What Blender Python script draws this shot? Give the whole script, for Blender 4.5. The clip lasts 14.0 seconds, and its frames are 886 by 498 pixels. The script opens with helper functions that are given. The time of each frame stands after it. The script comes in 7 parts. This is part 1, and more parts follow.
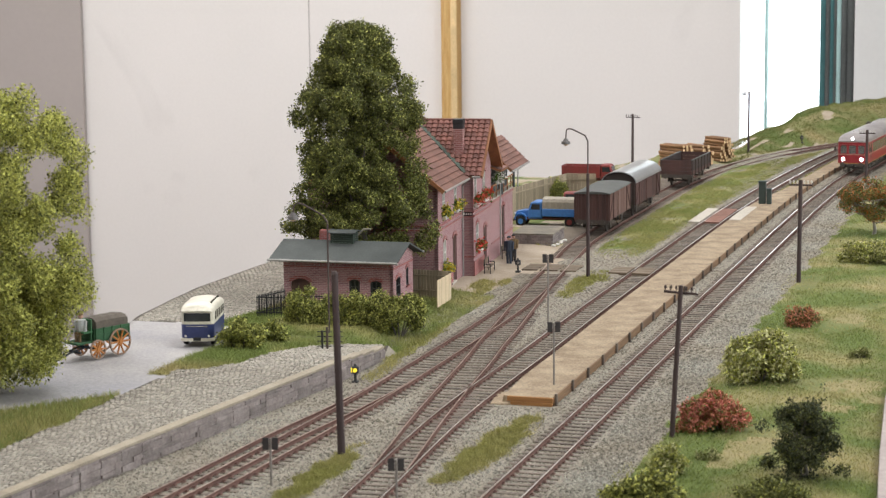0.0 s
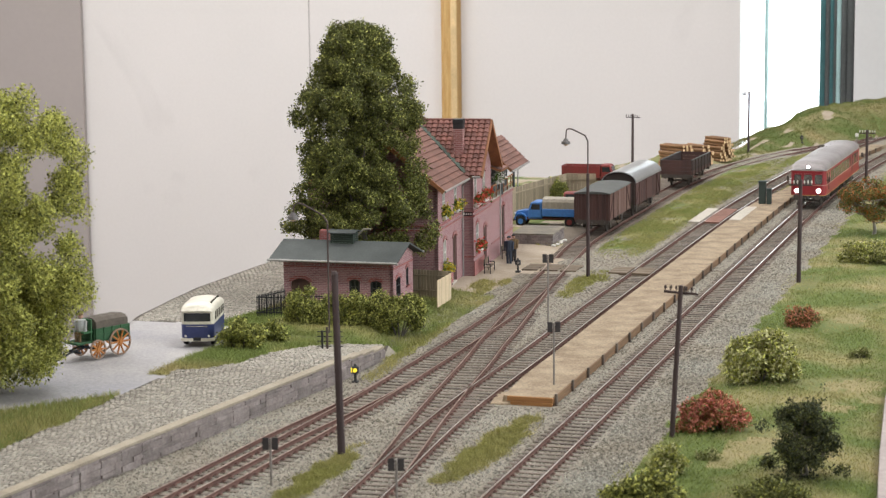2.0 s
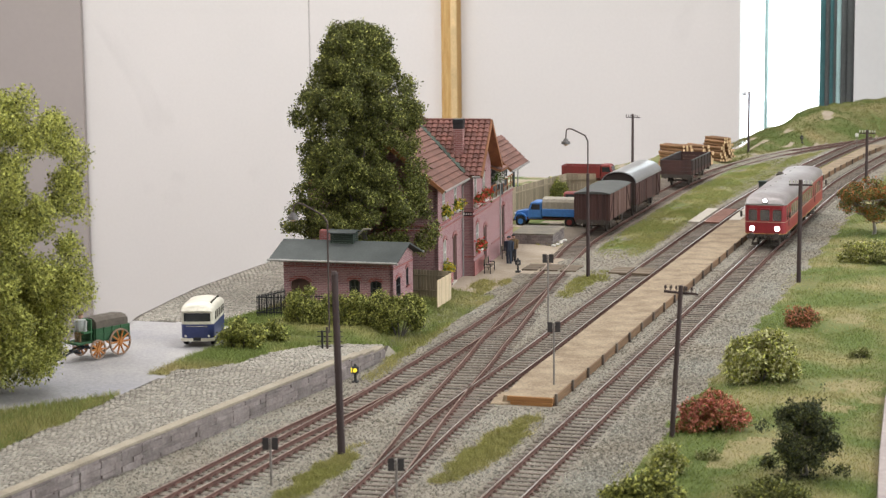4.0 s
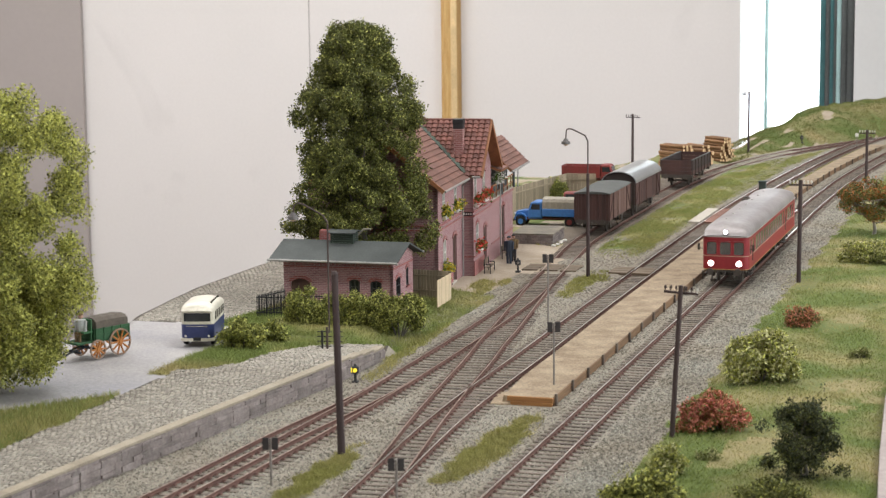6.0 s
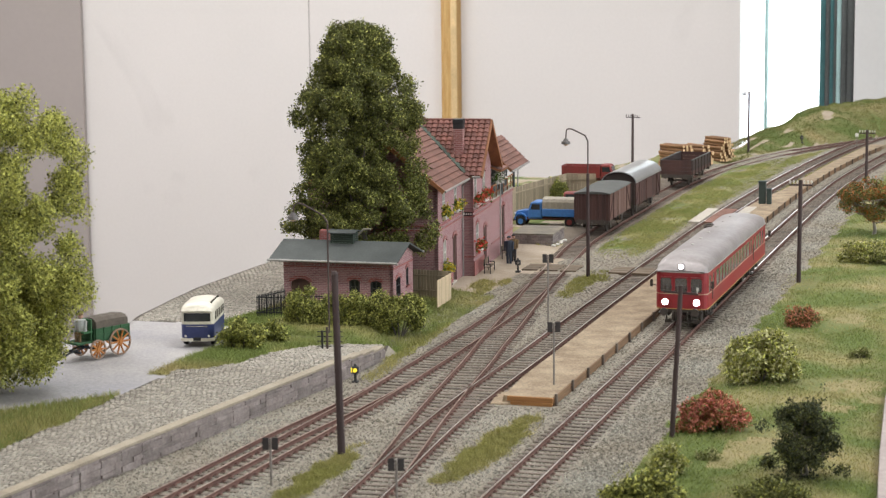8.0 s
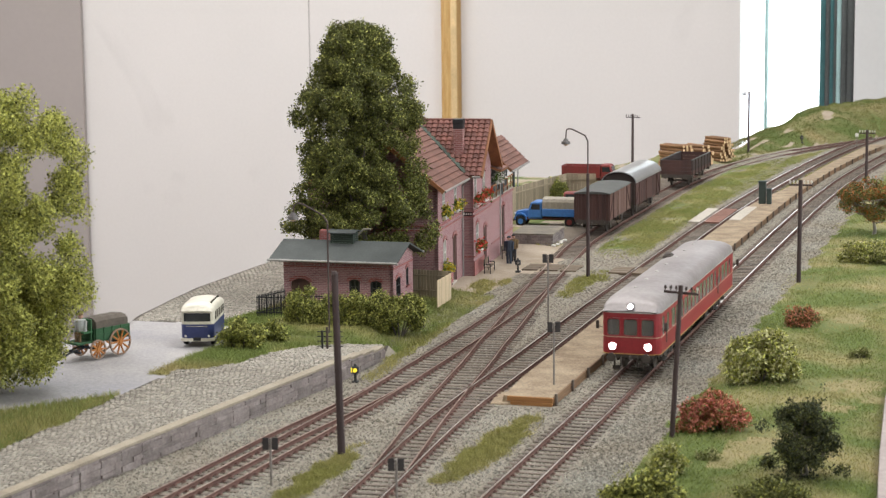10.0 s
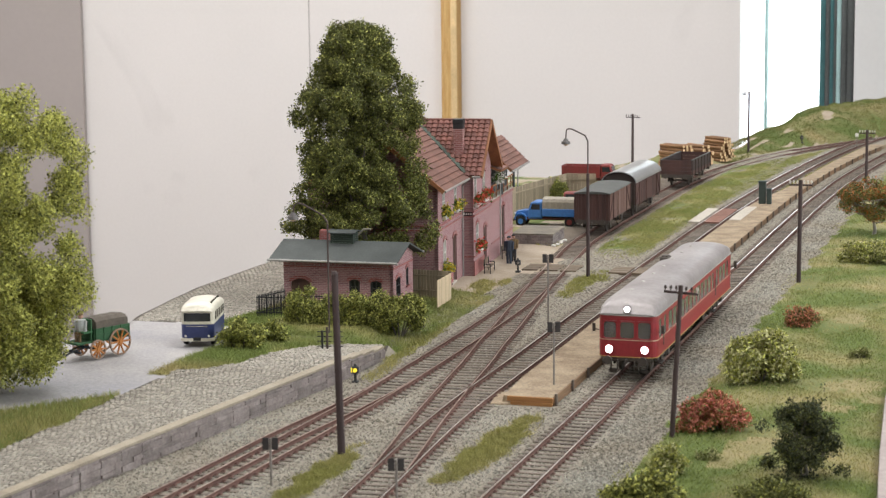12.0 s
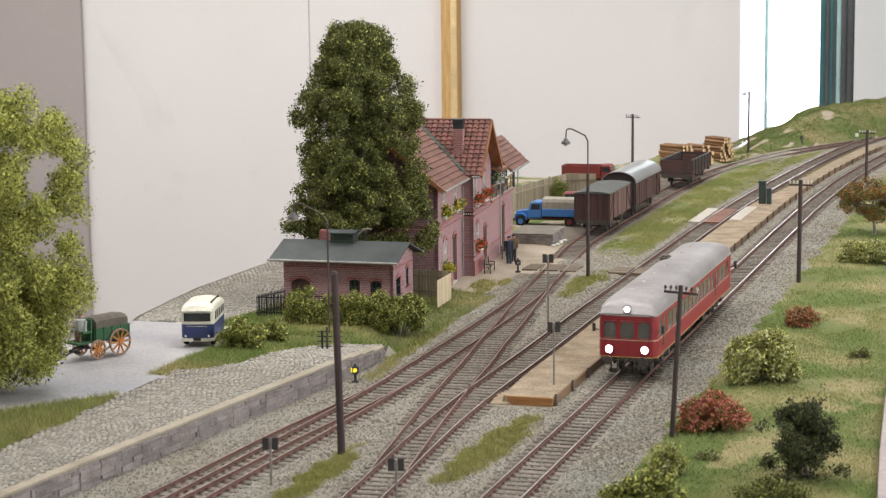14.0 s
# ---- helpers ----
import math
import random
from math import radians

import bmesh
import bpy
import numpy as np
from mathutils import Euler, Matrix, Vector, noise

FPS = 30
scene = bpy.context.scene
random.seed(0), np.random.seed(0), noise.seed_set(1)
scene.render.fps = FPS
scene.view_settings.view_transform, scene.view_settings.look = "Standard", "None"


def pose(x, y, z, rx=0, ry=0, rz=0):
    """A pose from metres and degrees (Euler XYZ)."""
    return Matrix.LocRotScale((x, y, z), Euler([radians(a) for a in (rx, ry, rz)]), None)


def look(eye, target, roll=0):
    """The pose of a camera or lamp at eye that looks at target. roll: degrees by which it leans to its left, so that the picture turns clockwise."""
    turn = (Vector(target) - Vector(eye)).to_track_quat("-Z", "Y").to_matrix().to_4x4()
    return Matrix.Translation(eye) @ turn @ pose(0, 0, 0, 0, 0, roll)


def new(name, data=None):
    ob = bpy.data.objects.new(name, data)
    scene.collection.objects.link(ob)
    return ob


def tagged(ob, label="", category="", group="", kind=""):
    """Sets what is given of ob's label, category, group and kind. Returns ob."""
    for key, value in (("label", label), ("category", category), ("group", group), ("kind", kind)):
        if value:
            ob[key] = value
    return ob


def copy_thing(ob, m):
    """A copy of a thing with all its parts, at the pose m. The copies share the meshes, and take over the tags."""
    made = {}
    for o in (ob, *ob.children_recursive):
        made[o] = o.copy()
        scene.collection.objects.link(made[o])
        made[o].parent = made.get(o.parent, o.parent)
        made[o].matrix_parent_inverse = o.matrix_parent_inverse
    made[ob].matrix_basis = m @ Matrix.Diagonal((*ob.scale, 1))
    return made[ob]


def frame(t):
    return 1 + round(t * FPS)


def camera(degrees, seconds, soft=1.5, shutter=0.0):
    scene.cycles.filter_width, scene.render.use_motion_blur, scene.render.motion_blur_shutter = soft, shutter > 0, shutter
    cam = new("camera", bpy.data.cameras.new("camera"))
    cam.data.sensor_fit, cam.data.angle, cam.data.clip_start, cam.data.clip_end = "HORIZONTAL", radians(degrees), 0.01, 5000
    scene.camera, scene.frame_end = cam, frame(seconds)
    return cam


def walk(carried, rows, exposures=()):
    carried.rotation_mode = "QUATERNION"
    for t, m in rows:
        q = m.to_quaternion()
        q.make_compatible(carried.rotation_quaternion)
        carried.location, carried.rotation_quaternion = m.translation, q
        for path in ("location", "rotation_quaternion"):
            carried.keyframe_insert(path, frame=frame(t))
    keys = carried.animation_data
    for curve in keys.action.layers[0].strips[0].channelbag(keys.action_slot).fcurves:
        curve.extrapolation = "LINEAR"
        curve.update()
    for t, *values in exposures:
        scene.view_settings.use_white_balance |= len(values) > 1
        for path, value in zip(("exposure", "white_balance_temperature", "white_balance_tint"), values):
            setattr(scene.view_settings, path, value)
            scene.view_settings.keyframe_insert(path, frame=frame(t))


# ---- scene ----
# A model railway at 1:87. Lengths below are in metres of the prototype; S brings them to the model's size.
S = 1 / 87

cam = camera(25.54, 14.0, soft=1.3)
cam.data.dof.use_dof, cam.data.dof.focus_distance, cam.data.dof.aperture_fstop = True, 1.6, 52
EYE = Vector((0, 0, 20.18)) * S
YAW, TILT = -0.30697, 0.14121
AIM = EYE + Vector((math.sin(YAW) * math.cos(TILT), math.cos(YAW) * math.cos(TILT), -math.sin(TILT)))
walk(cam, [(0.0, look(EYE, AIM, -0.62)), (14.0, look(EYE, AIM, -0.62))], exposures=[(0.0, 0.15, 6500, 10), (14.0, 0.15, 6500, 10)])

# ---- light: hall with ceiling lamps and daylight from the far window ----
world = bpy.data.worlds.new("world")
scene.world = world
world.use_nodes = True
world.node_tree.nodes["Background"].inputs["Color"].default_value = (0.85, 0.93, 1.0, 1)
world.node_tree.nodes["Background"].inputs["Strength"].default_value = 1.0
ROOM = dict(x0=-300 * S, x1=150 * S, y0=-150 * S, y1=430 * S, z0=-87 * S, z1=165 * S)


def area_lamp(name, x, y, z, sx, sy, watts, color, aim):
    lamp = bpy.data.lights.new(name, "AREA")
    lamp.shape, lamp.size, lamp.size_y, lamp.energy, lamp.color = "RECTANGLE", sx, sy, watts, color
    ob = new(name, lamp)
    ob.matrix_basis = look((x, y, z), aim)
    return ob


CEIL_Z = ROOM["z1"] - 0.03
area_lamp("ceiling_lamp_light", -0.9, 0.2, CEIL_Z, 1.5, 0.35, 22, (1.0, 0.975, 0.96), (-0.9, 0.2001, 0))
area_lamp("ceiling_lamp_light", -0.2, 1.7, CEIL_Z, 1.5, 0.35, 24, (1.0, 0.975, 0.96), (-0.2, 1.7001, 0))
area_lamp("ceiling_lamp_light", -2.0, 3.2, CEIL_Z, 1.8, 0.5, 52, (1.0, 0.975, 0.96), (-2.0, 3.2001, 0))


# added fill from the right, brightens the east faces; its source is unseen
area_lamp("side_fill_light", ROOM["x1"] - 0.02, 1.3, 0.75, 2.4, 1.3, 40, (0.95, 0.98, 1.0), (-0.5, 1.3, 0.0))


# ---- building helpers ----
def thing(name, label, category, x=0, y=0, z=0, rz=0, group="", kind=""):
    ob = new(name)
    ob.empty_display_size = 0.01
    ob.matrix_basis = pose(x * S, y * S, z * S, 0, 0, rz)
    return tagged(ob, label, category, group, kind)


def mesh_of(name, bm, material, smooth=False):
    me = bpy.data.meshes.new(name)
    bm.to_mesh(me)
    bm.free()
    me.transform(Matrix.Scale(S, 4))
    for m in (material if isinstance(material, (list, tuple)) else [material]):
        me.materials.append(m)
    if smooth:
        me.shade_smooth()
    return me


def part(name, bm, material, parent=None, label="", smooth=False):
    ob = new(name, mesh_of(name, bm, material, smooth))
    ob.parent = parent
    return tagged(ob, label)


def bm_new():
    return bmesh.new()


def box(bm, cx, cy, cz, sx, sy, sz, rz=0, bevel=0, mi=0, rx=0, ry=0):
    m = pose(cx, cy, cz, rx, ry, rz) @ Matrix.Diagonal((sx, sy, sz, 1))
    g = bmesh.ops.create_cube(bm, size=1, matrix=m)
    fs = {f for v in g["verts"] for f in v.link_faces}
    for f in fs:
        f.material_index = mi
    if bevel:
        es = {e for v in g["verts"] for e in v.link_edges}
        bmesh.ops.bevel(bm, geom=list(es), offset=bevel, segments=1, affect="EDGES")
    return bm


def tube(bm, a, b, r0, r1=None, n=8, mi=0):
    a, b = Vector(a), Vector(b)
    r1 = r0 if r1 is None else r1
    q = (b - a).to_track_quat("Z", "Y").to_matrix().to_4x4()
    g = bmesh.ops.create_cone(bm, cap_ends=True, segments=n, radius1=r0, radius2=max(r1, 1e-4), depth=(b - a).length,
                              matrix=Matrix.Translation((a + b) / 2) @ q)
    for v in g["verts"]:
        for f in v.link_faces:
            f.material_index = mi
    return bm


def path_tube(bm, pts, r, n=6):
    for a, b in zip(pts, pts[1:]):
        tube(bm, a, b, r, r, n)
    return bm


def extrude(bm, outline, m, depth, mi=0):
    """A flat outline (x, y) pushed out by depth along z, placed by m."""
    lo = [bm.verts.new(m @ Vector((x, y, 0))) for x, y in outline]
    hi = [bm.verts.new(m @ Vector((x, y, depth))) for x, y in outline]
    fs = [bm.faces.new(lo[::-1]), bm.faces.new(hi)]
    n = len(outline)
    for i in range(n):
        fs.append(bm.faces.new((lo[i], lo[(i + 1) % n], hi[(i + 1) % n], hi[i])))
    for f in fs:
        f.material_index = mi
    return bm


def ball(bm, c, r, sx=1, sy=1, sz=1, sub=1, mi=0):
    g = bmesh.ops.create_icosphere(bm, subdivisions=sub, radius=r, matrix=Matrix.Translation(c) @ Matrix.Diagonal((sx, sy, sz, 1)))
    for v in g["verts"]:
        for f in v.link_faces:
            f.material_index = mi
    return bm


def lerp_table(table, v):
    if v <= table[0][0]:
        return table[0][1]
    for (a, p), (b, q) in zip(table, table[1:]):
        if v <= b:
            return p + (q - p) * (v - a) / (b - a)
    return table[-1][1]


def step(a, b, v):
    t = min(1, max(0, (v - a) / (b - a)))
    return t * t * (3 - 2 * t)


# ---- materials ----
def mat(name, color, rough=0.8, metal=0.0, color2=None, scale=3.0, fine=25.0, bump=0.15, vary=0.0, island=0.0, emit=0.0, spec=0.5, contrast=1.0, trans=0.0, bias=0.0, grit=0.28):
    """Two-scale mottled surface. scale and fine: cells per prototype metre."""
    m = bpy.data.materials.new(name)
    m.use_nodes = True
    nt = m.node_tree
    n, l = nt.nodes, nt.links
    b = n["Principled BSDF"]
    b.inputs["Roughness"].default_value = rough
    b.inputs["Metallic"].default_value = metal
    b.inputs["Specular IOR Level"].default_value = spec
    co = n.new("ShaderNodeTexCoord")
    na, nb = n.new("ShaderNodeTexNoise"), n.new("ShaderNodeTexNoise")
    na.inputs["Scale"].default_value, nb.inputs["Scale"].default_value = scale * 87, fine * 87
    na.inputs["Detail"].default_value, nb.inputs["Detail"].default_value = 4, 2
    for t in (na, nb):
        l.new(co.outputs["Object"], t.inputs["Vector"])
    ramp = n.new("ShaderNodeMapRange")
    ramp.inputs["From Min"].default_value, ramp.inputs["From Max"].default_value = 0.5 + bias - 0.22 / contrast, 0.5 + bias + 0.22 / contrast
    l.new(na.outputs["Fac"], ramp.inputs["Value"])
    mix = n.new("ShaderNodeMix")
    mix.data_type = "RGBA"
    c2 = color2 or tuple(c * 0.72 for c in color)
    mix.inputs[6].default_value, mix.inputs[7].default_value = (*color, 1), (*c2, 1)
    l.new(ramp.outputs[0], mix.inputs[0])
    hsv = n.new("ShaderNodeHueSaturation")
    l.new(mix.outputs[2], hsv.inputs["Color"])
    val = n.new("ShaderNodeMapRange")
    val.inputs["To Min"].default_value, val.inputs["To Max"].default_value = 1 - grit, 1 + grit
    l.new(nb.outputs["Fac"], val.inputs["Value"])
    last = val.outputs[0]
    for kind, amount in (("ShaderNodeObjectInfo", vary), ("ShaderNodeNewGeometry", island)):
        if amount:
            src = n.new(kind)
            rnd = n.new("ShaderNodeMapRange")
            rnd.inputs["To Min"].default_value, rnd.inputs["To Max"].default_value = 1 - amount, 1 + amount
            l.new(src.outputs["Random" if vary and kind == "ShaderNodeObjectInfo" else "Random Per Island"], rnd.inputs["Value"])
            mul = n.new("ShaderNodeMath")
            mul.operation = "MULTIPLY"
            l.new(last, mul.inputs[0])
            l.new(rnd.outputs[0], mul.inputs[1])
            last = mul.outputs[0]
    l.new(last, hsv.inputs["Value"])
    l.new(hsv.outputs["Color"], b.inputs["Base Color"])
    if bump:
        bp = n.new("ShaderNodeBump")
        bp.inputs["Strength"].default_value = bump
        bp.inputs["Distance"].default_value = 0.03 * S
        l.new(nb.outputs["Fac"], bp.inputs["Height"])
        l.new(bp.outputs[0], b.inputs["Normal"])
    if emit:
        b.inputs["Emission Color"].default_value = (*color, 1)
        b.inputs["Emission Strength"].default_value = emit
    if trans:
        b.inputs["Transmission Weight"].default_value = trans
    return m


def brick_mat(name, c1, c2, mortar, bw=0.25, bh=0.077, scale=1.0):
    m = mat(name, c1, 0.85, bump=0.1)
    nt = m.node_tree
    n, l = nt.nodes, nt.links
    co = n.new("ShaderNodeTexCoord")
    geo = n.new("ShaderNodeNewGeometry")
    sep, sepn = n.new("ShaderNodeSeparateXYZ"), n.new("ShaderNodeSeparateXYZ")
    l.new(co.outputs["Object"], sep.inputs[0])
    add = n.new("ShaderNodeMath")
    l.new(sep.outputs["X"], add.inputs[0])
    l.new(sep.outputs["Y"], add.inputs[1])
    com = n.new("ShaderNodeCombineXYZ")
    l.new(add.outputs[0], com.inputs["X"])
    l.new(sep.outputs["Z"], com.inputs["Y"])
    bt = n.new("ShaderNodeTexBrick")
    bt.inputs["Scale"].default_value = 87 * scale
    bt.inputs["Brick Width"].default_value, bt.inputs["Row Height"].default_value = bw, bh
    bt.inputs["Mortar Size"].default_value = 0.013
    bt.inputs["Color1"].default_value, bt.inputs["Color2"].default_value, bt.inputs["Mortar"].default_value = (*c1, 1), (*c2, 1), (*mortar, 1)
    l.new(com.outputs[0], bt.inputs["Vector"])
    hsv = n["Hue/Saturation/Value"] if "Hue/Saturation/Value" in n else [x for x in n if x.type == "HUE_SAT"][0]
    l.new(bt.outputs["Color"], hsv.inputs["Color"])
    return m


def wood_mat(name, c1, c2, axis=0, vary=0.15, rough=0.8):
    """Grain drawn out along one local axis."""
    m = mat(name, c1, rough, color2=c2, scale=2.0, fine=12.0, bump=0.25, vary=vary)
    nt = m.node_tree
    n, l = nt.nodes, nt.links
    mp = n.new("ShaderNodeMapping")
    sc = [1.0, 1.0, 1.0]
    sc[axis] = 0.08
    mp.inputs["Scale"].default_value = sc
    co = [x for x in n if x.type == "TEX_COORD"][0]
    l.new(co.outputs["Object"], mp.inputs["Vector"])
    for t in [x for x in n if x.type == "TEX_NOISE"]:
        l.new(mp.outputs[0], t.inputs["Vector"])
    return m


M_WALL = mat("painted_plaster", (0.785, 0.757, 0.742), 0.9, color2=(0.755, 0.73, 0.715), scale=0.03, fine=1.5, bump=0.03)
M_WALL.node_tree.nodes["Map Range.001"].inputs["To Min"].default_value = 0.97
M_WALL.node_tree.nodes["Map Range.001"].inputs["To Max"].default_value = 1.03
nt = M_WALL.node_tree
smudge = nt.nodes.new("ShaderNodeTexNoise")
smudge.inputs["Scale"].default_value, smudge.inputs["Detail"].default_value, smudge.inputs["Distortion"].default_value = 2.2, 6, 1.2
sm_range = nt.nodes.new("ShaderNodeMapRange")
sm_range.inputs["From Min"].default_value, sm_range.inputs["From Max"].default_value = 0.60, 0.76
sm_range.inputs["To Min"].default_value, sm_range.inputs["To Max"].default_value = 1.0, 0.9
sm_mul = nt.nodes.new("ShaderNodeMath")
sm_mul.operation = "MULTIPLY"
nt.links.new([n for n in nt.nodes if n.type == "TEX_COORD"][0].outputs["Object"], smudge.inputs["Vector"])
nt.links.new(smudge.outputs["Fac"], sm_range.inputs["Value"])
nt.links.new(nt.nodes["Map Range.001"].outputs[0], sm_mul.inputs[0])
nt.links.new(sm_range.outputs[0], sm_mul.inputs[1])
nt.links.new(sm_mul.outputs[0], [n for n in nt.nodes if n.type == "HUE_SAT"][0].inputs["Value"])
M_CEIL = mat("ceiling_paint", (0.8, 0.79, 0.77), 0.9, scale=0.03, fine=1.0, bump=0.02)
M_FLOORROOM = mat("hall_floor_lino", (0.28, 0.25, 0.22), 0.5, scale=0.05, fine=1.0, bump=0.02)
M_PINE = wood_mat("pine_batten", (0.68, 0.46, 0.19), (0.52, 0.30, 0.10), axis=2)
M_CURTAIN = mat("teal_frame_paint", (0.05, 0.16, 0.17), 0.7, scale=0.1, fine=2, bump=0.05)
M_RAIL_RUST = mat("rusty_rail_side", (0.155, 0.078, 0.06), 0.85, color2=(0.105, 0.057, 0.045), scale=2, fine=18)
M_RAIL_TOP = mat("polished_rail_head", (0.62, 0.60, 0.57), 0.3, 1.0, color2=(0.5, 0.46, 0.42), scale=0.6, fine=10, bump=0.02)
M_RAIL_DULL = mat("dull_rail_head", (0.30, 0.215, 0.175), 0.4, 0.6, color2=(0.22, 0.145, 0.115), scale=0.8, fine=10, bump=0.05)
M_SLEEPER = wood_mat("weathered_sleeper", (0.088, 0.068, 0.055), (0.155, 0.126, 0.10), axis=0, vary=0.3)
M_BALLAST = mat("ballast_bed", (0.27, 0.245, 0.20), 0.95, color2=(0.19, 0.165, 0.125), scale=1.2, fine=7, bump=0.9)
M_STONE = mat("ballast_stone", (0.262, 0.258, 0.222), 0.95, color2=(0.19, 0.165, 0.125), scale=0.22, fine=9, bump=0.3, island=0.55)
M_SOIL = mat("turf_soil", (0.095, 0.13, 0.028), 0.95, color2=(0.30, 0.245, 0.125), scale=0.17, fine=5, bump=0.25, contrast=1.6, bias=0.07, grit=0.2)
M_SAND = mat("trodden_sand", (0.40, 0.34, 0.265), 0.95, color2=(0.29, 0.235, 0.17), scale=0.45, fine=10, bump=0.7, grit=0.5)
M_ROAD = mat("pale_road_plaster", (0.28, 0.275, 0.29), 0.8, color2=(0.37, 0.35, 0.335), scale=0.14, fine=7, bump=0.4, grit=0.35, contrast=1.5)
M_COBBLE = mat("granite_sett", (0.35, 0.325, 0.275), 0.85, color2=(0.285, 0.26, 0.215), scale=0.5, fine=10, bump=0.3, island=0.22)
M_JOINT = mat("sett_joint", (0.08, 0.066, 0.05), 0.95, scale=1, fine=9, bump=0.5)
# ---- the hall ----
def slab(name, x0, x1, y0, y1, z0, z1, material, kind="structure"):
    bm = bm_new()
    k = 1 / S
    box(bm, (x0 + x1) / 2 * k, (y0 + y1) / 2 * k, (z0 + z1) / 2 * k, (x1 - x0) * k, (y1 - y0) * k, (z1 - z0) * k)
    return tagged(part(name, bm, material), kind=kind)


R = ROOM
T = 0.12
tagged(slab("hall_floor", R["x0"] - T, R["x1"] + T, R["y0"] - T, R["y1"] + T, R["z0"] - 0.1, R["z0"], M_FLOORROOM), "brown linoleum floor of the exhibition hall", "floor")
tagged(slab("ceiling", R["x0"] - T, R["x1"] + T, R["y0"] - T, R["y1"] + T, R["z1"], R["z1"] + 0.1, M_CEIL), "plain white ceiling of the hall", "ceiling")
tagged(slab("wall_west", R["x0"] - T, R["x0"], R["y0"] - T, R["y1"] + T, R["z0"], R["z1"], M_WALL), "off-white plaster wall of the hall", "wall")
tagged(slab("wall_south", R["x0"], R["x1"], R["y0"] - T, R["y0"], R["z0"], R["z1"], M_WALL), "off-white plaster wall of the hall", "wall")
# opening and frame out of view, added to house the side lamp
east = thing("wall_east", "off-white plaster wall with an opening added for the side lamp", "wall", kind="structure")
for a, b, c, d in ((R["y0"] - T, 0.1, R["z0"], R["z1"]), (2.5, R["y1"] + T, R["z0"], R["z1"]), (0.1, 2.5, R["z0"], 0.1), (0.1, 2.5, 1.4, R["z1"])):
    slab("wall_panel", R["x1"], R["x1"] + T, a, b, c, d, M_WALL, "").parent = east
win_e = thing("window_2", "unseen white window frame added round the side lamp", "window", kind="structure")
for a, b, c, d in ((0.1, 2.5, 0.1, 0.15), (0.1, 2.5, 1.35, 1.4), (0.1, 0.15, 0.15, 1.35), (2.45, 2.5, 0.15, 1.35), (1.28, 1.32, 0.15, 1.35)):
    slab("window_frame", R["x1"] + 0.02, R["x1"] + 0.08, a, b, c, d, M_CEIL, "").parent = win_e
# far wall with the window opening
WX0, WX1 = -67.5 * S, -33.0 * S
WZ0, WZ1 = -30 * S, 120 * S
north = thing("wall_north", "off-white plaster wall with a tall window", "wall", kind="structure")
for a, b, c, d in ((R["x0"], WX0, R["z0"], R["z1"]), (WX1, R["x1"], R["z0"], R["z1"]), (WX0, WX1, R["z0"], WZ0), (WX0, WX1, WZ1, R["z1"])):
    slab("wall_panel", a, b, R["y1"], R["y1"] + T, c, d, M_WALL, "").parent = north

# ---- lie of the land ----
WALL_X = [(50, -38.9), (63, -37.5), (70.5, -36.65), (77, -35.85), (82, -35.25), (90, -34.3), (97.5, -33.9)]
EDGE_W = [(40, -52), (88, -50.8), (99.6, -50.6), (103.3, -51.7), (110, -52.8), (115, -53.2), (128, -53.0), (155, -52), (181, -48.6), (196, -44.8), (209, -41.6), (216, -38), (223, -35), (232, -34.3), (245, -33.4), (260, -33), (300, -34)]
EDGE_E = [(40, -4.0), (66, -5.7), (73.8, -6.2), (81, -6.75), (92, -7.45), (100, -7.4), (140, -4), (300, 20)]


HILL_FOOT = [(-0.164, 204), (-0.1416, 216.5), (-0.123, 226), (-0.094, 237), (-0.07, 246), (0.0, 262)]
HILL_TOP = [(-0.158, -0.3), (-0.15, 0.35), (-0.142, 0.85), (-0.134, 0.95), (-0.128, 2.05), (-0.1166, 2.6), (-0.0836, 3.0), (0.0, 3.2)]


def ramp_top(y):
    return 0.8 - 0.45 * step(89, 98, y)


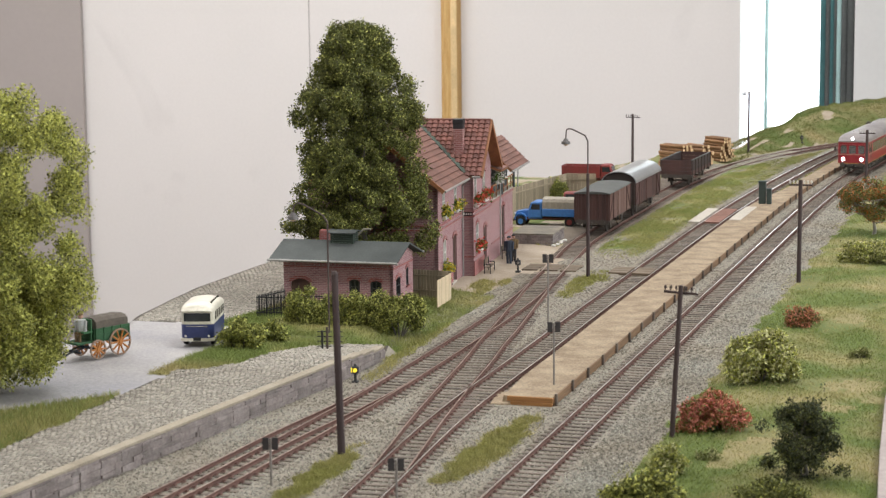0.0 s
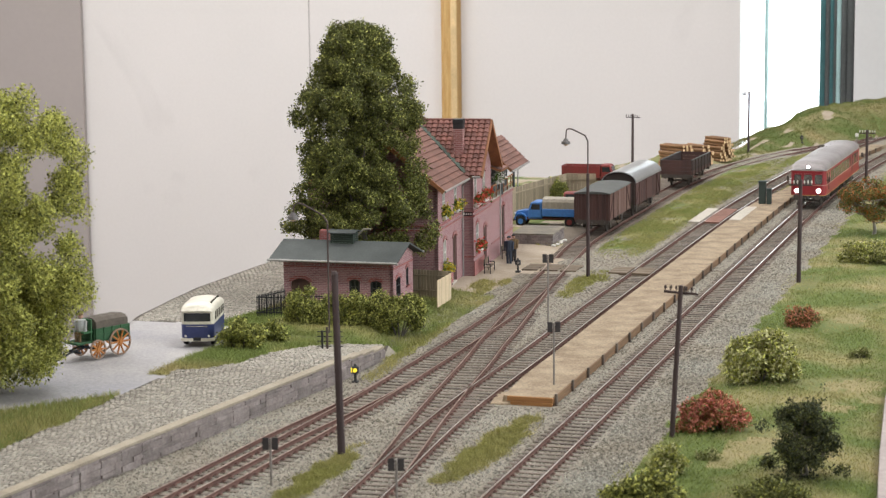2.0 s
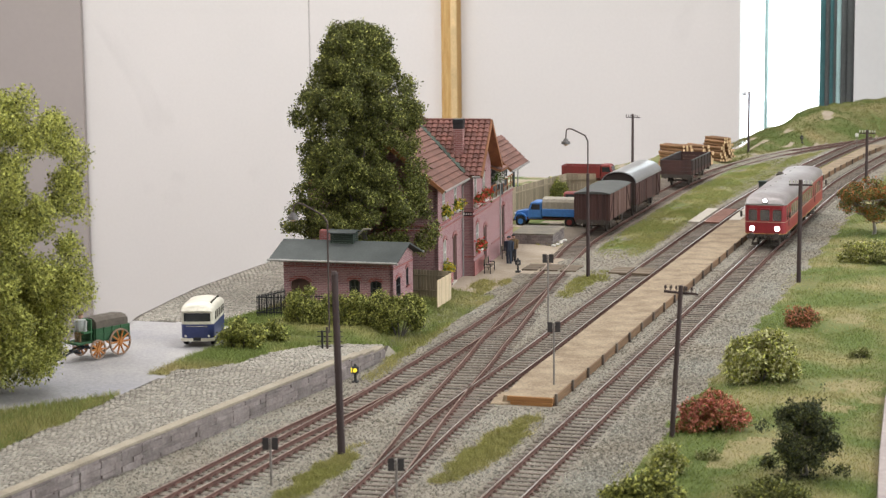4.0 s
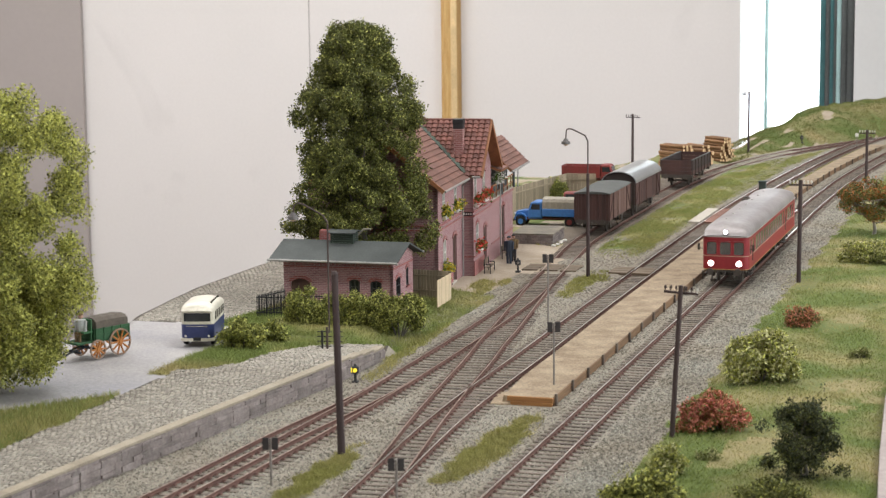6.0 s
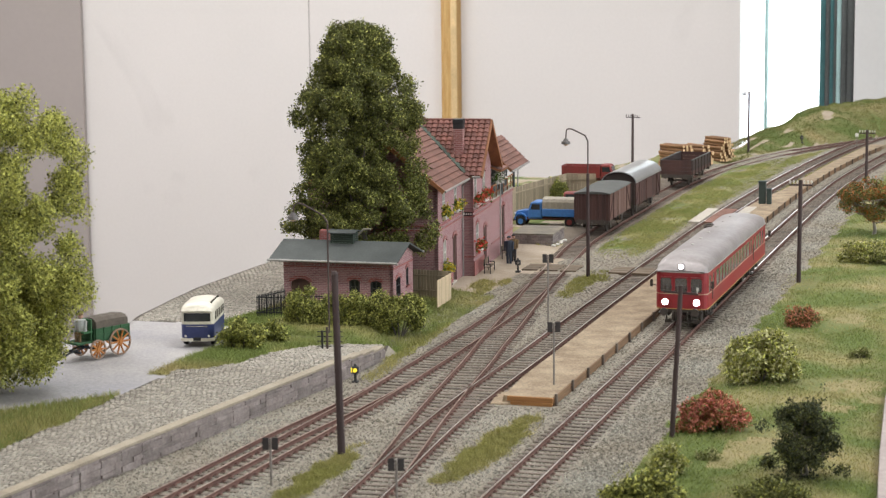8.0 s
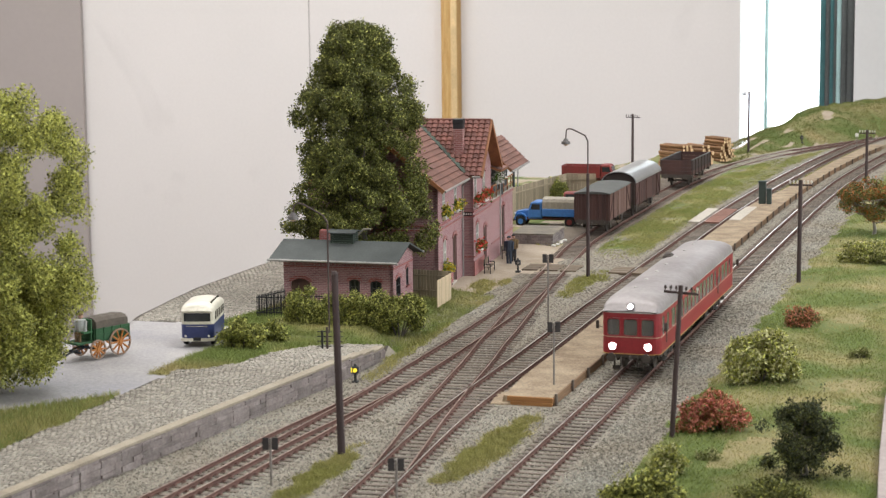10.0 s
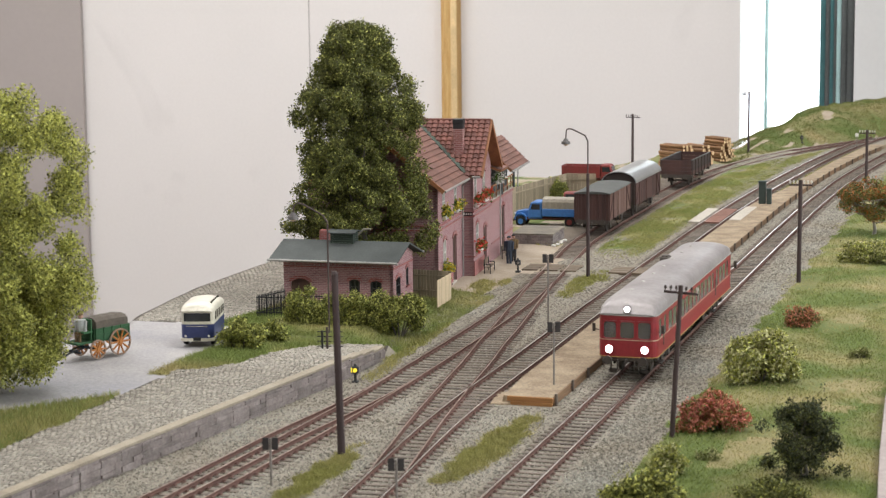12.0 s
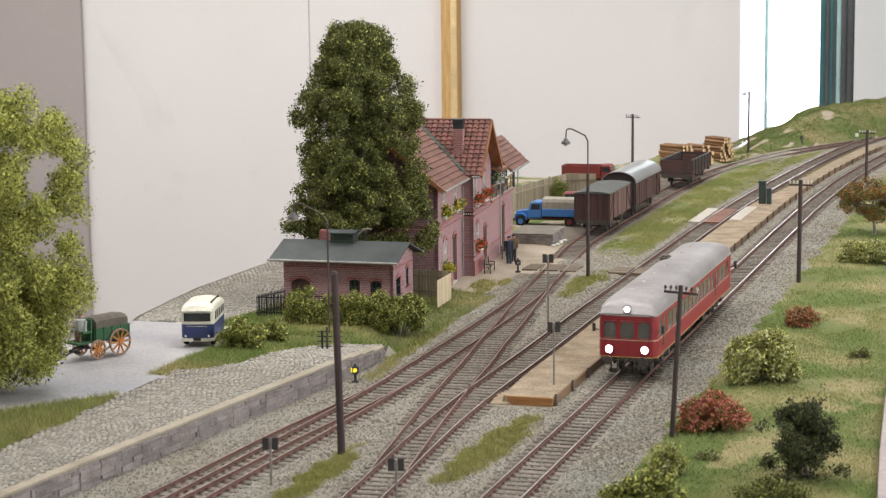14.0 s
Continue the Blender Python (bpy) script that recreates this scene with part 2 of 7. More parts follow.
def height(x, y):
    """Height of the land; the rail heads lie at 0."""
    wx = lerp_table(WALL_X, y)
    west = x < wx and y < 97.5
    if west:
        z = 0.8 - 0.78 * step(86, 112, y)
        t = step(-40.5, -36.5, x)
        return z * (1 - t) + min(z, ramp_top(y)) * t
    z = -0.215
    if x < -35 and y > 97:
        k = step(-35, -37, x)
        base = 0.8 * (1 - step(92, 112, y)) if x > -46 else 0.8 - 0.78 * step(86, 112, y)
        z = -0.215 + k * (max(base, 0.0) + 0.175)
    if x > -17.5:
        z = -0.215 + step(-17.5, -14, x) * 0.25 + 0.25 * noise.noise(Vector((x * 0.15, y * 0.08, 3))) * step(-16, -10, x)
    if x > -33 and x < -27.8 and 98 < y < 225:
        z = -0.215 + 0.13 * step(-27.8, -28.8, x) * step(-33, -31.8, x) * step(130, 136, y)
    if x < -36.6 and 165 < y < 181:
        z += 1.0 * step(165.5, 168.5, y) * (1 - step(176.5, 180, y)) * step(-36.6, -37.6, x)
    if 127.4 < y < 133.6 and -35.5 < x < -27.9:
        z = max(z, -0.07)
    # hills beyond the far curve
    if y > 200:
        a = x / y
        y0 = lerp_table(HILL_FOOT, a)
        yr = y0 + 22
        top = lerp_table(HILL_TOP, a)
        n1 = noise.noise(Vector((x * 0.35, y * 0.12, 1.7))) * 0.75 + noise.noise(Vector((x * 0.9, y * 0.3, 4.7))) * 0.4
        k = min(1.0, max(0.0, (y - y0) / (yr - y0)))
        k = 1 - (1 - k) ** 2.2
        z += (top + 0.26) * k + n1 * k * (1 - k) * 4.5 + 0.3 * k * noise.noise(Vector((x * 0.8, y * 0.2, 11)))
        if y > yr:
            z -= 0.13 * (y - yr)
    return z


def ground_sheet():
    bm = bm_new()
    ys = [46 + i * 0.8 for i in range(120)] + [142 + i * 1.4 for i in range(106)]
    nx = 110
    rows = []
    for y in ys:
        a, b = lerp_table(EDGE_W, y), lerp_table(EDGE_E, y)
        wx = lerp_table(WALL_X, y) if y < 97.5 else None
        xs = [a + (b - a) * i / nx for i in range(nx + 1)]
        if wx:
            i = min(range(nx + 1), key=lambda j: abs(xs[j] - wx))
            xs[i], xs[i + 1] = wx - 0.02, wx + 0.02
        rows.append([bm.verts.new((x, y, height(x, y))) for x in xs])
    for r, q in zip(rows, rows[1:]):
        for i in range(nx):
            f = bm.faces.new((r[i], r[i + 1], q[i + 1], q[i]))
            c = f.calc_center_median()
            f.material_index = ground_kind(c.x, c.y)
            f.smooth = True
    # skirt down to a flat underside
    loop = rows[0] + [r[-1] for r in rows[1:]] + rows[-1][-2::-1] + [r[0] for r in rows[-2:0:-1]]
    low = [bm.verts.new((v.co.x, v.co.y, -6)) for v in loop]
    k = len(loop)
    for i in range(k):
        f = bm.faces.new((loop[i], low[i], low[(i + 1) % k], loop[(i + 1) % k]))
        f.material_index = 5
    f = bm.faces.new(low)
    f.material_index = 5
    return bm


SETT_END = [(-41.2, 86.6), (-40.1, 87.2), (-39.0, 88.6), (-38.7, 92.3), (-37.6, 95.6), (-36.3, 97.0)]
DRY = [(-12.6, 79.6, 1.0, 3.2), (-11.6, 81.3, 0.7, 2.2), (-9.1, 95.0, 1.7, 2.6), (-7.9, 91.6, 0.9, 1.2), (-9.6, 89.6, 1.0, 1.3), (-11.2, 113.2, 1.3, 2.2), (-13.3, 113.0, 0.6, 1.6)]


def dryness(x, y):
    """How bare the bank is: 1 on the worn spots, 0 in full turf."""
    w = noise.noise(Vector((x * 0.7, y * 0.4, 21)))
    return max(0.0, max(1.15 - ((x - cx) / rx) ** 2 - ((y - cy) / ry) ** 2 + 0.7 * w for cx, cy, rx, ry in DRY))


def ground_kind(x, y):
    """0 turf, 1 ballast, 2 sand, 3 road, 4 sett joint, 5 board, 6 dirt, 7 straw-covered soil."""
    w = noise.noise(Vector((x * 0.5, y * 0.5, 0)))
    wx = lerp_table(WALL_X, y)
    if y < 100 and x < wx:
        if x > -41.2 + 0.4 * w and y < lerp_table(SETT_END, x) + 0.5 * w:
            return 4
        if x > -42.2 and y > 85:
            return 0
        if -47 < x and y < 81.0 + w and x < -40 and x > -41 - (81 - y) * 0.75:
            return 0
        if x < -42.0 and y < 108:
            return 3
        return 3
    if x < -45.5 and y < 140:
        return 3 if (y < 100.5 + (x + 54) * 0.2) else 4
    if x < -35.4 and 100 <= y < 118:
        return 0
    if x < -34.6 and 118 <= y < 141:
        return 2
    if x < -37.5 + w and y >= 141:
        return 0 if w > -0.1 else 2
    if x > -16.2 + 0.5 * w + 0.1 * math.sin(y):
        return 7 if dryness(x, y) > 0.45 + 0.5 * noise.noise(Vector((x * 3.1, y * 2.3, 31))) else 0
    if x < -28.6 + 0.5 * w and x > -31.9 + 0.5 * w and 139 + 4 * w < y < 204:
        return 0 if w > -0.3 else 1
    if -36.9 < x < -32.5 + 0.3 * w and 136 + 3 * w < y < 198:
        return 6
    if 126.8 < y < 134 and x < -33.2 + w:
        return 2
    if y > 204 and y > lerp_table(HILL_FOOT, x / y) - 0.3:
        return 2 if noise.noise(Vector((x * 0.5, y * 0.2, 7))) > 0.38 else 0
    if height(x, y) > 0.2:
        return 0
    return 1


tagged(part("ground", ground_sheet(), [M_SOIL, M_BALLAST, M_SAND, M_ROAD, M_JOINT, mat("layout_board", (0.35, 0.27, 0.18), 0.8),
                                       mat("siding_dirt", (0.185, 0.15, 0.115), 0.95, color2=(0.125, 0.10, 0.075), scale=0.5, fine=9, bump=0.8, grit=0.5),
                                       mat("straw_soil", (0.29, 0.235, 0.12), 0.95, color2=(0.20, 0.185, 0.075), scale=0.6, fine=8, bump=0.4, grit=0.35)]),
       "modelled landscape of turf, ballast, sand and pale road on a board", "ground", kind="structure")
bm = bm_new()
box(bm, -27.6, 130, -46.3, 39, 160, 80.2)
tagged(part("layout_trestle", bm, mat("trestle_cloth", (0.05, 0.05, 0.055), 0.9)), "dark cloth-covered stand under the railway board", "stand", kind="structure")
edge_line = [(x, y) for y, x in EDGE_E]
bm = bm_new()
strip_in = [Vector((x + 0.02, y)) for x, y in edge_line if 45 < y < 141]
for a, b in zip(strip_in, strip_in[1:]):
    d = (b - a).normalized()
    c = (a + b) / 2 + Vector((d.y, -d.x)) * 0.45
    box(bm, c.x, c.y, -2.85, 0.9, (b - a).length + 0.02, 6.2, rz=math.degrees(math.atan2(-d.x, d.y)), bevel=0.03)
tagged(part("layout_edge_board", bm, mat("grey_fascia_paint", (0.36, 0.31, 0.29), 0.7, color2=(0.31, 0.265, 0.25), scale=0.3, fine=3, bump=0.05)),
       "pinkish grey painted edge board of the railway layout", "edge board", kind="structure")
# ---- tracks: centre lines from near to far ----
def smooth_line(pts, gap):
    """Points at an even gap along a rounded line through pts."""
    fine = []
    for i in range(len(pts) - 1):
        p0, p1, p2, p3 = (Vector(pts[max(0, min(len(pts) - 1, j))]) for j in (i - 1, i, i + 1, i + 2))
        for k in range(40):
            t = k / 40
            fine.append(0.5 * ((2 * p1) + (p2 - p0) * t + (2 * p0 - 5 * p1 + 4 * p2 - p3) * t * t + (3 * p1 - p0 - 3 * p2 + p3) * t ** 3))
    fine.append(Vector(pts[-1]))
    out, left = [(fine[0], (fine[1] - fine[0]).normalized())], gap
    for a, b in zip(fine, fine[1:]):
        d = (b - a).length
        while d >= left > 0:
            a = a + (b - a).normalized() * left
            d -= left
            left = gap
            out.append((a.copy(), (b - a).normalized() if d > 1e-6 else out[-1][1]))
        left -= d
    return out


MAIN = [(-20.17, 48), (-20.17, 70), (-20.17, 100), (-20.17, 130), (-20.17, 155), (-20.1, 168), (-19.9, 178), (-19.5, 190), (-18.7, 203), (-17.2, 220), (-14.5, 240)]
MIDDLE = [(-24.45, 55), (-25.1, 65), (-25.72, 74), (-26.0, 78), (-26.25, 82.3), (-26.4, 87), (-26.42, 92), (-26.42, 100), (-26.5, 112), (-26.5, 125), (-26.5, 150), (-26.3, 165), (-25.75, 182), (-24.75, 201), (-23.7, 215), (-22.1, 230), (-19.0, 250)]
CROSSOVER = [(-25.75, 73.4), (-26.4, 78), (-27.08, 82.8), (-27.85, 89), (-28.67, 96.2), (-29.35, 101.2), (-29.95, 106.6), (-30.66, 112), (-31.3, 117), (-32.35, 125)]
SIDING = [(-32.9, 50), (-32.35, 62), (-31.8, 73), (-31.53, 78), (-31.32, 82.5), (-31.15, 88), (-31.13, 95), (-31.15, 103), (-31.2, 107.5), (-31.4, 114), (-31.67, 118.5), (-32.35, 125.7), (-33.1, 133), (-33.95, 142), (-34.2, 153), (-34.2, 168), (-34.1, 180), (-33.75, 187), (-32.6, 197.5), (-31.15, 206), (-29.2, 214.5), (-26.5, 223), (-21.5, 234)]
SPUR = [(-34.4, 52), (-33.6, 60), (-32.85, 69), (-32.5, 73.3), (-32.2, 78), (-31.62, 83.5), (-31.25, 88.5), (-31.13, 95)]


def rail_bm(line, off):
    prof = [(-0.075, -0.165), (0.075, -0.165), (0.022, -0.12), (0.022, -0.045), (0.036, -0.035), (0.036, 0.0), (-0.036, 0.0), (-0.036, -0.035), (-0.022, -0.045), (-0.022, -0.12)]
    bm = bm_new()
    last = None
    for p, d in line:
        n = Vector((d.y, -d.x))
        ring = [bm.verts.new((p.x + n.x * (off + a), p.y + n.y * (off + a), z)) for a, z in prof]
        if last:
            for i in range(len(prof)):
                j = (i + 1) % len(prof)
                f = bm.faces.new((last[i], last[j], ring[j], ring[i]))
                f.material_index = 1 if i == 5 else 0
        else:
            bm.faces.new(ring)
        last = ring
    bm.faces.new(last[::-1])
    return bm


SLEEPER_BM = bm_new()
box(SLEEPER_BM, 0, 0, -0.235, 2.6, 0.26, 0.14, bevel=0.02)
for off in (-0.7535, 0.7535):
    box(SLEEPER_BM, off, 0, -0.15, 0.4, 0.17, 0.05, mi=1)
    for side in (-0.13, 0.13):
        box(SLEEPER_BM, off + side, 0, -0.115, 0.07, 0.09, 0.06, mi=1)
SLEEPER_ME = mesh_of("sleeper", SLEEPER_BM, [M_SLEEPER, M_RAIL_RUST])


def in_other(p, others, reach):
    return any((p - q).length < reach for line in others for q, _ in line)


def track(name, label, pts, head, skip=()):
    line = smooth_line(pts, 0.65)
    tr = thing(name, label, "railway track", kind="structure")
    rails = smooth_line(pts, 1.6)
    for off in (-0.7535, 0.7535):
        part("rail", rail_bm(rails, off), [M_RAIL_RUST, head], tr, "worn steel rail with rusty sides")
    k = 0
    for p, d in line:
        if in_other(p, skip, 0.75) or k >= 300:
            continue
        k += 1
        ob = new("sleeper", SLEEPER_ME)
        ob.parent = tr
        ob.matrix_basis = pose((p.x + random.uniform(-0.03, 0.03)) * S, p.y * S, random.uniform(-0.01, 0.01) * S, 0, 0, math.degrees(math.atan2(-d.x, d.y)) + random.uniform(-0.8, 0.8))
    return line


LINE_MAIN = track("track_main", "platform track with bright rails on dark sleepers", MAIN, M_RAIL_TOP)
LINE_MIDDLE = track("track_middle", "middle station track with worn bright rails", MIDDLE, M_RAIL_TOP)
LINE_SIDING = track("track_siding", "rusty siding track curving away past the goods wagons", SIDING, M_RAIL_DULL)
LINE_CROSS = track("track_crossover", "rusty crossover track joining two station tracks", CROSSOVER, M_RAIL_DULL, (LINE_MIDDLE, LINE_SIDING))
LINE_SPUR = track("track_spur", "rusty spur track along the stone ramp", SPUR, M_RAIL_DULL, (LINE_SIDING,))
TRACK_LINES = (LINE_MAIN, LINE_MIDDLE, LINE_SIDING, LINE_CROSS, LINE_SPUR)
# ---- hall fittings by the far wall ----
YB = 430
bm = bm_new()
box(bm, -133.3, YB - 1.6, 38, 3.9, 3.0, 250, bevel=0.1)
post_t = thing("wooden_post", "tall planed pine post against the hall wall", "post")
part("post_body", bm, M_PINE, post_t)
bm = bm_new()
box(bm, -132.2, YB - 3.2, 38, 1.4, 0.4, 250)
part("edge_strip", bm, mat("pale_pine", (0.80, 0.60, 0.32), 0.7, scale=0.2, fine=3), post_t, "paler strip of pine")
bm = bm_new()
box(bm, -168.6, YB - 0.05, 38, 0.32, 0.1, 250)
tagged(part("wall_seam", bm, mat("dusty_seam", (0.56, 0.53, 0.515), 0.9)), "thin dusty joint in the plaster wall", "joint", kind="structure")
win = thing("window_1", "tall bright window with a slim frame", "window", kind="structure")
M_FRAME_W = mat("white_frame", (0.85, 0.9, 0.9), 0.5, scale=0.2, fine=3, bump=0.02)
M_FRAME_T = mat("greenish_frame", (0.45, 0.66, 0.66), 0.5, scale=0.2, fine=3, bump=0.02)
bm = bm_new()
box(bm, -62.2, YB + 4, 45, 0.7, 2.5, 150)
part("window_frame", bm, M_FRAME_T, win)
bm = bm_new()
box(bm, -50, YB + 5.5, 45, 36, 0.3, 150)
M_PANE = bpy.data.materials.new("window_glass")
M_PANE.use_nodes = True
pb = M_PANE.node_tree.nodes["Principled BSDF"]
pb.inputs["Transmission Weight"].default_value, pb.inputs["Roughness"].default_value, pb.inputs["IOR"].default_value = 1.0, 0.02, 1.1
pane = part("pane", bm, M_PANE, win)
pane.visible_shadow = False
# curtain beside the window, its folds coloured teal, dark grey and pale teal
M_FOLDGREY = mat("dark_grey_fold", (0.10, 0.11, 0.11), 0.8, scale=0.1, fine=2, bump=0.05)
cur = thing("curtain", "curtain hanging in straight teal and dark grey folds", "curtain")
for x, w, m in ((-49.3, 1.2, M_CURTAIN), (-48.3, 1.1, M_FOLDGREY), (-47.4, 0.9, M_CURTAIN), (-46.7, 0.7, M_FOLDGREY), (-45.9, 1.0, M_FRAME_T), (-44.8, 1.3, M_FOLDGREY), (-43.4, 1.5, M_FOLDGREY)):
    bm = bm_new()
    tube(bm, (x, YB - 2.2, -60), (x, YB - 2.2, 125), w * 0.55, w * 0.55, 10)
    part("fold", bm, m, cur)
bm = bm_new()
box(bm, -30.9, YB - 2.2, 30, 23.2, 3, 190)
tagged(part("wall_pier", bm, mat("grey_pier_paint", (0.74, 0.75, 0.75), 0.85, color2=(0.70, 0.71, 0.71), scale=0.05, fine=1, bump=0.02, grit=0.03)), "pale grey pier beside the window", "wall", kind="structure")
# corner pier in an even taupe, darker than the plaster wall
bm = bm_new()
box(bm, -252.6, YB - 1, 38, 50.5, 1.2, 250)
tagged(part("wall_pier_west", bm, mat("dark_taupe_pier", (0.42, 0.38, 0.362), 0.9, color2=(0.40, 0.36, 0.344), scale=0.03, fine=1, bump=0.02, grit=0.03)), "taupe pier in the hall corner, darker than the plaster wall", "wall", kind="structure")
bm = bm_new()
box(bm, -50, YB + 60, 30, 260, 1, 330)
M_SKY = mat("overcast_day", (0.93, 0.98, 1.0), 1.0, color2=(0.85, 0.96, 1.0), scale=0.03, fine=0.4, bump=0, emit=3.2)
tagged(part("backdrop", bm, M_SKY), "bright overcast daylight outside the window", "sky", kind="structure")
for x, y in ((-0.9, 0.2), (-0.2, 1.7), (-2.0, 3.2)):
    lamp_t = thing("ceiling_lamp", "long white ceiling lamp housing", "lamp", x / S, y / S, ROOM["z1"] / S, group="ceiling lamps")
    bm = bm_new()
    box(bm, 0, 0, -1.0, 140, 34, 2.0, bevel=0.3)
    part("housing", bm, M_CEIL, lamp_t)

# ---- platform between main and middle track ----
PLAT_TOP = 0.2
M_PLATFORM = mat("sandy_platform", (0.33, 0.26, 0.175), 0.95, color2=(0.205, 0.152, 0.098), scale=0.7, fine=9, bump=0.9, grit=0.6, contrast=1.3)
M_EDGE = wood_mat("old_edge_timber", (0.20, 0.12, 0.06), (0.12, 0.07, 0.04), axis=1)
M_EDGE_NEW = wood_mat("orange_timber", (0.38, 0.19, 0.065), (0.26, 0.12, 0.04), axis=0)
mid_tab = [(p.y, p.x) for p, d in LINE_MIDDLE]
main_tab = [(p.y, p.x) for p, d in LINE_MAIN]


def plat_left(y):
    return lerp_table(mid_tab, y) + 1.2 + 0.25 * (1 - step(87, 93, y)) + 0.85 * step(166, 182, y)


def plat_right(y):
    return lerp_table(main_tab, y) - 2.3


platform = thing("platform", "low sandy island platform with timber edging", "platform", kind="structure")
bm = bm_new()
rows = []
for i in range(70):
    y = 87.7 + i * 2.0
    a, b = plat_left(y), plat_right(y)
    xs = [a, a + 0.12] + [a + (b - a) * j / 8 for j in range(1, 8)] + [b]
    zs = [-0.25] + [PLAT_TOP - 0.02 + 0.02 * noise.noise(Vector((x, y, 0))) for x in xs[1:]]
    rows.append([bm.verts.new((x, y, z)) for x, z in zip(xs, zs)] + [bm.verts.new((b, y, -0.28))])
for r, q in zip(rows, rows[1:]):
    for i in range(len(r) - 1):
        bm.faces.new((r[i], r[i + 1], q[i + 1], q[i]))
bm.faces.new(rows[0][::-1])
part("platform_surface", bm, M_PLATFORM, platform, "trodden sandy surface")
y = 87.7
while y < 223:
    bm = bm_new()
    y1 = y + 3.3
    xa, xb = plat_right(y), plat_right(y1)
    for k in range(2):
        box(bm, (xa + xb) / 2 + 0.06, (y + y1) / 2, -0.17 + k * 0.25, 0.1, 3.26, 0.24, rz=math.degrees(math.atan2(-(xb - xa), 3.3)) + random.uniform(-0.4, 0.4), bevel=0.015)
    part("edge_board", bm, M_EDGE, platform)
    bm = bm_new()
    box(bm, plat_right(y) + 0.17, y + 0.1, 0.02, 0.12, 0.16, 0.62 + random.uniform(-0.05, 0.06), bevel=0.02, rz=random.uniform(-4, 4))
    part("edge_post", bm, M_SLEEPER, platform)
    y = y1
for k, (w, z) in enumerate(((2.25, 0.08), (2.05, -0.17))):
    bm = bm_new()
    box(bm, -23.5 + 0.06 * k, 87.55, z, w, 0.16, 0.24, bevel=0.02)
    part("end_board", bm, M_EDGE_NEW, platform, "orange-brown end timber")
# sandy skirt at the platform's foot
bm = bm_new()
box(bm, -25.1, 88.6, -0.2, 1.0, 2.6, 0.12, rz=8, bevel=0.05)
part("sand_skirt", bm, M_PLATFORM, platform)

# ---- crossings ----
M_CONC = mat("pale_concrete", (0.46, 0.42, 0.36), 0.9, color2=(0.38, 0.345, 0.29), scale=0.4, fine=7, bump=0.3)
M_REDPLANK = wood_mat("reddish_plank", (0.22, 0.105, 0.075), (0.16, 0.075, 0.055), axis=1)
M_PLANK = wood_mat("grey_plank", (0.165, 0.125, 0.085), (0.105, 0.078, 0.052), axis=0)
cross = thing("concrete_crossing", "pale concrete and red plank crossing over the middle track", "crossing", kind="structure")
for x, w in ((-27.9, 0.95), (-24.65, 0.95)):
    bm = bm_new()
    box(bm, x, 159.5, -0.13, w, 9, 0.26 if x < -26 else 0.72, bevel=0.02)
    part("slab", bm, M_CONC, cross)
for i in range(9):
    bm = bm_new()
    box(bm, -26.48, 155.6 + i, -0.08, 1.3, 0.94, 0.14, bevel=0.02)
    part("plank", bm, M_REDPLANK, cross)
foot = thing("plank_crossing", "worn plank and sand crossing over the tracks", "crossing", kind="structure")
for x, w in ((-34.0, 1.1), (-32.65, 1.25), (-31.3, 1.1), (-28.1, 1.3), (-26.5, 1.28)):
    for i in range(3):
        bm = bm_new()
        box(bm, x - (0.25 if x < -30 else 0), 127.6 + i * 0.9 + 0.2, -0.1, w, 0.8, 0.19, bevel=0.02, rz=5 if x < -30 else 0)
        part("plank", bm, M_PLANK, foot)

# ---- stone ramp wall ----
M_RUBBLE = mat("rubble_stone", (0.27, 0.235, 0.22), 0.92, color2=(0.165, 0.138, 0.13), scale=1.3, fine=9, bump=0.8, vary=0.22, grit=0.45)
M_COPING = mat("sandstone_coping", (0.35, 0.305, 0.235), 0.9, color2=(0.28, 0.24, 0.18), scale=0.7, fine=8, bump=0.35, vary=0.1)
M_MORTAR = mat("wall_mortar", (0.19, 0.165, 0.145), 0.95, scale=1, fine=8)
ramp = thing("ramp_wall", "grey rubble retaining wall with a pale coping", "wall", kind="structure")
ramp_line = smooth_line([(x, y) for y, x in WALL_X], 1.5)
bm = bm_new()
for (p, d), (q, e) in zip(ramp_line, ramp_line[1:]):
    ht = ramp_top((p.y + q.y) / 2)
    c = (p + q) / 2
    box(bm, c.x - 0.02, c.y, (ht - 0.5) / 2 - 0.05, 0.2, 1.52, ht + 0.5, rz=math.degrees(math.atan2(-d.x, d.y)))
part("core", bm, M_MORTAR, ramp)
for (p, d), (q, e) in zip(ramp_line, ramp_line[1:]):
    ht = ramp_top((p.y + q.y) / 2)
    ang = math.degrees(math.atan2(-d.x, d.y))
    c = (p + q) / 2
    bm = bm_new()
    box(bm, c.x - 0.12, c.y, ht + 0.03, 0.5, 1.497, 0.12, rz=ang, bevel=0.008)
    part("coping_stone", bm, M_COPING, ramp)
    z = -0.36
    while z < ht - 0.12:
        hz = min(random.uniform(0.1, 0.34), ht - 0.05 - z)
        t = 0.0
        while t < 0.98:
            w = min(random.uniform(0.5, 1.3), 1 - t)
            if w < 0.12:
                w = 1 - t
            bm = bm_new()
            s = p + (q - p) * (t + w / 2)
            box(bm, s.x + 0.09 + random.uniform(-0.035, 0.035), s.y, z + hz / 2, 0.16, w * 1.49, hz - 0.008, rz=ang + random.uniform(-2, 2), rx=random.uniform(-1.5, 1.5), bevel=0.016)
            part("stone", bm, M_RUBBLE, ramp)
            t += w
        z += hz


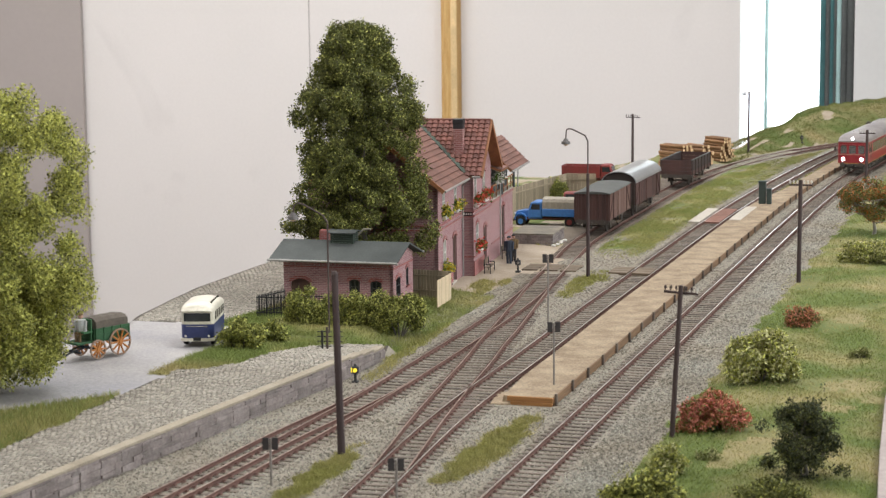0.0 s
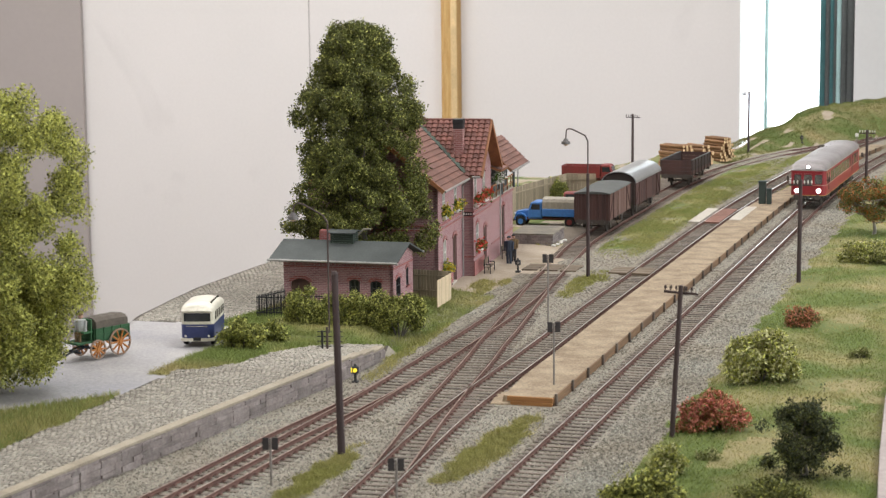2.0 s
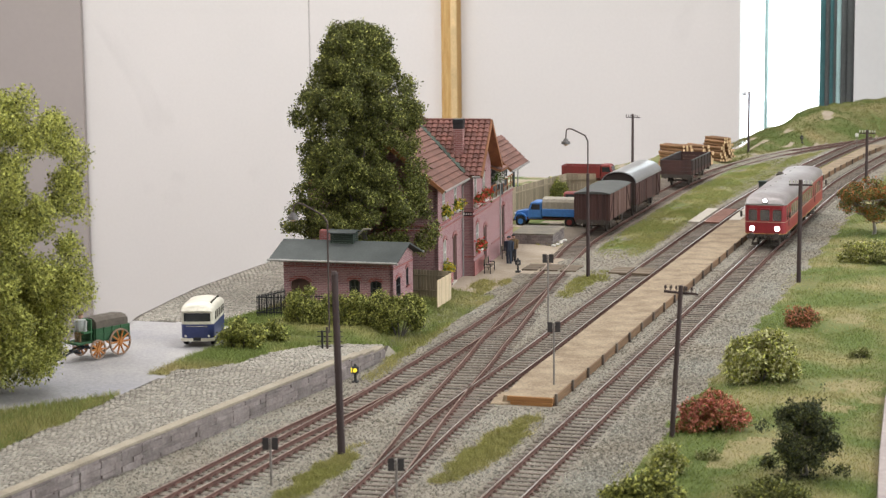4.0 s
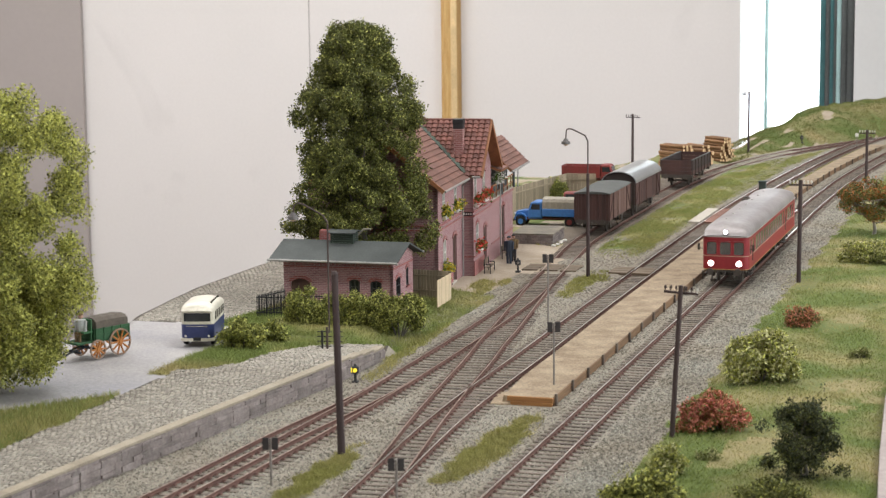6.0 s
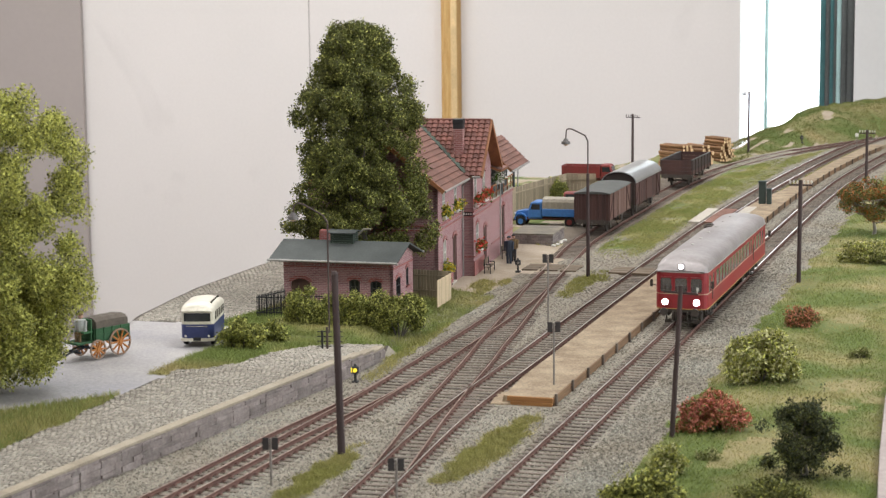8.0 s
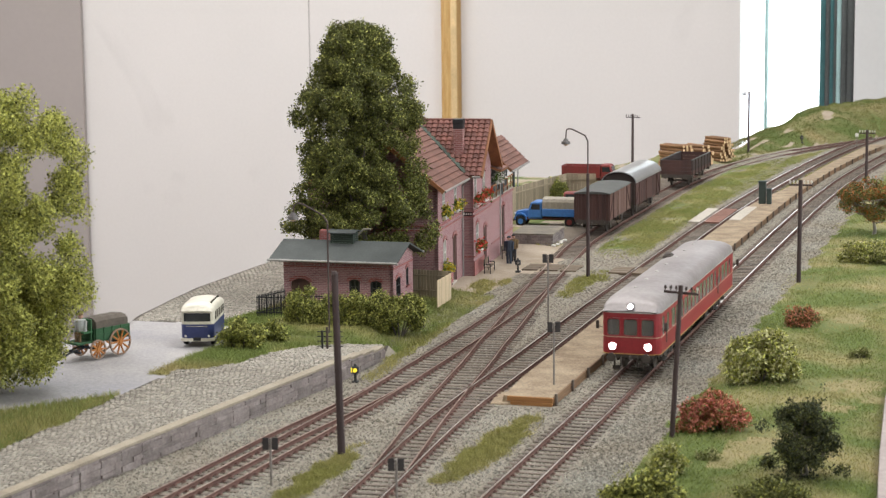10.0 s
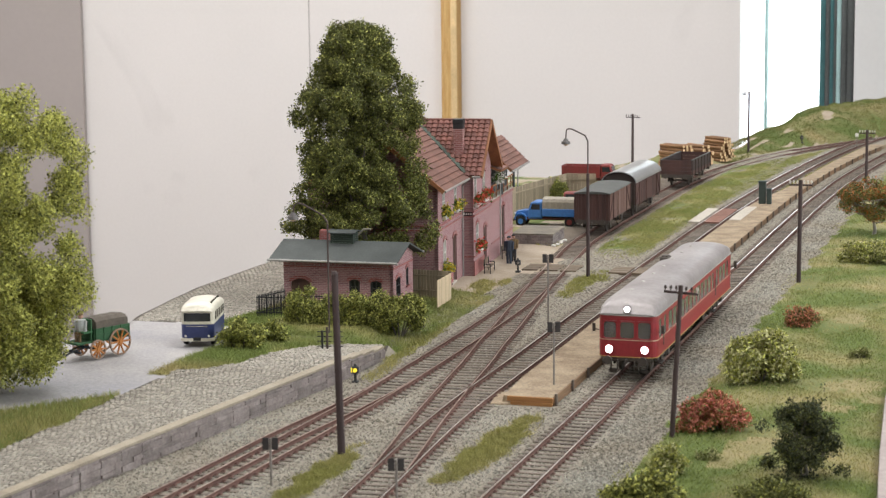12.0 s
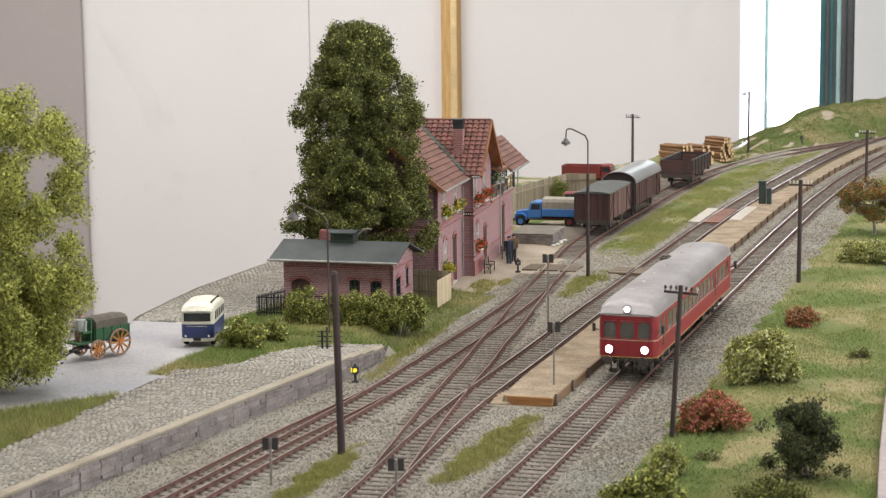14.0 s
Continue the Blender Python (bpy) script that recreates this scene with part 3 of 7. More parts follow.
# ---- sett paving ----
def setts(name, label, x0f, x1f, y0, y1, size, keep, arc=0.35):
    verts, faces = [], []
    rng = np.random.default_rng(5)
    y = y0
    row = 0
    while y < y1:
        x = x0f(y) + (row % 2) * size * 0.5
        while x < x1f(y):
            w = size * rng.uniform(0.82, 1.12)
            yy = y + arc * abs(math.sin((x + 60) * 0.9))
            cx = x + w / 2
            if keep(cx, yy):
                z = height(cx, yy) + rng.uniform(0.02, 0.05)
                hx, hy = w * 0.42, size * 0.44 * rng.uniform(0.85, 1.05)
                b = len(verts)
                for sx, sy in ((-1, -1), (1, -1), (1, 1), (-1, 1)):
                    verts.append((cx + sx * hx, yy + sy * hy, z - 0.08))
                for sx, sy in ((-1, -1), (1, -1), (1, 1), (-1, 1)):
                    verts.append((cx + sx * hx * 0.82, yy + sy * hy * 0.82, z))
                faces += [(b, b + 1, b + 5, b + 4), (b + 1, b + 2, b + 6, b + 5), (b + 2, b + 3, b + 7, b + 6), (b + 3, b, b + 4, b + 7), (b + 4, b + 5, b + 6, b + 7)]
            x += w
        y += size
        row += 1
    me = bpy.data.meshes.new(name)
    me.from_pydata([(a * S, b * S, c * S) for a, b, c in verts], [], faces)
    me.materials.append(M_COBBLE)
    return tagged(new(name, me), label, "paving", kind="stuff")


setts("sett_paving", "pale granite setts laid in arcs on the ramp", lambda y: -41.6, lambda y: lerp_table(WALL_X, y) - 0.4, 56, 98, 0.27,
      lambda x, y: ground_kind(x, y) == 4, arc=0.14)
setts("sett_paving", "grey granite setts on the yard behind the shed", lambda y: lerp_table(EDGE_W, y) + 0.1, lambda y: -45.2, 99, 140, 0.3,
      lambda x, y: ground_kind(x, y) == 4, arc=0.3)
# ---- strips along an outline, for vehicle bodies ----
def offset_pts(pts, t, closed):
    out = []
    n = len(pts)
    for i, p in enumerate(pts):
        a = pts[(i - 1) % n] if closed or i else p
        b = pts[(i + 1) % n] if closed or i < n - 1 else p
        d = (Vector(b) - Vector(a)).normalized()
        out.append(Vector((p[0] - d.y * t, p[1] + d.x * t)))
    return out


def strip(bm, pts, z0, z1, t, closed=False, mi=0):
    inner = offset_pts(pts, t, closed)
    n = len(pts)
    ring = [[bm.verts.new((p[0], p[1], z0)), bm.verts.new((p[0], p[1], z1)), bm.verts.new((q.x, q.y, z1)), bm.verts.new((q.x, q.y, z0))] for p, q in zip(pts, inner)]
    fs = []
    for i in range(n if closed else n - 1):
        a, b = ring[i], ring[(i + 1) % n]
        for k in range(4):
            j = (k + 1) % 4
            fs.append(bm.faces.new((a[k], b[k], b[j], a[j])))
    if not closed:
        fs += [bm.faces.new(ring[0][::-1]), bm.faces.new(ring[-1])]
    for f in fs:
        f.material_index = mi
    return bm


def rounded(w, l, r, n=5, y0=0.0):
    """Counter-clockwise outline of width w and length l from y0, corners rounded by r."""
    pts = []
    for cx, cy, a0 in ((w / 2 - r, y0 + r, -90), (w / 2 - r, y0 + l - r, 0), (-w / 2 + r, y0 + l - r, 90), (-w / 2 + r, y0 + r, 180)):
        for k in range(n + 1):
            a = radians(a0 + 90 * k / n)
            pts.append((cx + r * math.cos(a), cy + r * math.sin(a)))
    return pts


def cut(pts, s0, s1):
    """The stretch of an open line between two lengths along it."""
    out, s = [], 0.0
    for a, b in zip(pts, pts[1:]):
        a, b = Vector(a), Vector(b)
        d = (b - a).length
        lo, hi = max(s0, s), min(s1, s + d)
        if hi - lo > 1e-5:
            if not out:
                out.append(a + (b - a) * ((lo - s) / d))
            out.append(a + (b - a) * ((hi - s) / d))
        s += d
    return [(p.x, p.y) for p in out]


def dome_roof(bm, w, l, z, h, end, y0=0.0, n=14, power=0.5):
    """Arched roof drawn down and rounded at both ends."""
    ys = [0, 0.12, 0.3, 0.6, 1.0]
    rows = [(e * end, e) for e in ys] + [(l - e * end, e) for e in ys[::-1]]
    last = None
    for y, e in rows:
        k = math.sqrt(max(0, 1 - (1 - e) ** 2))
        ww = w / 2 * (0.9 + 0.1 * k)
        ring = [bm.verts.new((math.cos(math.pi * i / n) * ww if i not in (0, n) else (1 if i == 0 else -1) * ww, y0 + y, z + h * (0.10 + 0.90 * k) * math.sin(math.pi * i / n) ** power * (1 if 0 < i < n else 0))) for i in range(n + 1)]
        if last:
            for i in range(n):
                bm.faces.new((last[i], last[i + 1], ring[i + 1], ring[i]))
        else:
            bm.faces.new(ring)
        last = ring
    bm.faces.new(last[::-1])
    return bm


M_RED = mat("railcar_red_paint", (0.285, 0.021, 0.028), 0.42, color2=(0.23, 0.017, 0.024), scale=0.3, fine=4, bump=0.02)
M_CREAM = mat("cream_lining", (0.58, 0.44, 0.31), 0.5, scale=0.5, fine=5, bump=0.02)
M_SILVER = mat("silver_roof_paint", (0.35, 0.325, 0.32), 0.48, 0.35, color2=(0.21, 0.19, 0.185), scale=0.32, fine=4, bump=0.04)
M_BLACK = mat("sooty_underframe", (0.035, 0.03, 0.027), 0.75, color2=(0.075, 0.06, 0.048), scale=1, fine=9, bump=0.2)
# clear glass given a grey diffuse base in place of the hall's reflection
M_GLASS = bpy.data.materials.new("vehicle_glass")
M_GLASS.use_nodes = True
gb = M_GLASS.node_tree.nodes["Principled BSDF"]
gb.inputs["Base Color"].default_value = (0.23, 0.225, 0.215, 1)
gb.inputs["Transmission Weight"].default_value, gb.inputs["Roughness"].default_value, gb.inputs["IOR"].default_value = 0.62, 0.08, 1.45
M_DARKGLASS = mat("dim_window_glass", (0.03, 0.034, 0.036), 0.12, scale=0.6, fine=3, bump=0.0)
M_LAMP = mat("lit_headlamp", (1.0, 0.93, 0.97), 0.3, bump=0, emit=6)
M_SEAT = mat("seat_cloth", (0.34, 0.27, 0.19), 0.9)
M_ROOFVENT = mat("bright_vent_paint", (0.5, 0.48, 0.46), 0.4, 0.3)
# pale and dark blotches in the colour imitate uneven reflections in the windows
M_INNER = mat("blotched_cabin_lining", (0.5, 0.47, 0.42), 0.8, color2=(0.13, 0.11, 0.09), scale=0.55, contrast=1.8, bump=0)
M_STEEL = mat("grimy_steel", (0.18, 0.16, 0.145), 0.5, 0.7, scale=1, fine=8, bump=0.1)

RAILCAR = thing("railcar", "red diesel railcar with silver roof and lit headlamps on the track", "railcar")
CAR_L, CAR_W = 23.0, 2.98
loop = rounded(CAR_W, CAR_L, 0.5)
# open line that starts at the rear's middle so that all openings lie inside it
k0 = [i for i, p in enumerate(loop) if p[1] > CAR_L - 0.01][0]
seq = loop[k0 + 1:] + loop[:k0 + 1]
seq = [(0.0, CAR_L)] + [p for p in seq] + [(0.0, CAR_L)]
total = sum((Vector(b) - Vector(a)).length for a, b in zip(seq, seq[1:]))


def along(x, y):
    """Length along the outline nearest to a point."""
    best, s, at = 1e9, 0.0, 0.0
    for a, b in zip(seq, seq[1:]):
        a, b = Vector(a), Vector(b)
        d = (b - a).length
        if d > 1e-6:
            t = min(1, max(0, (Vector((x, y)) - a).dot(b - a) / d / d))
            q = a + (b - a) * t
            if (q - Vector((x, y))).length < best:
                best, at = (q - Vector((x, y))).length, s + t * d
        s += d
    return at


opens = []
for c in (-0.87, 0.0, 0.87):
    hw = 0.34 if c else 0.37
    opens.append((along(c, 0) - hw, along(c, 0) + hw, 2.0, 2.88))
    opens.append((along(c, CAR_L) - 0.36, along(c, CAR_L) + 0.36, 2.0, 2.88) if c else (0.2, 0.201, 2.2, 2.8))
side_y = [0.95, 2.15, 3.6, 4.75, 5.9, 7.05, 8.2, 9.35, 10.5, 11.65, 12.8, 13.95, 15.1, 16.3, 17.7, 18.9, 20.1, 21.3]
for y in side_y:
    hw = 0.28 if y in (0.95, 2.15, 16.3, 17.7, 21.3) else 0.49
    for sx in (-1, 1):
        c = along(sx * CAR_W / 2, y)
        opens.append((c - hw, c + hw, 2.0, 2.92))
opens = sorted(o for o in opens if o[1] - o[0] > 0.1)
bm = bm_new()
strip(bm, loop, 1.06, 2.0, 0.09, True)
strip(bm, loop, 2.92, 3.2, 0.09, True)
s = 0.0
for a, b, z0, z1 in opens + [(total, total, 0, 0)]:
    if a - s > 0.01:
        strip(bm, cut(seq, s, a), 2.0, 2.92, 0.09)
    s = b
body = part("body", bm, M_RED, RAILCAR, "dark red painted body")
for a, b, z0, z1 in opens:
    ln = [(p[0], p[1]) for p in offset_pts(cut(seq, a, b), 0.012, False)]
    bm = bm_new()
    strip(bm, ln, z0, z1, 0.025)
    wpane = part("window", bm, M_GLASS, body)
    wpane.visible_shadow = False
for c, hw in ((-0.87, 0.34), (0.0, 0.37), (0.87, 0.34)):
    bm = bm_new()
    for dx, dz, w, h in ((-hw, 0, 0.05, 0.9), (hw, 0, 0.05, 0.9), (0, 0.43, 2 * hw, 0.05), (0, -0.43, 2 * hw, 0.05)):
        box(bm, c + dx, 0.0, 2.44 + dz, w, 0.04, h, bevel=0.012)
    for sx in (-1, 1):
        for sz in (-1, 1):
            box(bm, c + sx * (hw - 0.05), 0.0, 2.44 + sz * 0.38, 0.12, 0.03, 0.05, ry=sx * sz * 45)
    part("window_seal", bm, M_RED, body)
bm = bm_new()
strip(bm, offset_pts(loop, -0.015, True), 1.925, 1.965, 0.03, True)
part("waist_line", bm, M_CREAM, body, "cream waist line")
bm = bm_new()
strip(bm, offset_pts(loop, -0.015, True), 1.07, 1.11, 0.03, True)
part("lower_line", bm, mat("yellow_lining", (0.50, 0.34, 0.10), 0.5, bump=0.02), body, "cream line along the skirt")
bm = bm_new()
strip(bm, offset_pts(loop, -0.035, True), 3.16, 3.215, 0.05, True)
part("gutter", bm, M_ROOFVENT, body, "pale gutter strip")
bm = bm_new()
extrude(bm, rounded(CAR_W - 0.3, CAR_L - 0.2, 0.35, y0=0.1), Matrix.Translation((0, 0, 1.1)), 0.1)
part("floor_plate", bm, M_BLACK, RAILCAR)
for y in np.arange(2.6, 21, 1.15):
    for sx in (-0.85, 0.85):
        bm = bm_new()
        box(bm, sx, y, 1.62, 1.0, 0.18, 0.85, bevel=0.05)
        box(bm, sx, y - 0.25, 1.45, 1.0, 0.45, 0.14, bevel=0.04)
        part("seat", bm, M_SEAT, RAILCAR, "brown seat behind the windows")
bm = bm_new()
box(bm, 0, 1.9, 2.1, CAR_W - 0.3, 0.06, 2.0)
part("bulkhead", bm, M_INNER, RAILCAR)
bm = bm_new()
box(bm, 0, 0.45, 1.7, 2.2, 0.5, 0.35, bevel=0.06)
part("driver_desk", bm, M_BLACK, RAILCAR)
bm = bm_new()
dome_roof(bm, CAR_W + 0.04, CAR_L + 0.04, 3.19, 0.78, 1.7, y0=-0.02)
roof = part("roof", bm, M_SILVER, RAILCAR, "silver painted arched roof", smooth=True)
for i in range(7):
    for sx in (-0.42,):
        bm = bm_new()
        y = 3.2 + i * 2.75
        ball(bm, (sx, y, 3.955), 0.11, 1, 1.5, 0.6, 2)
        part("roof_vent", bm, M_ROOFVENT, roof, "small silver roof vent")
bm = bm_new()
box(bm, -1.0, 15.0, 3.85, 0.5, 0.9, 0.28, bevel=0.06)
box(bm, -1.0, 15.0, 4.0, 0.36, 0.5, 0.12, bevel=0.03)
part("exhaust_box", bm, M_BLACK, roof, "sooty exhaust box")
bm = bm_new()
tube(bm, (0, 0.42, 3.5), (0, -0.02, 3.5), 0.19, 0.2, 14)
top = part("top_lamp", bm, M_SILVER, roof)
bm = bm_new()
ball(bm, (0, -0.03, 3.5), 0.15, 1, 0.4, 1, 2)
part("lens", bm, M_LAMP, top, "lit white lens")
for y0, sg in ((0, 1), (CAR_L, -1)):
    for sx in (-0.9, 0.9):
        bm = bm_new()
        tube(bm, (sx, y0 + sg * 0.05, 1.48), (sx, y0 - sg * 0.07, 1.48), 0.22, 0.225, 14)
        hl = part("headlamp", bm, M_RED, body)
        bm = bm_new()
        ball(bm, (sx, y0 - sg * 0.07, 1.48), 0.195, 1, 0.4, 1, 2)
        part("lens", bm, M_LAMP if sg > 0 else M_DARKGLASS, hl, "lit white lens" if sg > 0 else "")
    for sx in (-0.88, 0.88):
        bm = bm_new()
        tube(bm, (sx, y0 + sg * 0.15, 0.98), (sx, y0 - sg * 0.42, 0.98), 0.09, 0.09, 8)
        tube(bm, (sx, y0 - sg * 0.42, 0.98), (sx, y0 - sg * 0.5, 0.98), 0.23, 0.22, 14)
        part("buffer", bm, M_BLACK, RAILCAR)
    bm = bm_new()
    box(bm, 0, y0 + sg * 0.12, 0.98, 2.4, 0.2, 0.24, bevel=0.03)
    box(bm, 0, y0 - sg * 0.12, 0.9, 0.12, 0.4, 0.22, bevel=0.03)
    for sx in (-0.45, 0.4, 0.62):
        path_tube(bm, [(sx, y0, 0.95), (sx, y0 - sg * 0.14, 0.85), (sx, y0 - sg * 0.14, 0.5)], 0.035)
    part("buffer_beam", bm, M_BLACK, RAILCAR)
    bm = bm_new()
    for sx in (-0.8, 0.8):
        box(bm, sx, y0 + sg * 0.45, 0.3, 0.4, 0.05, 0.2, bevel=0.01)
    for sx in (-0.9, 0.9):
        box(bm, sx, y0 + sg * 0.45, 0.65, 0.08, 0.06, 0.7)
    part("rail_guard", bm, M_BLACK, RAILCAR)
for sx in (-1, 1):
    for y0, sg in ((0.35, 1), (CAR_L - 0.35, -1)):
        bm = bm_new()
        path_tube(bm, [(sx * CAR_W / 2, y0, 2.35), (sx * (CAR_W / 2 + 0.22), y0 - sg * 0.05, 2.4)], 0.025)
        box(bm, sx * (CAR_W / 2 + 0.26), y0 - sg * 0.05, 2.48, 0.16, 0.06, 0.42, bevel=0.02)
        part("mirror", bm, M_BLACK, RAILCAR)
    for y in (1.55, 16.98):
        bm = bm_new()
        path_tube(bm, [(sx * (CAR_W / 2 + 0.05), y, 1.5), (sx * (CAR_W / 2 + 0.05), y, 2.5)], 0.03)
        part("grab_rail", bm, M_STEEL, body)
        bm = bm_new()
        box(bm, sx * (CAR_W / 2 - 0.12), y, 0.62, 0.3, 1.0, 0.06)
        for dy in (-0.45, 0.45):
            box(bm, sx * (CAR_W / 2 - 0.2), y + dy, 0.85, 0.05, 0.05, 0.5)
        part("step", bm, M_BLACK, RAILCAR)
for yc in (3.6, 18.6):
    bog = part("bogie", box(bm_new(), 0, yc, 0.62, 1.7, 1.2, 0.22, bevel=0.04), M_BLACK, RAILCAR)
    for sx in (-1, 1):
        bm = bm_new()
        box(bm, sx * 1.02, yc, 0.6, 0.12, 3.5, 0.26, bevel=0.04)
        for dy in (-1.4, 1.4):
            box(bm, sx * 1.08, yc + dy, 0.5, 0.16, 0.42, 0.36, bevel=0.05)
            tube(bm, (sx * 1.05, yc + dy * 0.55, 0.4), (sx * 1.05, yc + dy * 0.55, 0.75), 0.1, 0.1, 8)
        part("side_frame", bm, M_BLACK, bog)
    for dy in (-1.4, 1.4):
        bm = bm_new()
        for sx in (-1, 1):
            tube(bm, (sx * 0.69, yc + dy, 0.46), (sx * 0.82, yc + dy, 0.46), 0.46, 0.46, 22)
            tube(bm, (sx * 0.66, yc + dy, 0.46), (sx * 0.70, yc + dy, 0.46), 0.47, 0.47, 22)
        tube(bm, (-0.7, yc + dy, 0.46), (0.7, yc + dy, 0.46), 0.08, 0.08, 8)
        part("wheelset", bm, M_STEEL, bog)
for y, w, h, l in ((8.2, 2.2, 0.5, 2.2), (11.4, 2.0, 0.6, 1.6), (14.0, 2.3, 0.42, 1.8)):
    bm = bm_new()
    box(bm, 0, y, 1.1 - h / 2, w, l, h, bevel=0.05)
    part("underfloor_box", bm, M_BLACK, RAILCAR)
# ---- walls with openings ----
def face_m(o, run):
    run = Vector(run).normalized()
    up = Vector((0, 0, 1))
    out = run.cross(up)
    m = Matrix((run, up, out)).transposed().to_4x4()
    m.translation = Vector(o)
    return m


def panel(bm, m, w, z0, z1, holes=(), t=0.28):
    """A wall w long with rectangular holes (a0, a1, b0, b1); its face at 0, its back at -t."""
    xs = sorted({0.0, w, *(h[0] for h in holes), *(h[1] for h in holes)})
    for a, b in zip(xs, xs[1:]):
        cs = sorted((h[2], h[3]) for h in holes if h[0] <= a + 1e-6 and h[1] >= b - 1e-6)
        lo = z0
        for c, d in cs + [(z1, z1)]:
            if c - lo > 1e-4:
                bmesh.ops.create_cube(bm, size=1, matrix=m @ Matrix.Translation(((a + b) / 2, (lo + c) / 2, -t / 2)) @ Matrix.Diagonal((b - a, c - lo, t, 1)))
            lo = d
    bmesh.ops.remove_doubles(bm, verts=bm.verts, dist=0.001)
    return bm


def mbox(bm, m, a, b, c, sa, sb, sc):
    bmesh.ops.create_cube(bm, size=1, matrix=m @ Matrix.Translation((a, b, c)) @ Matrix.Diagonal((sa, sb, sc, 1)))
    return bm


M_BRICK = brick_mat("purple_red_brick", (0.345, 0.17, 0.178), (0.225, 0.108, 0.118), (0.43, 0.32, 0.315), 0.3, 0.105)
M_BRICK_TRIM = brick_mat("bright_brick_trim", (0.33, 0.095, 0.085), (0.25, 0.075, 0.072), (0.36, 0.26, 0.25), 0.34, 0.125)
M_BRICK_DARK = brick_mat("smoky_chimney_brick", (0.27, 0.10, 0.09), (0.2, 0.075, 0.07), (0.42, 0.32, 0.3), 0.3, 0.125)
M_WHITE = mat("white_joinery", (0.72, 0.70, 0.66), 0.6, scale=1, fine=8, bump=0.05)
M_TILE = mat("red_roof_tile", (0.195, 0.078, 0.06), 0.75, color2=(0.13, 0.056, 0.045), scale=0.8, fine=8, bump=0.25, island=0.25)
M_TILE_OLD = mat("brown_roof_tile", (0.19, 0.092, 0.07), 0.8, color2=(0.135, 0.068, 0.053), scale=0.5, fine=8, bump=0.3, island=0.16)
M_VERGE = wood_mat("orange_verge_board", (0.30, 0.13, 0.055), (0.22, 0.09, 0.04), axis=1)
M_ZINC = mat("zinc_gutter", (0.38, 0.37, 0.35), 0.5, 0.4, scale=1, fine=8, bump=0.08)
M_GREEN = mat("green_flashing", (0.05, 0.075, 0.056), 0.7, scale=0.8, fine=8, bump=0.1)
M_GREYWOOD = wood_mat("blue_grey_boarding", (0.10, 0.115, 0.12), (0.07, 0.08, 0.085), axis=2)
M_DOOR = wood_mat("dark_brown_door", (0.07, 0.032, 0.022), (0.045, 0.022, 0.016), axis=2)
M_FELT = mat("dark_roof_felt", (0.075, 0.084, 0.08), 0.85, color2=(0.045, 0.052, 0.05), scale=0.5, fine=8, bump=0.25)
M_FENCE = wood_mat("weathered_fence_board", (0.36, 0.30, 0.21), (0.27, 0.225, 0.155), axis=2, vary=0.2)
M_PALE = wood_mat("pale_new_board", (0.68, 0.56, 0.38), (0.56, 0.45, 0.29), axis=2, vary=0.12)
M_IRON = mat("black_iron", (0.02, 0.021, 0.024), 0.6, scale=1, fine=8, bump=0.1)


def window_part(parent, m, a0, a1, b0, b1, arch=True, sill=True, frame_m=None, bars=1):
    """Window with frame, glazing bars, pane, brick arch and sill, set into a hole."""
    fm = frame_m or M_WHITE
    w, h, ca, cb = a1 - a0, b1 - b0, (a0 + a1) / 2, (b0 + b1) / 2
    bm = bm_new()
    f = 0.1
    mbox(bm, m, a0 + f / 2, cb, -0.05, f, h, 0.08)
    mbox(bm, m, a1 - f / 2, cb, -0.05, f, h, 0.08)
    mbox(bm, m, ca, b0 + f / 2, -0.05, w - 2 * f, f, 0.08)
    mbox(bm, m, ca, b1 - f / 2, -0.05, w - 2 * f, f, 0.08)
    mbox(bm, m, ca, cb, -0.045, 0.06, h - 2 * f, 0.06)
    for k in range(bars):
        mbox(bm, m, ca, b0 + h * (k + 1.2) / (bars + 1.2), -0.04, w - 2 * f, 0.05, 0.05)
    win_ob = part("window", bm, fm, parent)
    bm = bm_new()
    mbox(bm, m, ca, cb, -0.09, w - 0.02, h - 0.02, 0.02)
    part("pane", bm, M_DARKGLASS if frame_m else M_MOTTLED_PANE, win_ob)
    if sill:
        bm = bm_new()
        mbox(bm, m, ca, b0 - 0.05, 0.03, w + 0.2, 0.1, 0.16)
        part("sill", bm, M_BRICK_TRIM, win_ob)
    if arch:
        arch_trim(win_ob, m, ca, b1, w)
    return win_ob


def arch_trim(parent, m, ca, b1, w):
    bm = bm_new()
    n, rise, th = 9, w * 0.2, 0.2
    for i in range(n):
        t0, t1 = -1 + 2 * i / n, -1 + 2 * (i + 1) / n
        x0, x1, z0, z1 = ca + t0 * w / 2, ca + t1 * w / 2, b1 - rise * t0 * t0, b1 - rise * t1 * t1
        extrude(bm, [(x0, z0 - 0.004), (x1, z1 - 0.004), (x1, b1), (x0, b1)], m @ Matrix.Translation((0, 0, -0.26)), 0.255)
    lo, hi = [], []
    for i in range(n + 1):
        t = -1 + 2 * i / n
        x = ca + t * (w / 2 + 0.12)
        z = b1 + 0.005 - rise * t * t
        lo.append((x, z))
        hi.append((x, z + th))
    for i in range(n):
        extrude(bm, [lo[i], lo[i + 1], hi[i + 1], hi[i]], m @ Matrix.Translation((0, 0, 0.003)), 0.045)
    return part("brick_arch", bm, M_BRICK_TRIM, parent)


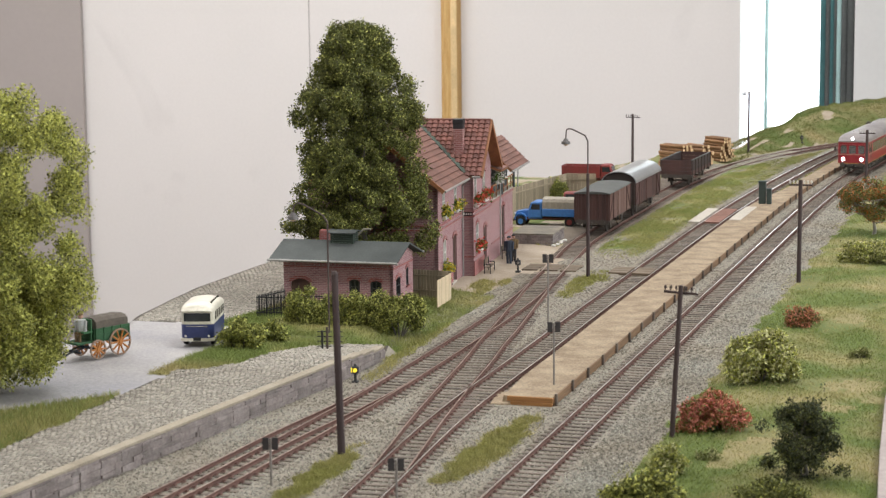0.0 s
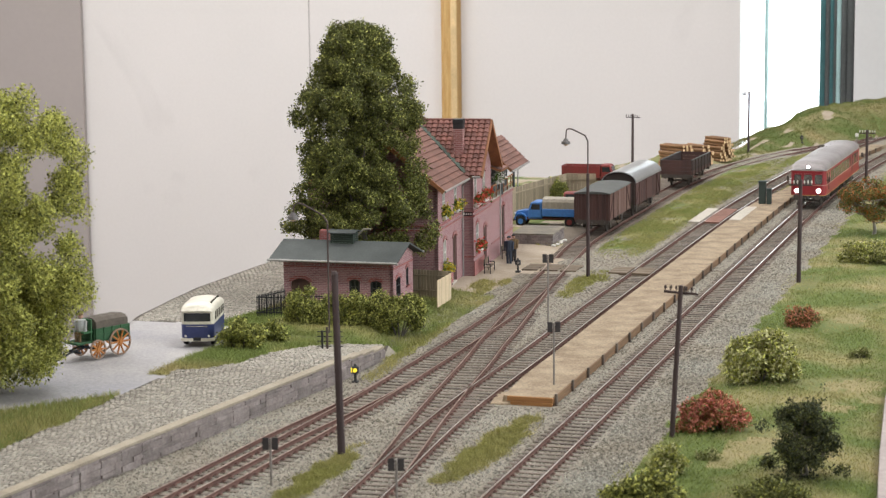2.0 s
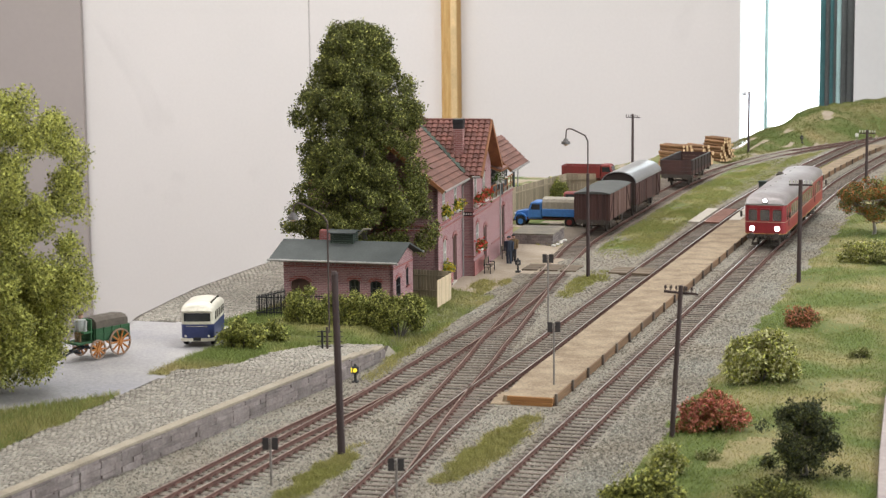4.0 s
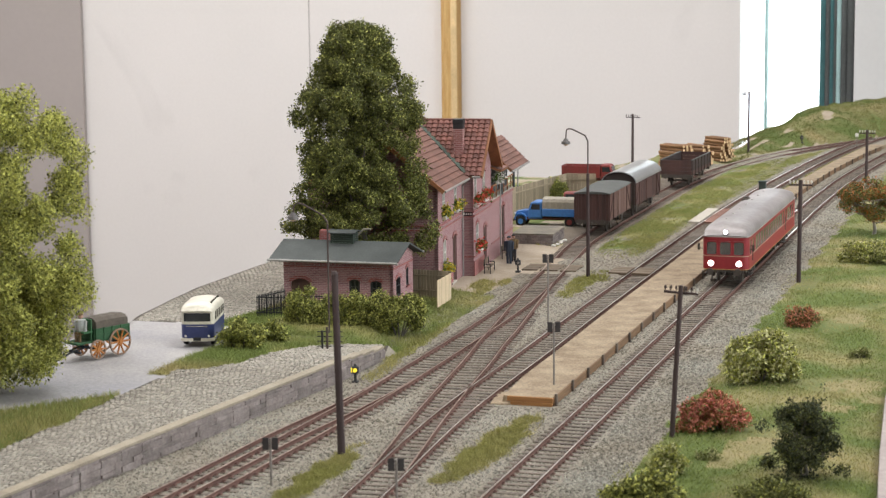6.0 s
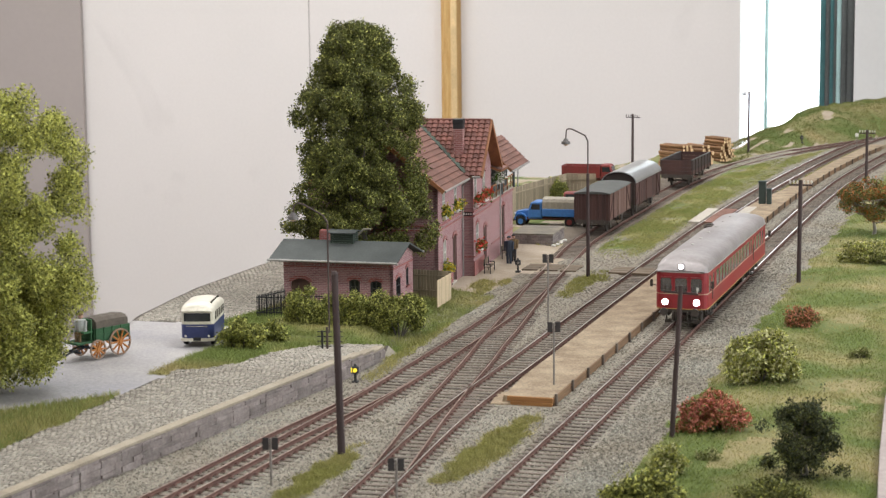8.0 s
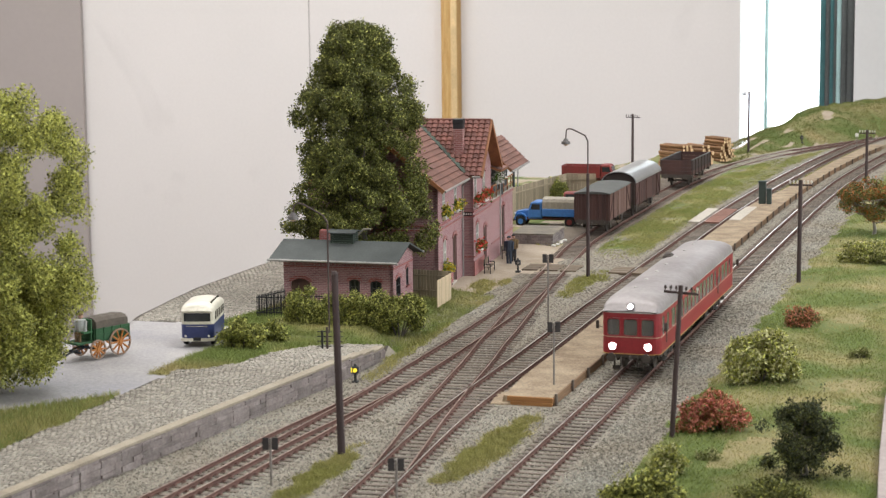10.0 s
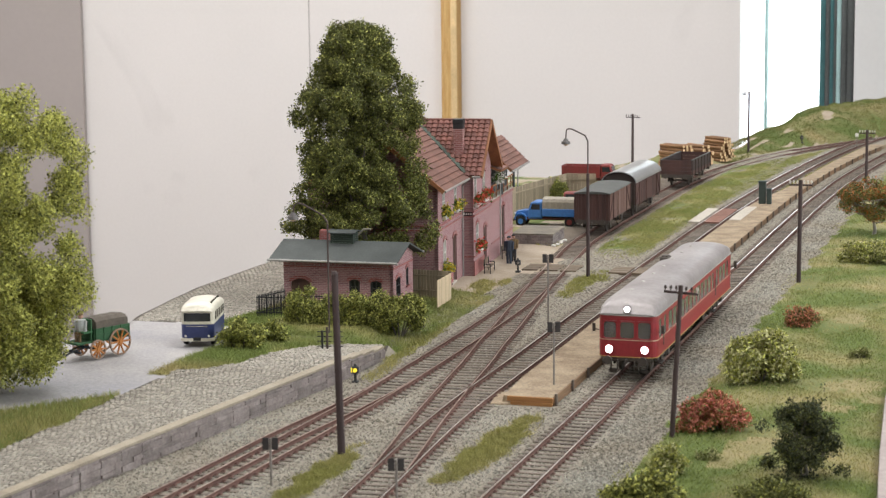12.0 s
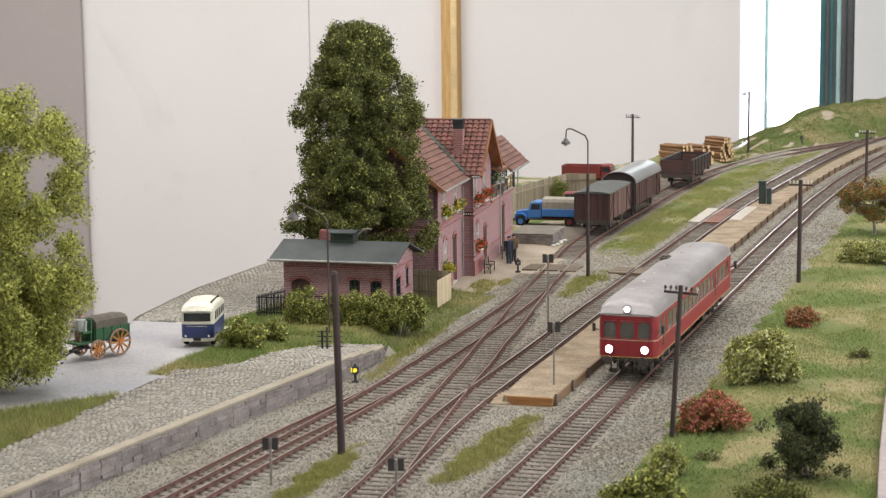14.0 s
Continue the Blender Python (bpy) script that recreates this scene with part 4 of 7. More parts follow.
def door_part(parent, m, a0, a1, b0, b1):
    bm = bm_new()
    w, h, ca, cb = a1 - a0, b1 - b0, (a0 + a1) / 2, (b0 + b1) / 2
    mbox(bm, m, ca, cb, -0.1, w, h, 0.06)
    for k in (0.22, 0.6):
        for sx in (-0.24, 0.24):
            mbox(bm, m, ca + sx * w, b0 + h * (k + 0.08), -0.065, w * 0.36, h * 0.28, 0.03)
    d = part("door", bm, M_DOOR, parent, "dark brown panelled door")
    bm = bm_new()
    mbox(bm, m, a1 - 0.12, b0 + 1.0, -0.04, 0.04, 0.12, 0.06)
    part("handle", bm, M_STEEL, d)
    arch_trim(d, m, ca, b1, w)


def tile_field(name, m, w, h, tw, th, material, parent, label="", wave=0.085):
    """Rows of overlapping tiles on a slope: X along the eave, Y up the slope, Z out."""
    v, f = [], []
    rng = np.random.default_rng(3)
    nx, ny = max(1, round(w / tw)), max(1, round(h / th))
    tw, th = w / nx, h / ny
    for j in range(ny):
        for i in range(nx):
            b = len(v)
            x0, y0 = i * tw + 0.008, j * th
            lift = 0.085 + rng.uniform(-0.008, 0.008)
            for (yy, zz) in ((y0, lift), (y0 + th * 1.05, 0.012)):
                for fx, fz in ((0, 0.0), (0.3, wave), (0.7, wave), (1, 0.0)):
                    v.append(m @ Vector((x0 + fx * (tw - 0.016), yy, zz + fz)))
            for fx, fz in ((0, 0.0), (0.3, wave), (0.7, wave), (1, 0.0)):
                v.append(m @ Vector((x0 + fx * (tw - 0.016), y0, -0.01)))
            for k in range(3):
                f.append((b + k, b + k + 1, b + k + 5, b + k + 4))
                f.append((b + 8 + k, b + 9 + k, b + k + 1, b + k))
    me = bpy.data.meshes.new(name)
    me.from_pydata([tuple(p * S) for p in v], [], f)
    me.materials.append(material)
    ob = new(name, me)
    ob.parent = parent
    return tagged(ob, label)


def slope_m(eave, run, rise):
    x = Vector(run).normalized()
    y = Vector(rise).normalized()
    m = Matrix((x, y, x.cross(y))).transposed().to_4x4()
    m.translation = Vector(eave)
    return m


def roof_slab(bm, m, w, h, t=0.12):
    bmesh.ops.create_cube(bm, size=1, matrix=m @ Matrix.Translation((w / 2, h / 2, -t / 2)) @ Matrix.Diagonal((w, h, t, 1)))
    return bm


# opaque panes mottled in mid and dark grey
M_MOTTLED_PANE = mat("mottled_grey_pane", (0.30, 0.29, 0.27), 0.2, color2=(0.12, 0.12, 0.115), scale=0.9, fine=4, bump=0.0, contrast=1.5)
M_LEAF_FLOWER = mat("flower_box_leaf", (0.10, 0.17, 0.03), 0.8, island=0.3, bump=0)
M_YELLOW = mat("yellow_petal", (0.62, 0.50, 0.04), 0.7, island=0.3, bump=0)
M_SCARLET = mat("scarlet_petal", (0.62, 0.06, 0.03), 0.7, island=0.3, bump=0)


def leaf_mesh(name, centers, size, materials, weights, flat=0.3, seed=1):
    """Loose small leaves as bent diamonds round the given centres."""
    rng = np.random.default_rng(seed)
    c = np.asarray(centers, float)
    n = len(c)
    a = rng.normal(size=(n, 3))
    a /= np.linalg.norm(a, axis=1)[:, None]
    b = np.cross(a, rng.normal(size=(n, 3)))
    b /= np.linalg.norm(b, axis=1)[:, None]
    s = size * rng.uniform(0.6, 1.35, n)[:, None]
    nrm = np.cross(a, b)
    v = np.stack([c - a * s, c + b * s * 0.55 + nrm * s * flat, c + a * s, c - b * s * 0.55 + nrm * s * flat], 1).reshape(-1, 3) * S
    i = np.arange(n) * 4
    faces = np.stack([np.stack([i, i + 1, i + 2], 1), np.stack([i, i + 2, i + 3], 1)], 1).reshape(-1, 3)
    me = bpy.data.meshes.new(name)
    me.from_pydata(v.tolist(), [], faces.tolist())
    for m in materials:
        me.materials.append(m)
    if len(materials) > 1:
        idx = rng.choice(len(materials), n, p=weights).repeat(2)
        me.polygons.foreach_set("material_index", idx.astype(np.int32))
    return me


def flower_box(m, a, b, w, petal, label):
    """A planter hung on a wall face."""
    o = m @ Vector((a, b, 0.16))
    t = thing("flower_box", label, "flower box", o.x, o.y, o.z, group="station flower boxes")
    t.matrix_basis = STATION.matrix_basis @ pose(o.x * S, o.y * S, o.z * S)
    run = m.to_3x3() @ Vector((1, 0, 0))
    bm = bm_new()
    ang = math.degrees(math.atan2(run.y, run.x))
    box(bm, 0, 0, 0, w, 0.26, 0.22, rz=ang, bevel=0.02)
    part("trough", bm, M_WHITE, t, "white trough")
    rng = np.random.default_rng(int(a * 100) + 7)
    k = 300
    q = rng.normal(size=(k, 3)) * (w * 0.33, 0.18, 0.19)
    cc = [Vector((x, y, 0)) for x, y, z in q]
    r = Matrix.Rotation(radians(ang), 3, "Z")
    pts = [tuple(r @ Vector((x, y, 0.32 + z))) for x, y, z in q]
    ob = new("flowering_plant", leaf_mesh("flowering_plant", pts, 0.12, [M_LEAF_FLOWER, petal], [0.45, 0.55], seed=3))
    ob.parent = t


# ---- station ----
STATION = thing("station_building", "two-storey red brick station with tiled gabled roofs", "station", -37.1, 123.8, -0.05, 5.6)
E_WING = face_m((0, 0, 0), (0, 1, 0))
E_MAIN = face_m((-0.75, -7.7, 0), (0, 1, 0))
S_MAIN = face_m((-9.0, -7.7, 0), (1, 0, 0))
S_WING = face_m((-0.75, 0, 0), (1, 0, 0))
E_LOW = face_m((-0.02, 6.5, 0), (0, 1, 0))
wing_holes = [(0.9, 1.85, 1.75, 3.5), (3.55, 4.75, 0.05, 2.95), (0.35, 1.3, 4.95, 6.8), (3.3, 4.3, 4.95, 6.8)]
main_holes = [(1.5, 2.45, 1.3, 3.3), (4.5, 5.75, 0.05, 3.2), (1.3, 2.2, 4.9, 6.4), (5.0, 5.9, 4.9, 6.4)]
low_holes = [(4.3, 5.4, 0.05, 3.5)]
bm = bm_new()
panel(bm, E_WING, 6.5, -0.2, 7.0, wing_holes)
panel(bm, S_WING, 0.75, -0.2, 7.0, t=0.2)
gable = [(0.0, 7.0), (6.5, 7.0), (3.25, 9.9)]
extrude(bm, gable, E_WING @ Matrix.Translation((0, 0, -0.28)), 0.28)
part("wing_wall", bm, M_BRICK, STATION, "purple-red brickwork")
bm = bm_new()
panel(bm, E_MAIN, 7.7, -0.2, 6.75, main_holes)
part("main_wall", bm, M_BRICK, STATION)
bm = bm_new()
panel(bm, S_MAIN, 8.2, -0.2, 6.75, [(5.4, 6.3, 5.0, 6.3), (2.0, 2.9, 5.0, 6.3), (5.4, 6.4, 1.4, 3.1)], t=0.25)
extrude(bm, [(0, 6.75), (8.2, 6.75), (4.1, 10.2)], S_MAIN @ Matrix.Translation((0, 0, -0.25)), 0.25)
part("end_wall", bm, M_BRICK, STATION)
bm = bm_new()
panel(bm, E_LOW, 8.8, -0.2, 4.3, low_holes)
box(bm, -4.6, 15.15, 2.1, 9.1, 0.3, 4.3)
box(bm, -9.1, 4, 3.3, 0.3, 23, 6.7)
part("low_wall", bm, M_BRICK, STATION)
bm = bm_new()
box(bm, -4.6, 10.8, 4.36, 9.3, 9.0, 0.1)
part("terrace_floor", bm, M_CONC, STATION)
for m, hs in ((E_WING, wing_holes), (E_MAIN, main_holes), (S_MAIN, [(5.4, 6.3, 5.0, 6.3), (2.0, 2.9, 5.0, 6.3), (5.4, 6.4, 1.4, 3.1)]), (E_LOW, low_holes)):
    for a0, a1, b0, b1 in hs:
        if b0 < 0.3:
            door_part(STATION, m, a0, a1, b0, b1)
        else:
            window_part(STATION, m, a0, a1, b0, b1)
# string courses and plinths
for m, w in ((E_WING, 6.5), (E_MAIN, 7.6), (S_WING, 0.75), (S_MAIN, 8.2), (E_LOW, 8.8)):
    bm = bm_new()
    for z, h, d in ((4.05, 0.16, 0.08), (4.35, 0.12, 0.06)) if m is not E_LOW else ((4.2, 0.2, 0.1),):
        mbox(bm, m, w / 2, z, d / 2 + 0.002, w, h, d)
    if m is E_WING:
        mbox(bm, m, 1.75, 1.3, 0.03, 3.4, 0.14, 0.055)
        mbox(bm, m, 1.75, 0.45, 0.04, 3.5, 1.1, 0.075)
    elif m is E_LOW:
        mbox(bm, m, 2.1, 1.3, 0.03, 4.2, 0.14, 0.055)
        mbox(bm, m, 7.1, 1.3, 0.03, 3.3, 0.14, 0.055)
    elif m is S_WING:
        mbox(bm, m, 0.38, 1.3, 0.03, 0.7, 0.14, 0.055)
    elif m is E_MAIN:
        mbox(bm, m, 2.2, 0.5, 0.03, 4.3, 1.0, 0.055)
    part("string_course", bm, M_BRICK_TRIM, STATION, "projecting brick band")
# station name board on the wing's end, lettering too small to read
bm = bm_new()
mbox(bm, S_WING, 0.38, 4.2, 0.1, 0.66, 0.26, 0.04)
nb = part("name_board", bm, M_IRON, STATION, "small dark name board")
bm = bm_new()
for i in range(4):
    mbox(bm, S_WING, 0.16 + i * 0.15, 4.2, 0.125, 0.09, 0.12, 0.01)
part("lettering_bars", bm, M_WHITE, nb)
# roofs
EAVE_V, EAVE_Z, RIDGE_V, RIDGE_Z = -0.2, 6.62, -4.85, 10.35
run_len = 24.0
rise = Vector((RIDGE_V - EAVE_V, 0, RIDGE_Z - EAVE_Z))
m1 = slope_m((EAVE_V, -8.3, EAVE_Z), (0, 1, 0), rise)
bm = bm_new()
roof_slab(bm, m1, 14.3, rise.length)
m2 = slope_m((-9.5, 6.0, EAVE_Z), (0, -1, 0), (-RIDGE_V + 0.2 - 0.4 + 0.0, 0, RIDGE_Z - EAVE_Z))
roof_slab(bm, m2, 14.3, 5.95)
r1 = part("main_roof", bm, M_VERGE, STATION, "boarded underside of the main roof")
tile_field("tiles", m1, 14.3, rise.length, 0.62, 0.42, M_TILE_OLD, r1, "brown flat roof tiles", wave=0.012)
tile_field("tiles", m2, 14.3, 5.95, 0.62, 0.42, M_TILE_OLD, r1, "brown flat roof tiles", wave=0.012)
bm = bm_new()
box(bm, RIDGE_V, -1.15, RIDGE_Z + 0.03, 0.3, 14.3, 0.14, bevel=0.04)
part("ridge", bm, M_TILE_OLD, r1)
bm = bm_new()
mbox(bm, m1, -0.06, rise.length / 2, -0.06, 0.1, rise.length, 0.26)
mbox(bm, m2, 14.36, 5.95 / 2, -0.06, 0.1, 5.95, 0.26)
part("verge_board", bm, M_VERGE, r1, "orange-brown verge board")
WR_U, WR_Z, WE_Z = 3.25, 10.18, 6.75
ws = Vector((0, WR_U + 0.55, WR_Z - WE_Z))
m3 = slope_m((-5.0, -0.55, WE_Z), (1, 0, 0), ws)
m4 = slope_m((0.65, 7.05, WE_Z), (-1, 0, 0), (0, -ws.y, ws.z))
bm = bm_new()
roof_slab(bm, m3, 5.65, ws.length)
roof_slab(bm, m4, 5.65, ws.length)
r2 = part("wing_roof", bm, M_VERGE, STATION, "boarded underside of the wing roof")
tile_field("tiles", m3, 5.65, ws.length, 0.40, 0.39, M_TILE, r2, "red pantiles")
tile_field("tiles", m4, 5.65, ws.length, 0.40, 0.39, M_TILE, r2, "red pantiles")
bm = bm_new()
box(bm, -2.2, WR_U, WR_Z + 0.05, 5.7, 0.26, 0.16, bevel=0.04)
part("ridge", bm, M_TILE, r2)
bm = bm_new()
mbox(bm, m3, 5.7, ws.length / 2, -0.04, 0.09, ws.length, 0.28)
mbox(bm, m4, -0.05, ws.length / 2, -0.04, 0.09, ws.length, 0.28)
part("verge_board", bm, M_VERGE, r2, "orange-brown verge board")
# valley flashing where the two roofs meet
va, vb = Vector((-0.45, -0.42, 6.98)), Vector((-4.6, 3.1, 10.22))
d = vb - va
bm = bm_new()
vm = slope_m(va, d.cross(Vector((0.6, -0.6, 0.9))).normalized(), d)
bmesh.ops.create_cube(bm, size=1, matrix=vm @ Matrix.Translation((0, d.length / 2, 0.05)) @ Matrix.Diagonal((0.32, d.length, 0.05, 1)))
part("valley_flashing", bm, M_GREEN, STATION, "green sheet-metal valley")
# chimneys
bm = bm_new()
box(bm, -1.15, 1.1, 8.9, 0.62, 0.62, 2.8)
ch = part("chimney", bm, M_BRICK_DARK, STATION, "red brick chimney with a sooty head")
bm = bm_new()
box(bm, -1.15, 1.1, 10.3, 0.72, 0.72, 0.3, bevel=0.03)
box(bm, -1.15, 1.1, 10.05, 0.66, 0.66, 0.5, bevel=0.01)
part("chimney_head", bm, M_IRON, ch, "sooty black head")
# gutters and downpipes
for p, q, dn in (((EAVE_V + 0.05, -8.3, EAVE_Z - 0.02), (EAVE_V + 0.05, -0.5, EAVE_Z - 0.02), (-0.66, -0.25)), ((0.05, -0.62, WE_Z - 0.03), (0.6, -0.62, WE_Z - 0.03), None)):
    bm = bm_new()
    tube(bm, p, q, 0.08, 0.08, 8)
    if dn:
        path_tube(bm, [(q[0], q[1], q[2]), (dn[0], dn[1], q[2] - 0.5), (dn[0], dn[1], 0.0)], 0.055)
    part("gutter", bm, M_ZINC, STATION, "zinc gutter and downpipe")
bm = bm_new()
path_tube(bm, [(0.1, 9.6, 6.1), (0.1, 9.6, 0.0)], 0.055)
part("downpipe", bm, M_ZINC, STATION)
# upper loggia behind the terrace
bm = bm_new()
box(bm, -0.62, 11.2, 5.3, 0.06, 9.0, 1.9)
bw_ = part("boarded_wall", bm, M_GREYWOOD, STATION, "blue-grey vertical boarding")
for i in range(26):
    bm = bm_new()
    box(bm, -0.55 + 0.02 * (i % 2), 6.9 + i * 0.35, 5.3, 0.08, 0.33, 1.9)
    part("board", bm, M_GREYWOOD, bw_)
bm = bm_new()
box(bm, -0.45, 12.6, 5.3, 0.1, 1.1, 1.5, bevel=0.02)
part("loggia_door", bm, M_DOOR, STATION)
bm = bm_new()
for y in (6.9, 8.4, 9.9, 11.4, 12.9, 14.4, 15.2):
    box(bm, 0.02, y, 4.85, 0.07, 0.07, 0.95)
box(bm, 0.02, 11.05, 5.3, 0.09, 8.4, 0.08)
box(bm, 0.02, 11.05, 4.75, 0.05, 8.4, 0.06)
part("balustrade", bm, M_VERGE, STATION, "reddish wooden balustrade")
for y in (10.2, 15.2):
    bm = bm_new()
    box(bm, 0.1, y, 5.35, 0.14, 0.14, 2.0)
    part("loggia_post", bm, M_GREYWOOD, STATION)
fm_ = Vector((-2.0, 0, 1.95))
m5 = slope_m((1.0, 9.2, 6.15), (0, 1, 0), fm_)
bm = bm_new()
roof_slab(bm, m5, 7.0, fm_.length)
m6 = slope_m((-5.0, 16.2, 6.15), (0, -1, 0), (4.0, 0, 1.95))
roof_slab(bm, m6, 7.0, 4.45)
r3 = part("far_roof", bm, M_VERGE, STATION)
tile_field("tiles", m5, 7.0, fm_.length, 0.5, 0.4, M_TILE_OLD, r3, "brown flat roof tiles", wave=0.012)
bm = bm_new()
tube(bm, (1.05, 9.2, 6.1), (1.05, 16.3, 6.1), 0.08, 0.08, 8)
path_tube(bm, [(1.05, 16.0, 6.1), (0.35, 15.6, 5.6), (0.35, 15.5, 4.3)], 0.05)
part("gutter", bm, M_ZINC, STATION)
fm2 = Vector((-1.4, 0, 0.5))
m7 = slope_m((0.75, 6.4, 6.45), (0, 1, 0), fm2)
bm = bm_new()
roof_slab(bm, m7, 2.6, fm2.length)
r4 = part("porch_roof", bm, M_VERGE, STATION)
tile_field("tiles", m7, 2.6, fm2.length, 0.4, 0.35, M_TILE_OLD, r4, wave=0.012)
bm = bm_new()
box(bm, -0.9, -3.25, 0.05, 0.6, 1.4, 0.2, bevel=0.02)
box(bm, 0.2, 4.15, 0.02, 0.5, 1.5, 0.14, bevel=0.02)
part("doorstep", bm, M_CONC, STATION)
flower_box(E_MAIN, 1.9, 1.1, 1.2, M_YELLOW, "white flower box with yellow blooms under a window")
flower_box(E_MAIN, 1.75, 4.72, 1.3, M_YELLOW, "white flower box with yellow blooms under a window")
flower_box(E_MAIN, 5.45, 4.72, 1.2, M_YELLOW, "white flower box with yellow blooms under a window")
flower_box(E_WING, 1.4, 1.58, 1.3, M_SCARLET, "white flower box with scarlet blooms under a window")
flower_box(E_WING, 0.85, 4.75, 1.2, M_SCARLET, "white flower box with scarlet blooms under a window")
flower_box(E_WING, 3.8, 4.75, 1.5, M_SCARLET, "white flower box with scarlet blooms under a window")
flower_box(E_LOW, 2.4, 5.4, 1.6, M_WHITE, "white flower box with cream blooms on the balustrade")

# ---- brick shed ----
SHED = thing("brick_shed", "small red brick shed with a dark felt roof", "shed", -43.7, 106.5, 0.3, 1.5)
S_SHED = face_m((0, 0, 0), (1, 0, 0))
E_SHED = face_m((6.8, 0, 0), (0, 1, 0))
front_holes = [(0.45, 1.65, 0.1, 1.95), (4.1, 4.75, 1.0, 2.0), (5.4, 6.1, 0.9, 1.95)]
side_holes = [(0.6, 1.5, 0.9, 2.1), (2.6, 3.1, 1.3, 2.4)]
bm = bm_new()
panel(bm, S_SHED, 6.8, -0.5, 3.2, front_holes, t=0.22)
panel(bm, E_SHED, 4.0, -0.5, 3.2, side_holes, t=0.22)
extrude(bm, [(0, 3.2), (4.0, 3.2), (2.0, 3.95)], E_SHED @ Matrix.Translation((0, 0, -0.22)), 0.22)
box(bm, 3.4, 3.9, 1.35, 6.8, 0.22, 3.7)
box(bm, 0.11, 2.0, 1.35, 0.22, 3.9, 3.7)
part("wall", bm, M_BRICK, SHED, "purple-red brick walls")
for a0, a1, b0, b1 in front_holes:
    if b0 < 0.5:
        door_part(SHED, S_SHED, a0, a1, b0, b1)
    else:
        window_part(SHED, S_SHED, a0, a1, b0, b1, frame_m=M_IRON)
for a0, a1, b0, b1 in side_holes:
    window_part(SHED, E_SHED, a0, a1, b0, b1, frame_m=M_IRON)
bm = bm_new()
for k in range(27):
    mbox(bm, S_SHED, 0.12 + k * 0.25, 2.9, 0.04, 0.13, 0.16, 0.08)
mbox(bm, S_SHED, 3.4, 3.07, 0.05, 6.8, 0.14, 0.1)
mbox(bm, S_SHED, 3.4, 2.68, 0.02, 6.8, 0.08, 0.04)
mbox(bm, E_SHED, 2.0, 2.68, 0.02, 4.0, 0.08, 0.04)
part("brick_frieze", bm, M_BRICK_TRIM, SHED, "toothed brick frieze")
sl = Vector((0, 2.65, 0.86))
ma = slope_m((-0.7, -0.65, 3.15), (1, 0, 0), sl)
mb = slope_m((7.25, 4.65, 3.15), (-1, 0, 0), (0, -sl.y, sl.z))
bm = bm_new()
roof_slab(bm, ma, 7.95, sl.length, 0.1)
roof_slab(bm, mb, 7.95, sl.length, 0.1)
rf = part("roof", bm, M_FELT, SHED, "dark green-grey roofing felt")
bm = bm_new()
tube(bm, (-0.75, -0.7, 3.1), (7.3, -0.7, 3.1), 0.075, 0.075, 8)
part("gutter", bm, M_ZINC, SHED, "pale zinc gutter")
bm = bm_new()
tube(bm, (7.3, 4.7, 3.1), (5.9, 4.7, 3.1), 0.07, 0.07, 8)
part("gutter", bm, M_ZINC, SHED)
bm = bm_new()
box(bm, 1.75, 2.5, 4.1, 0.5, 0.5, 0.9)
part("chimney", bm, M_BRICK_TRIM, SHED, "short brick chimney")
bm = bm_new()
for k in range(5):
    box(bm, 3.15, 2.0, 3.9 + k * 0.13, 1.45, 0.9, 0.05, bevel=0.01)
for sx in (-0.68, 0.68):
    for sy in (-0.4, 0.4):
        box(bm, 3.15 + sx, 2.0 + sy, 4.12, 0.08, 0.08, 0.75)
box(bm, 3.15, 2.0, 4.12, 1.2, 0.7, 0.7)
vent = part("roof_vent", bm, M_GREEN, SHED, "green louvred roof ventilator")
bm = bm_new()
for sy, r in ((-0.3, 12), (0.3, -12)):
    box(bm, 3.15, 2.0 + sy, 4.58, 1.75, 0.68, 0.05, rx=r)
part("vent_roof", bm, M_FELT, vent)

# ---- fences by the station ----
def board_fence(name, label, x0, y0, x1, y1, z, h, material, bw=0.2, rails=True, gap=0.015):
    f = thing(name, label, "fence", x0, y0, z, math.degrees(math.atan2(y1 - y0, x1 - x0)))
    L = math.hypot(x1 - x0, y1 - y0)
    n = max(1, int(L / bw))
    for i in range(n):
        bm = bm_new()
        box(bm, (i + 0.5) * L / n, 0, (h + random.uniform(-0.04, 0.02)) / 2, L / n - gap, 0.04, h, bevel=0.006)
        part("board", bm, material, f)
    if rails:
        for k in (0.25, 0.8):
            bm = bm_new()
            box(bm, L / 2, -0.05, h * k, L, 0.06, 0.1)
            part("rail", bm, material, f)
    return f


board_fence("board_fence", "weathered grey-brown board fence between shed and station", -38.4, 114.6, -35.75, 114.4, 0.0, 1.75, M_FENCE)
board_fence("board_fence", "pale new board fence beside the station", -35.65, 111.2, -35.75, 114.3, 0.0, 1.65, M_PALE, rails=False)
bf = board_fence("board_fence", "tall weathered board fence behind the dock", -43.5, 149.5, -41.2, 166, -0.1, 2.6, M_FENCE, bw=0.3)
board_fence("board_fence", "tall weathered board fence behind the dock", -41.2, 166, -38.6, 166.3, -0.1, 2.6, M_FENCE, bw=0.3)
iron = thing("iron_fence", "black iron picket fence by the shed", "fence", -44.35, 103.9, 0.3, 75)
for k in range(28):
    bm = bm_new()
    box(bm, k * 0.14, 0, 0.65, 0.035, 0.035, 1.3)
    part("picket", bm, M_IRON, iron)
for z in (0.25, 1.15):
    bm = bm_new()
    box(bm, 1.9, 0, z, 3.9, 0.05, 0.06)
    part("rail", bm, M_IRON, iron)
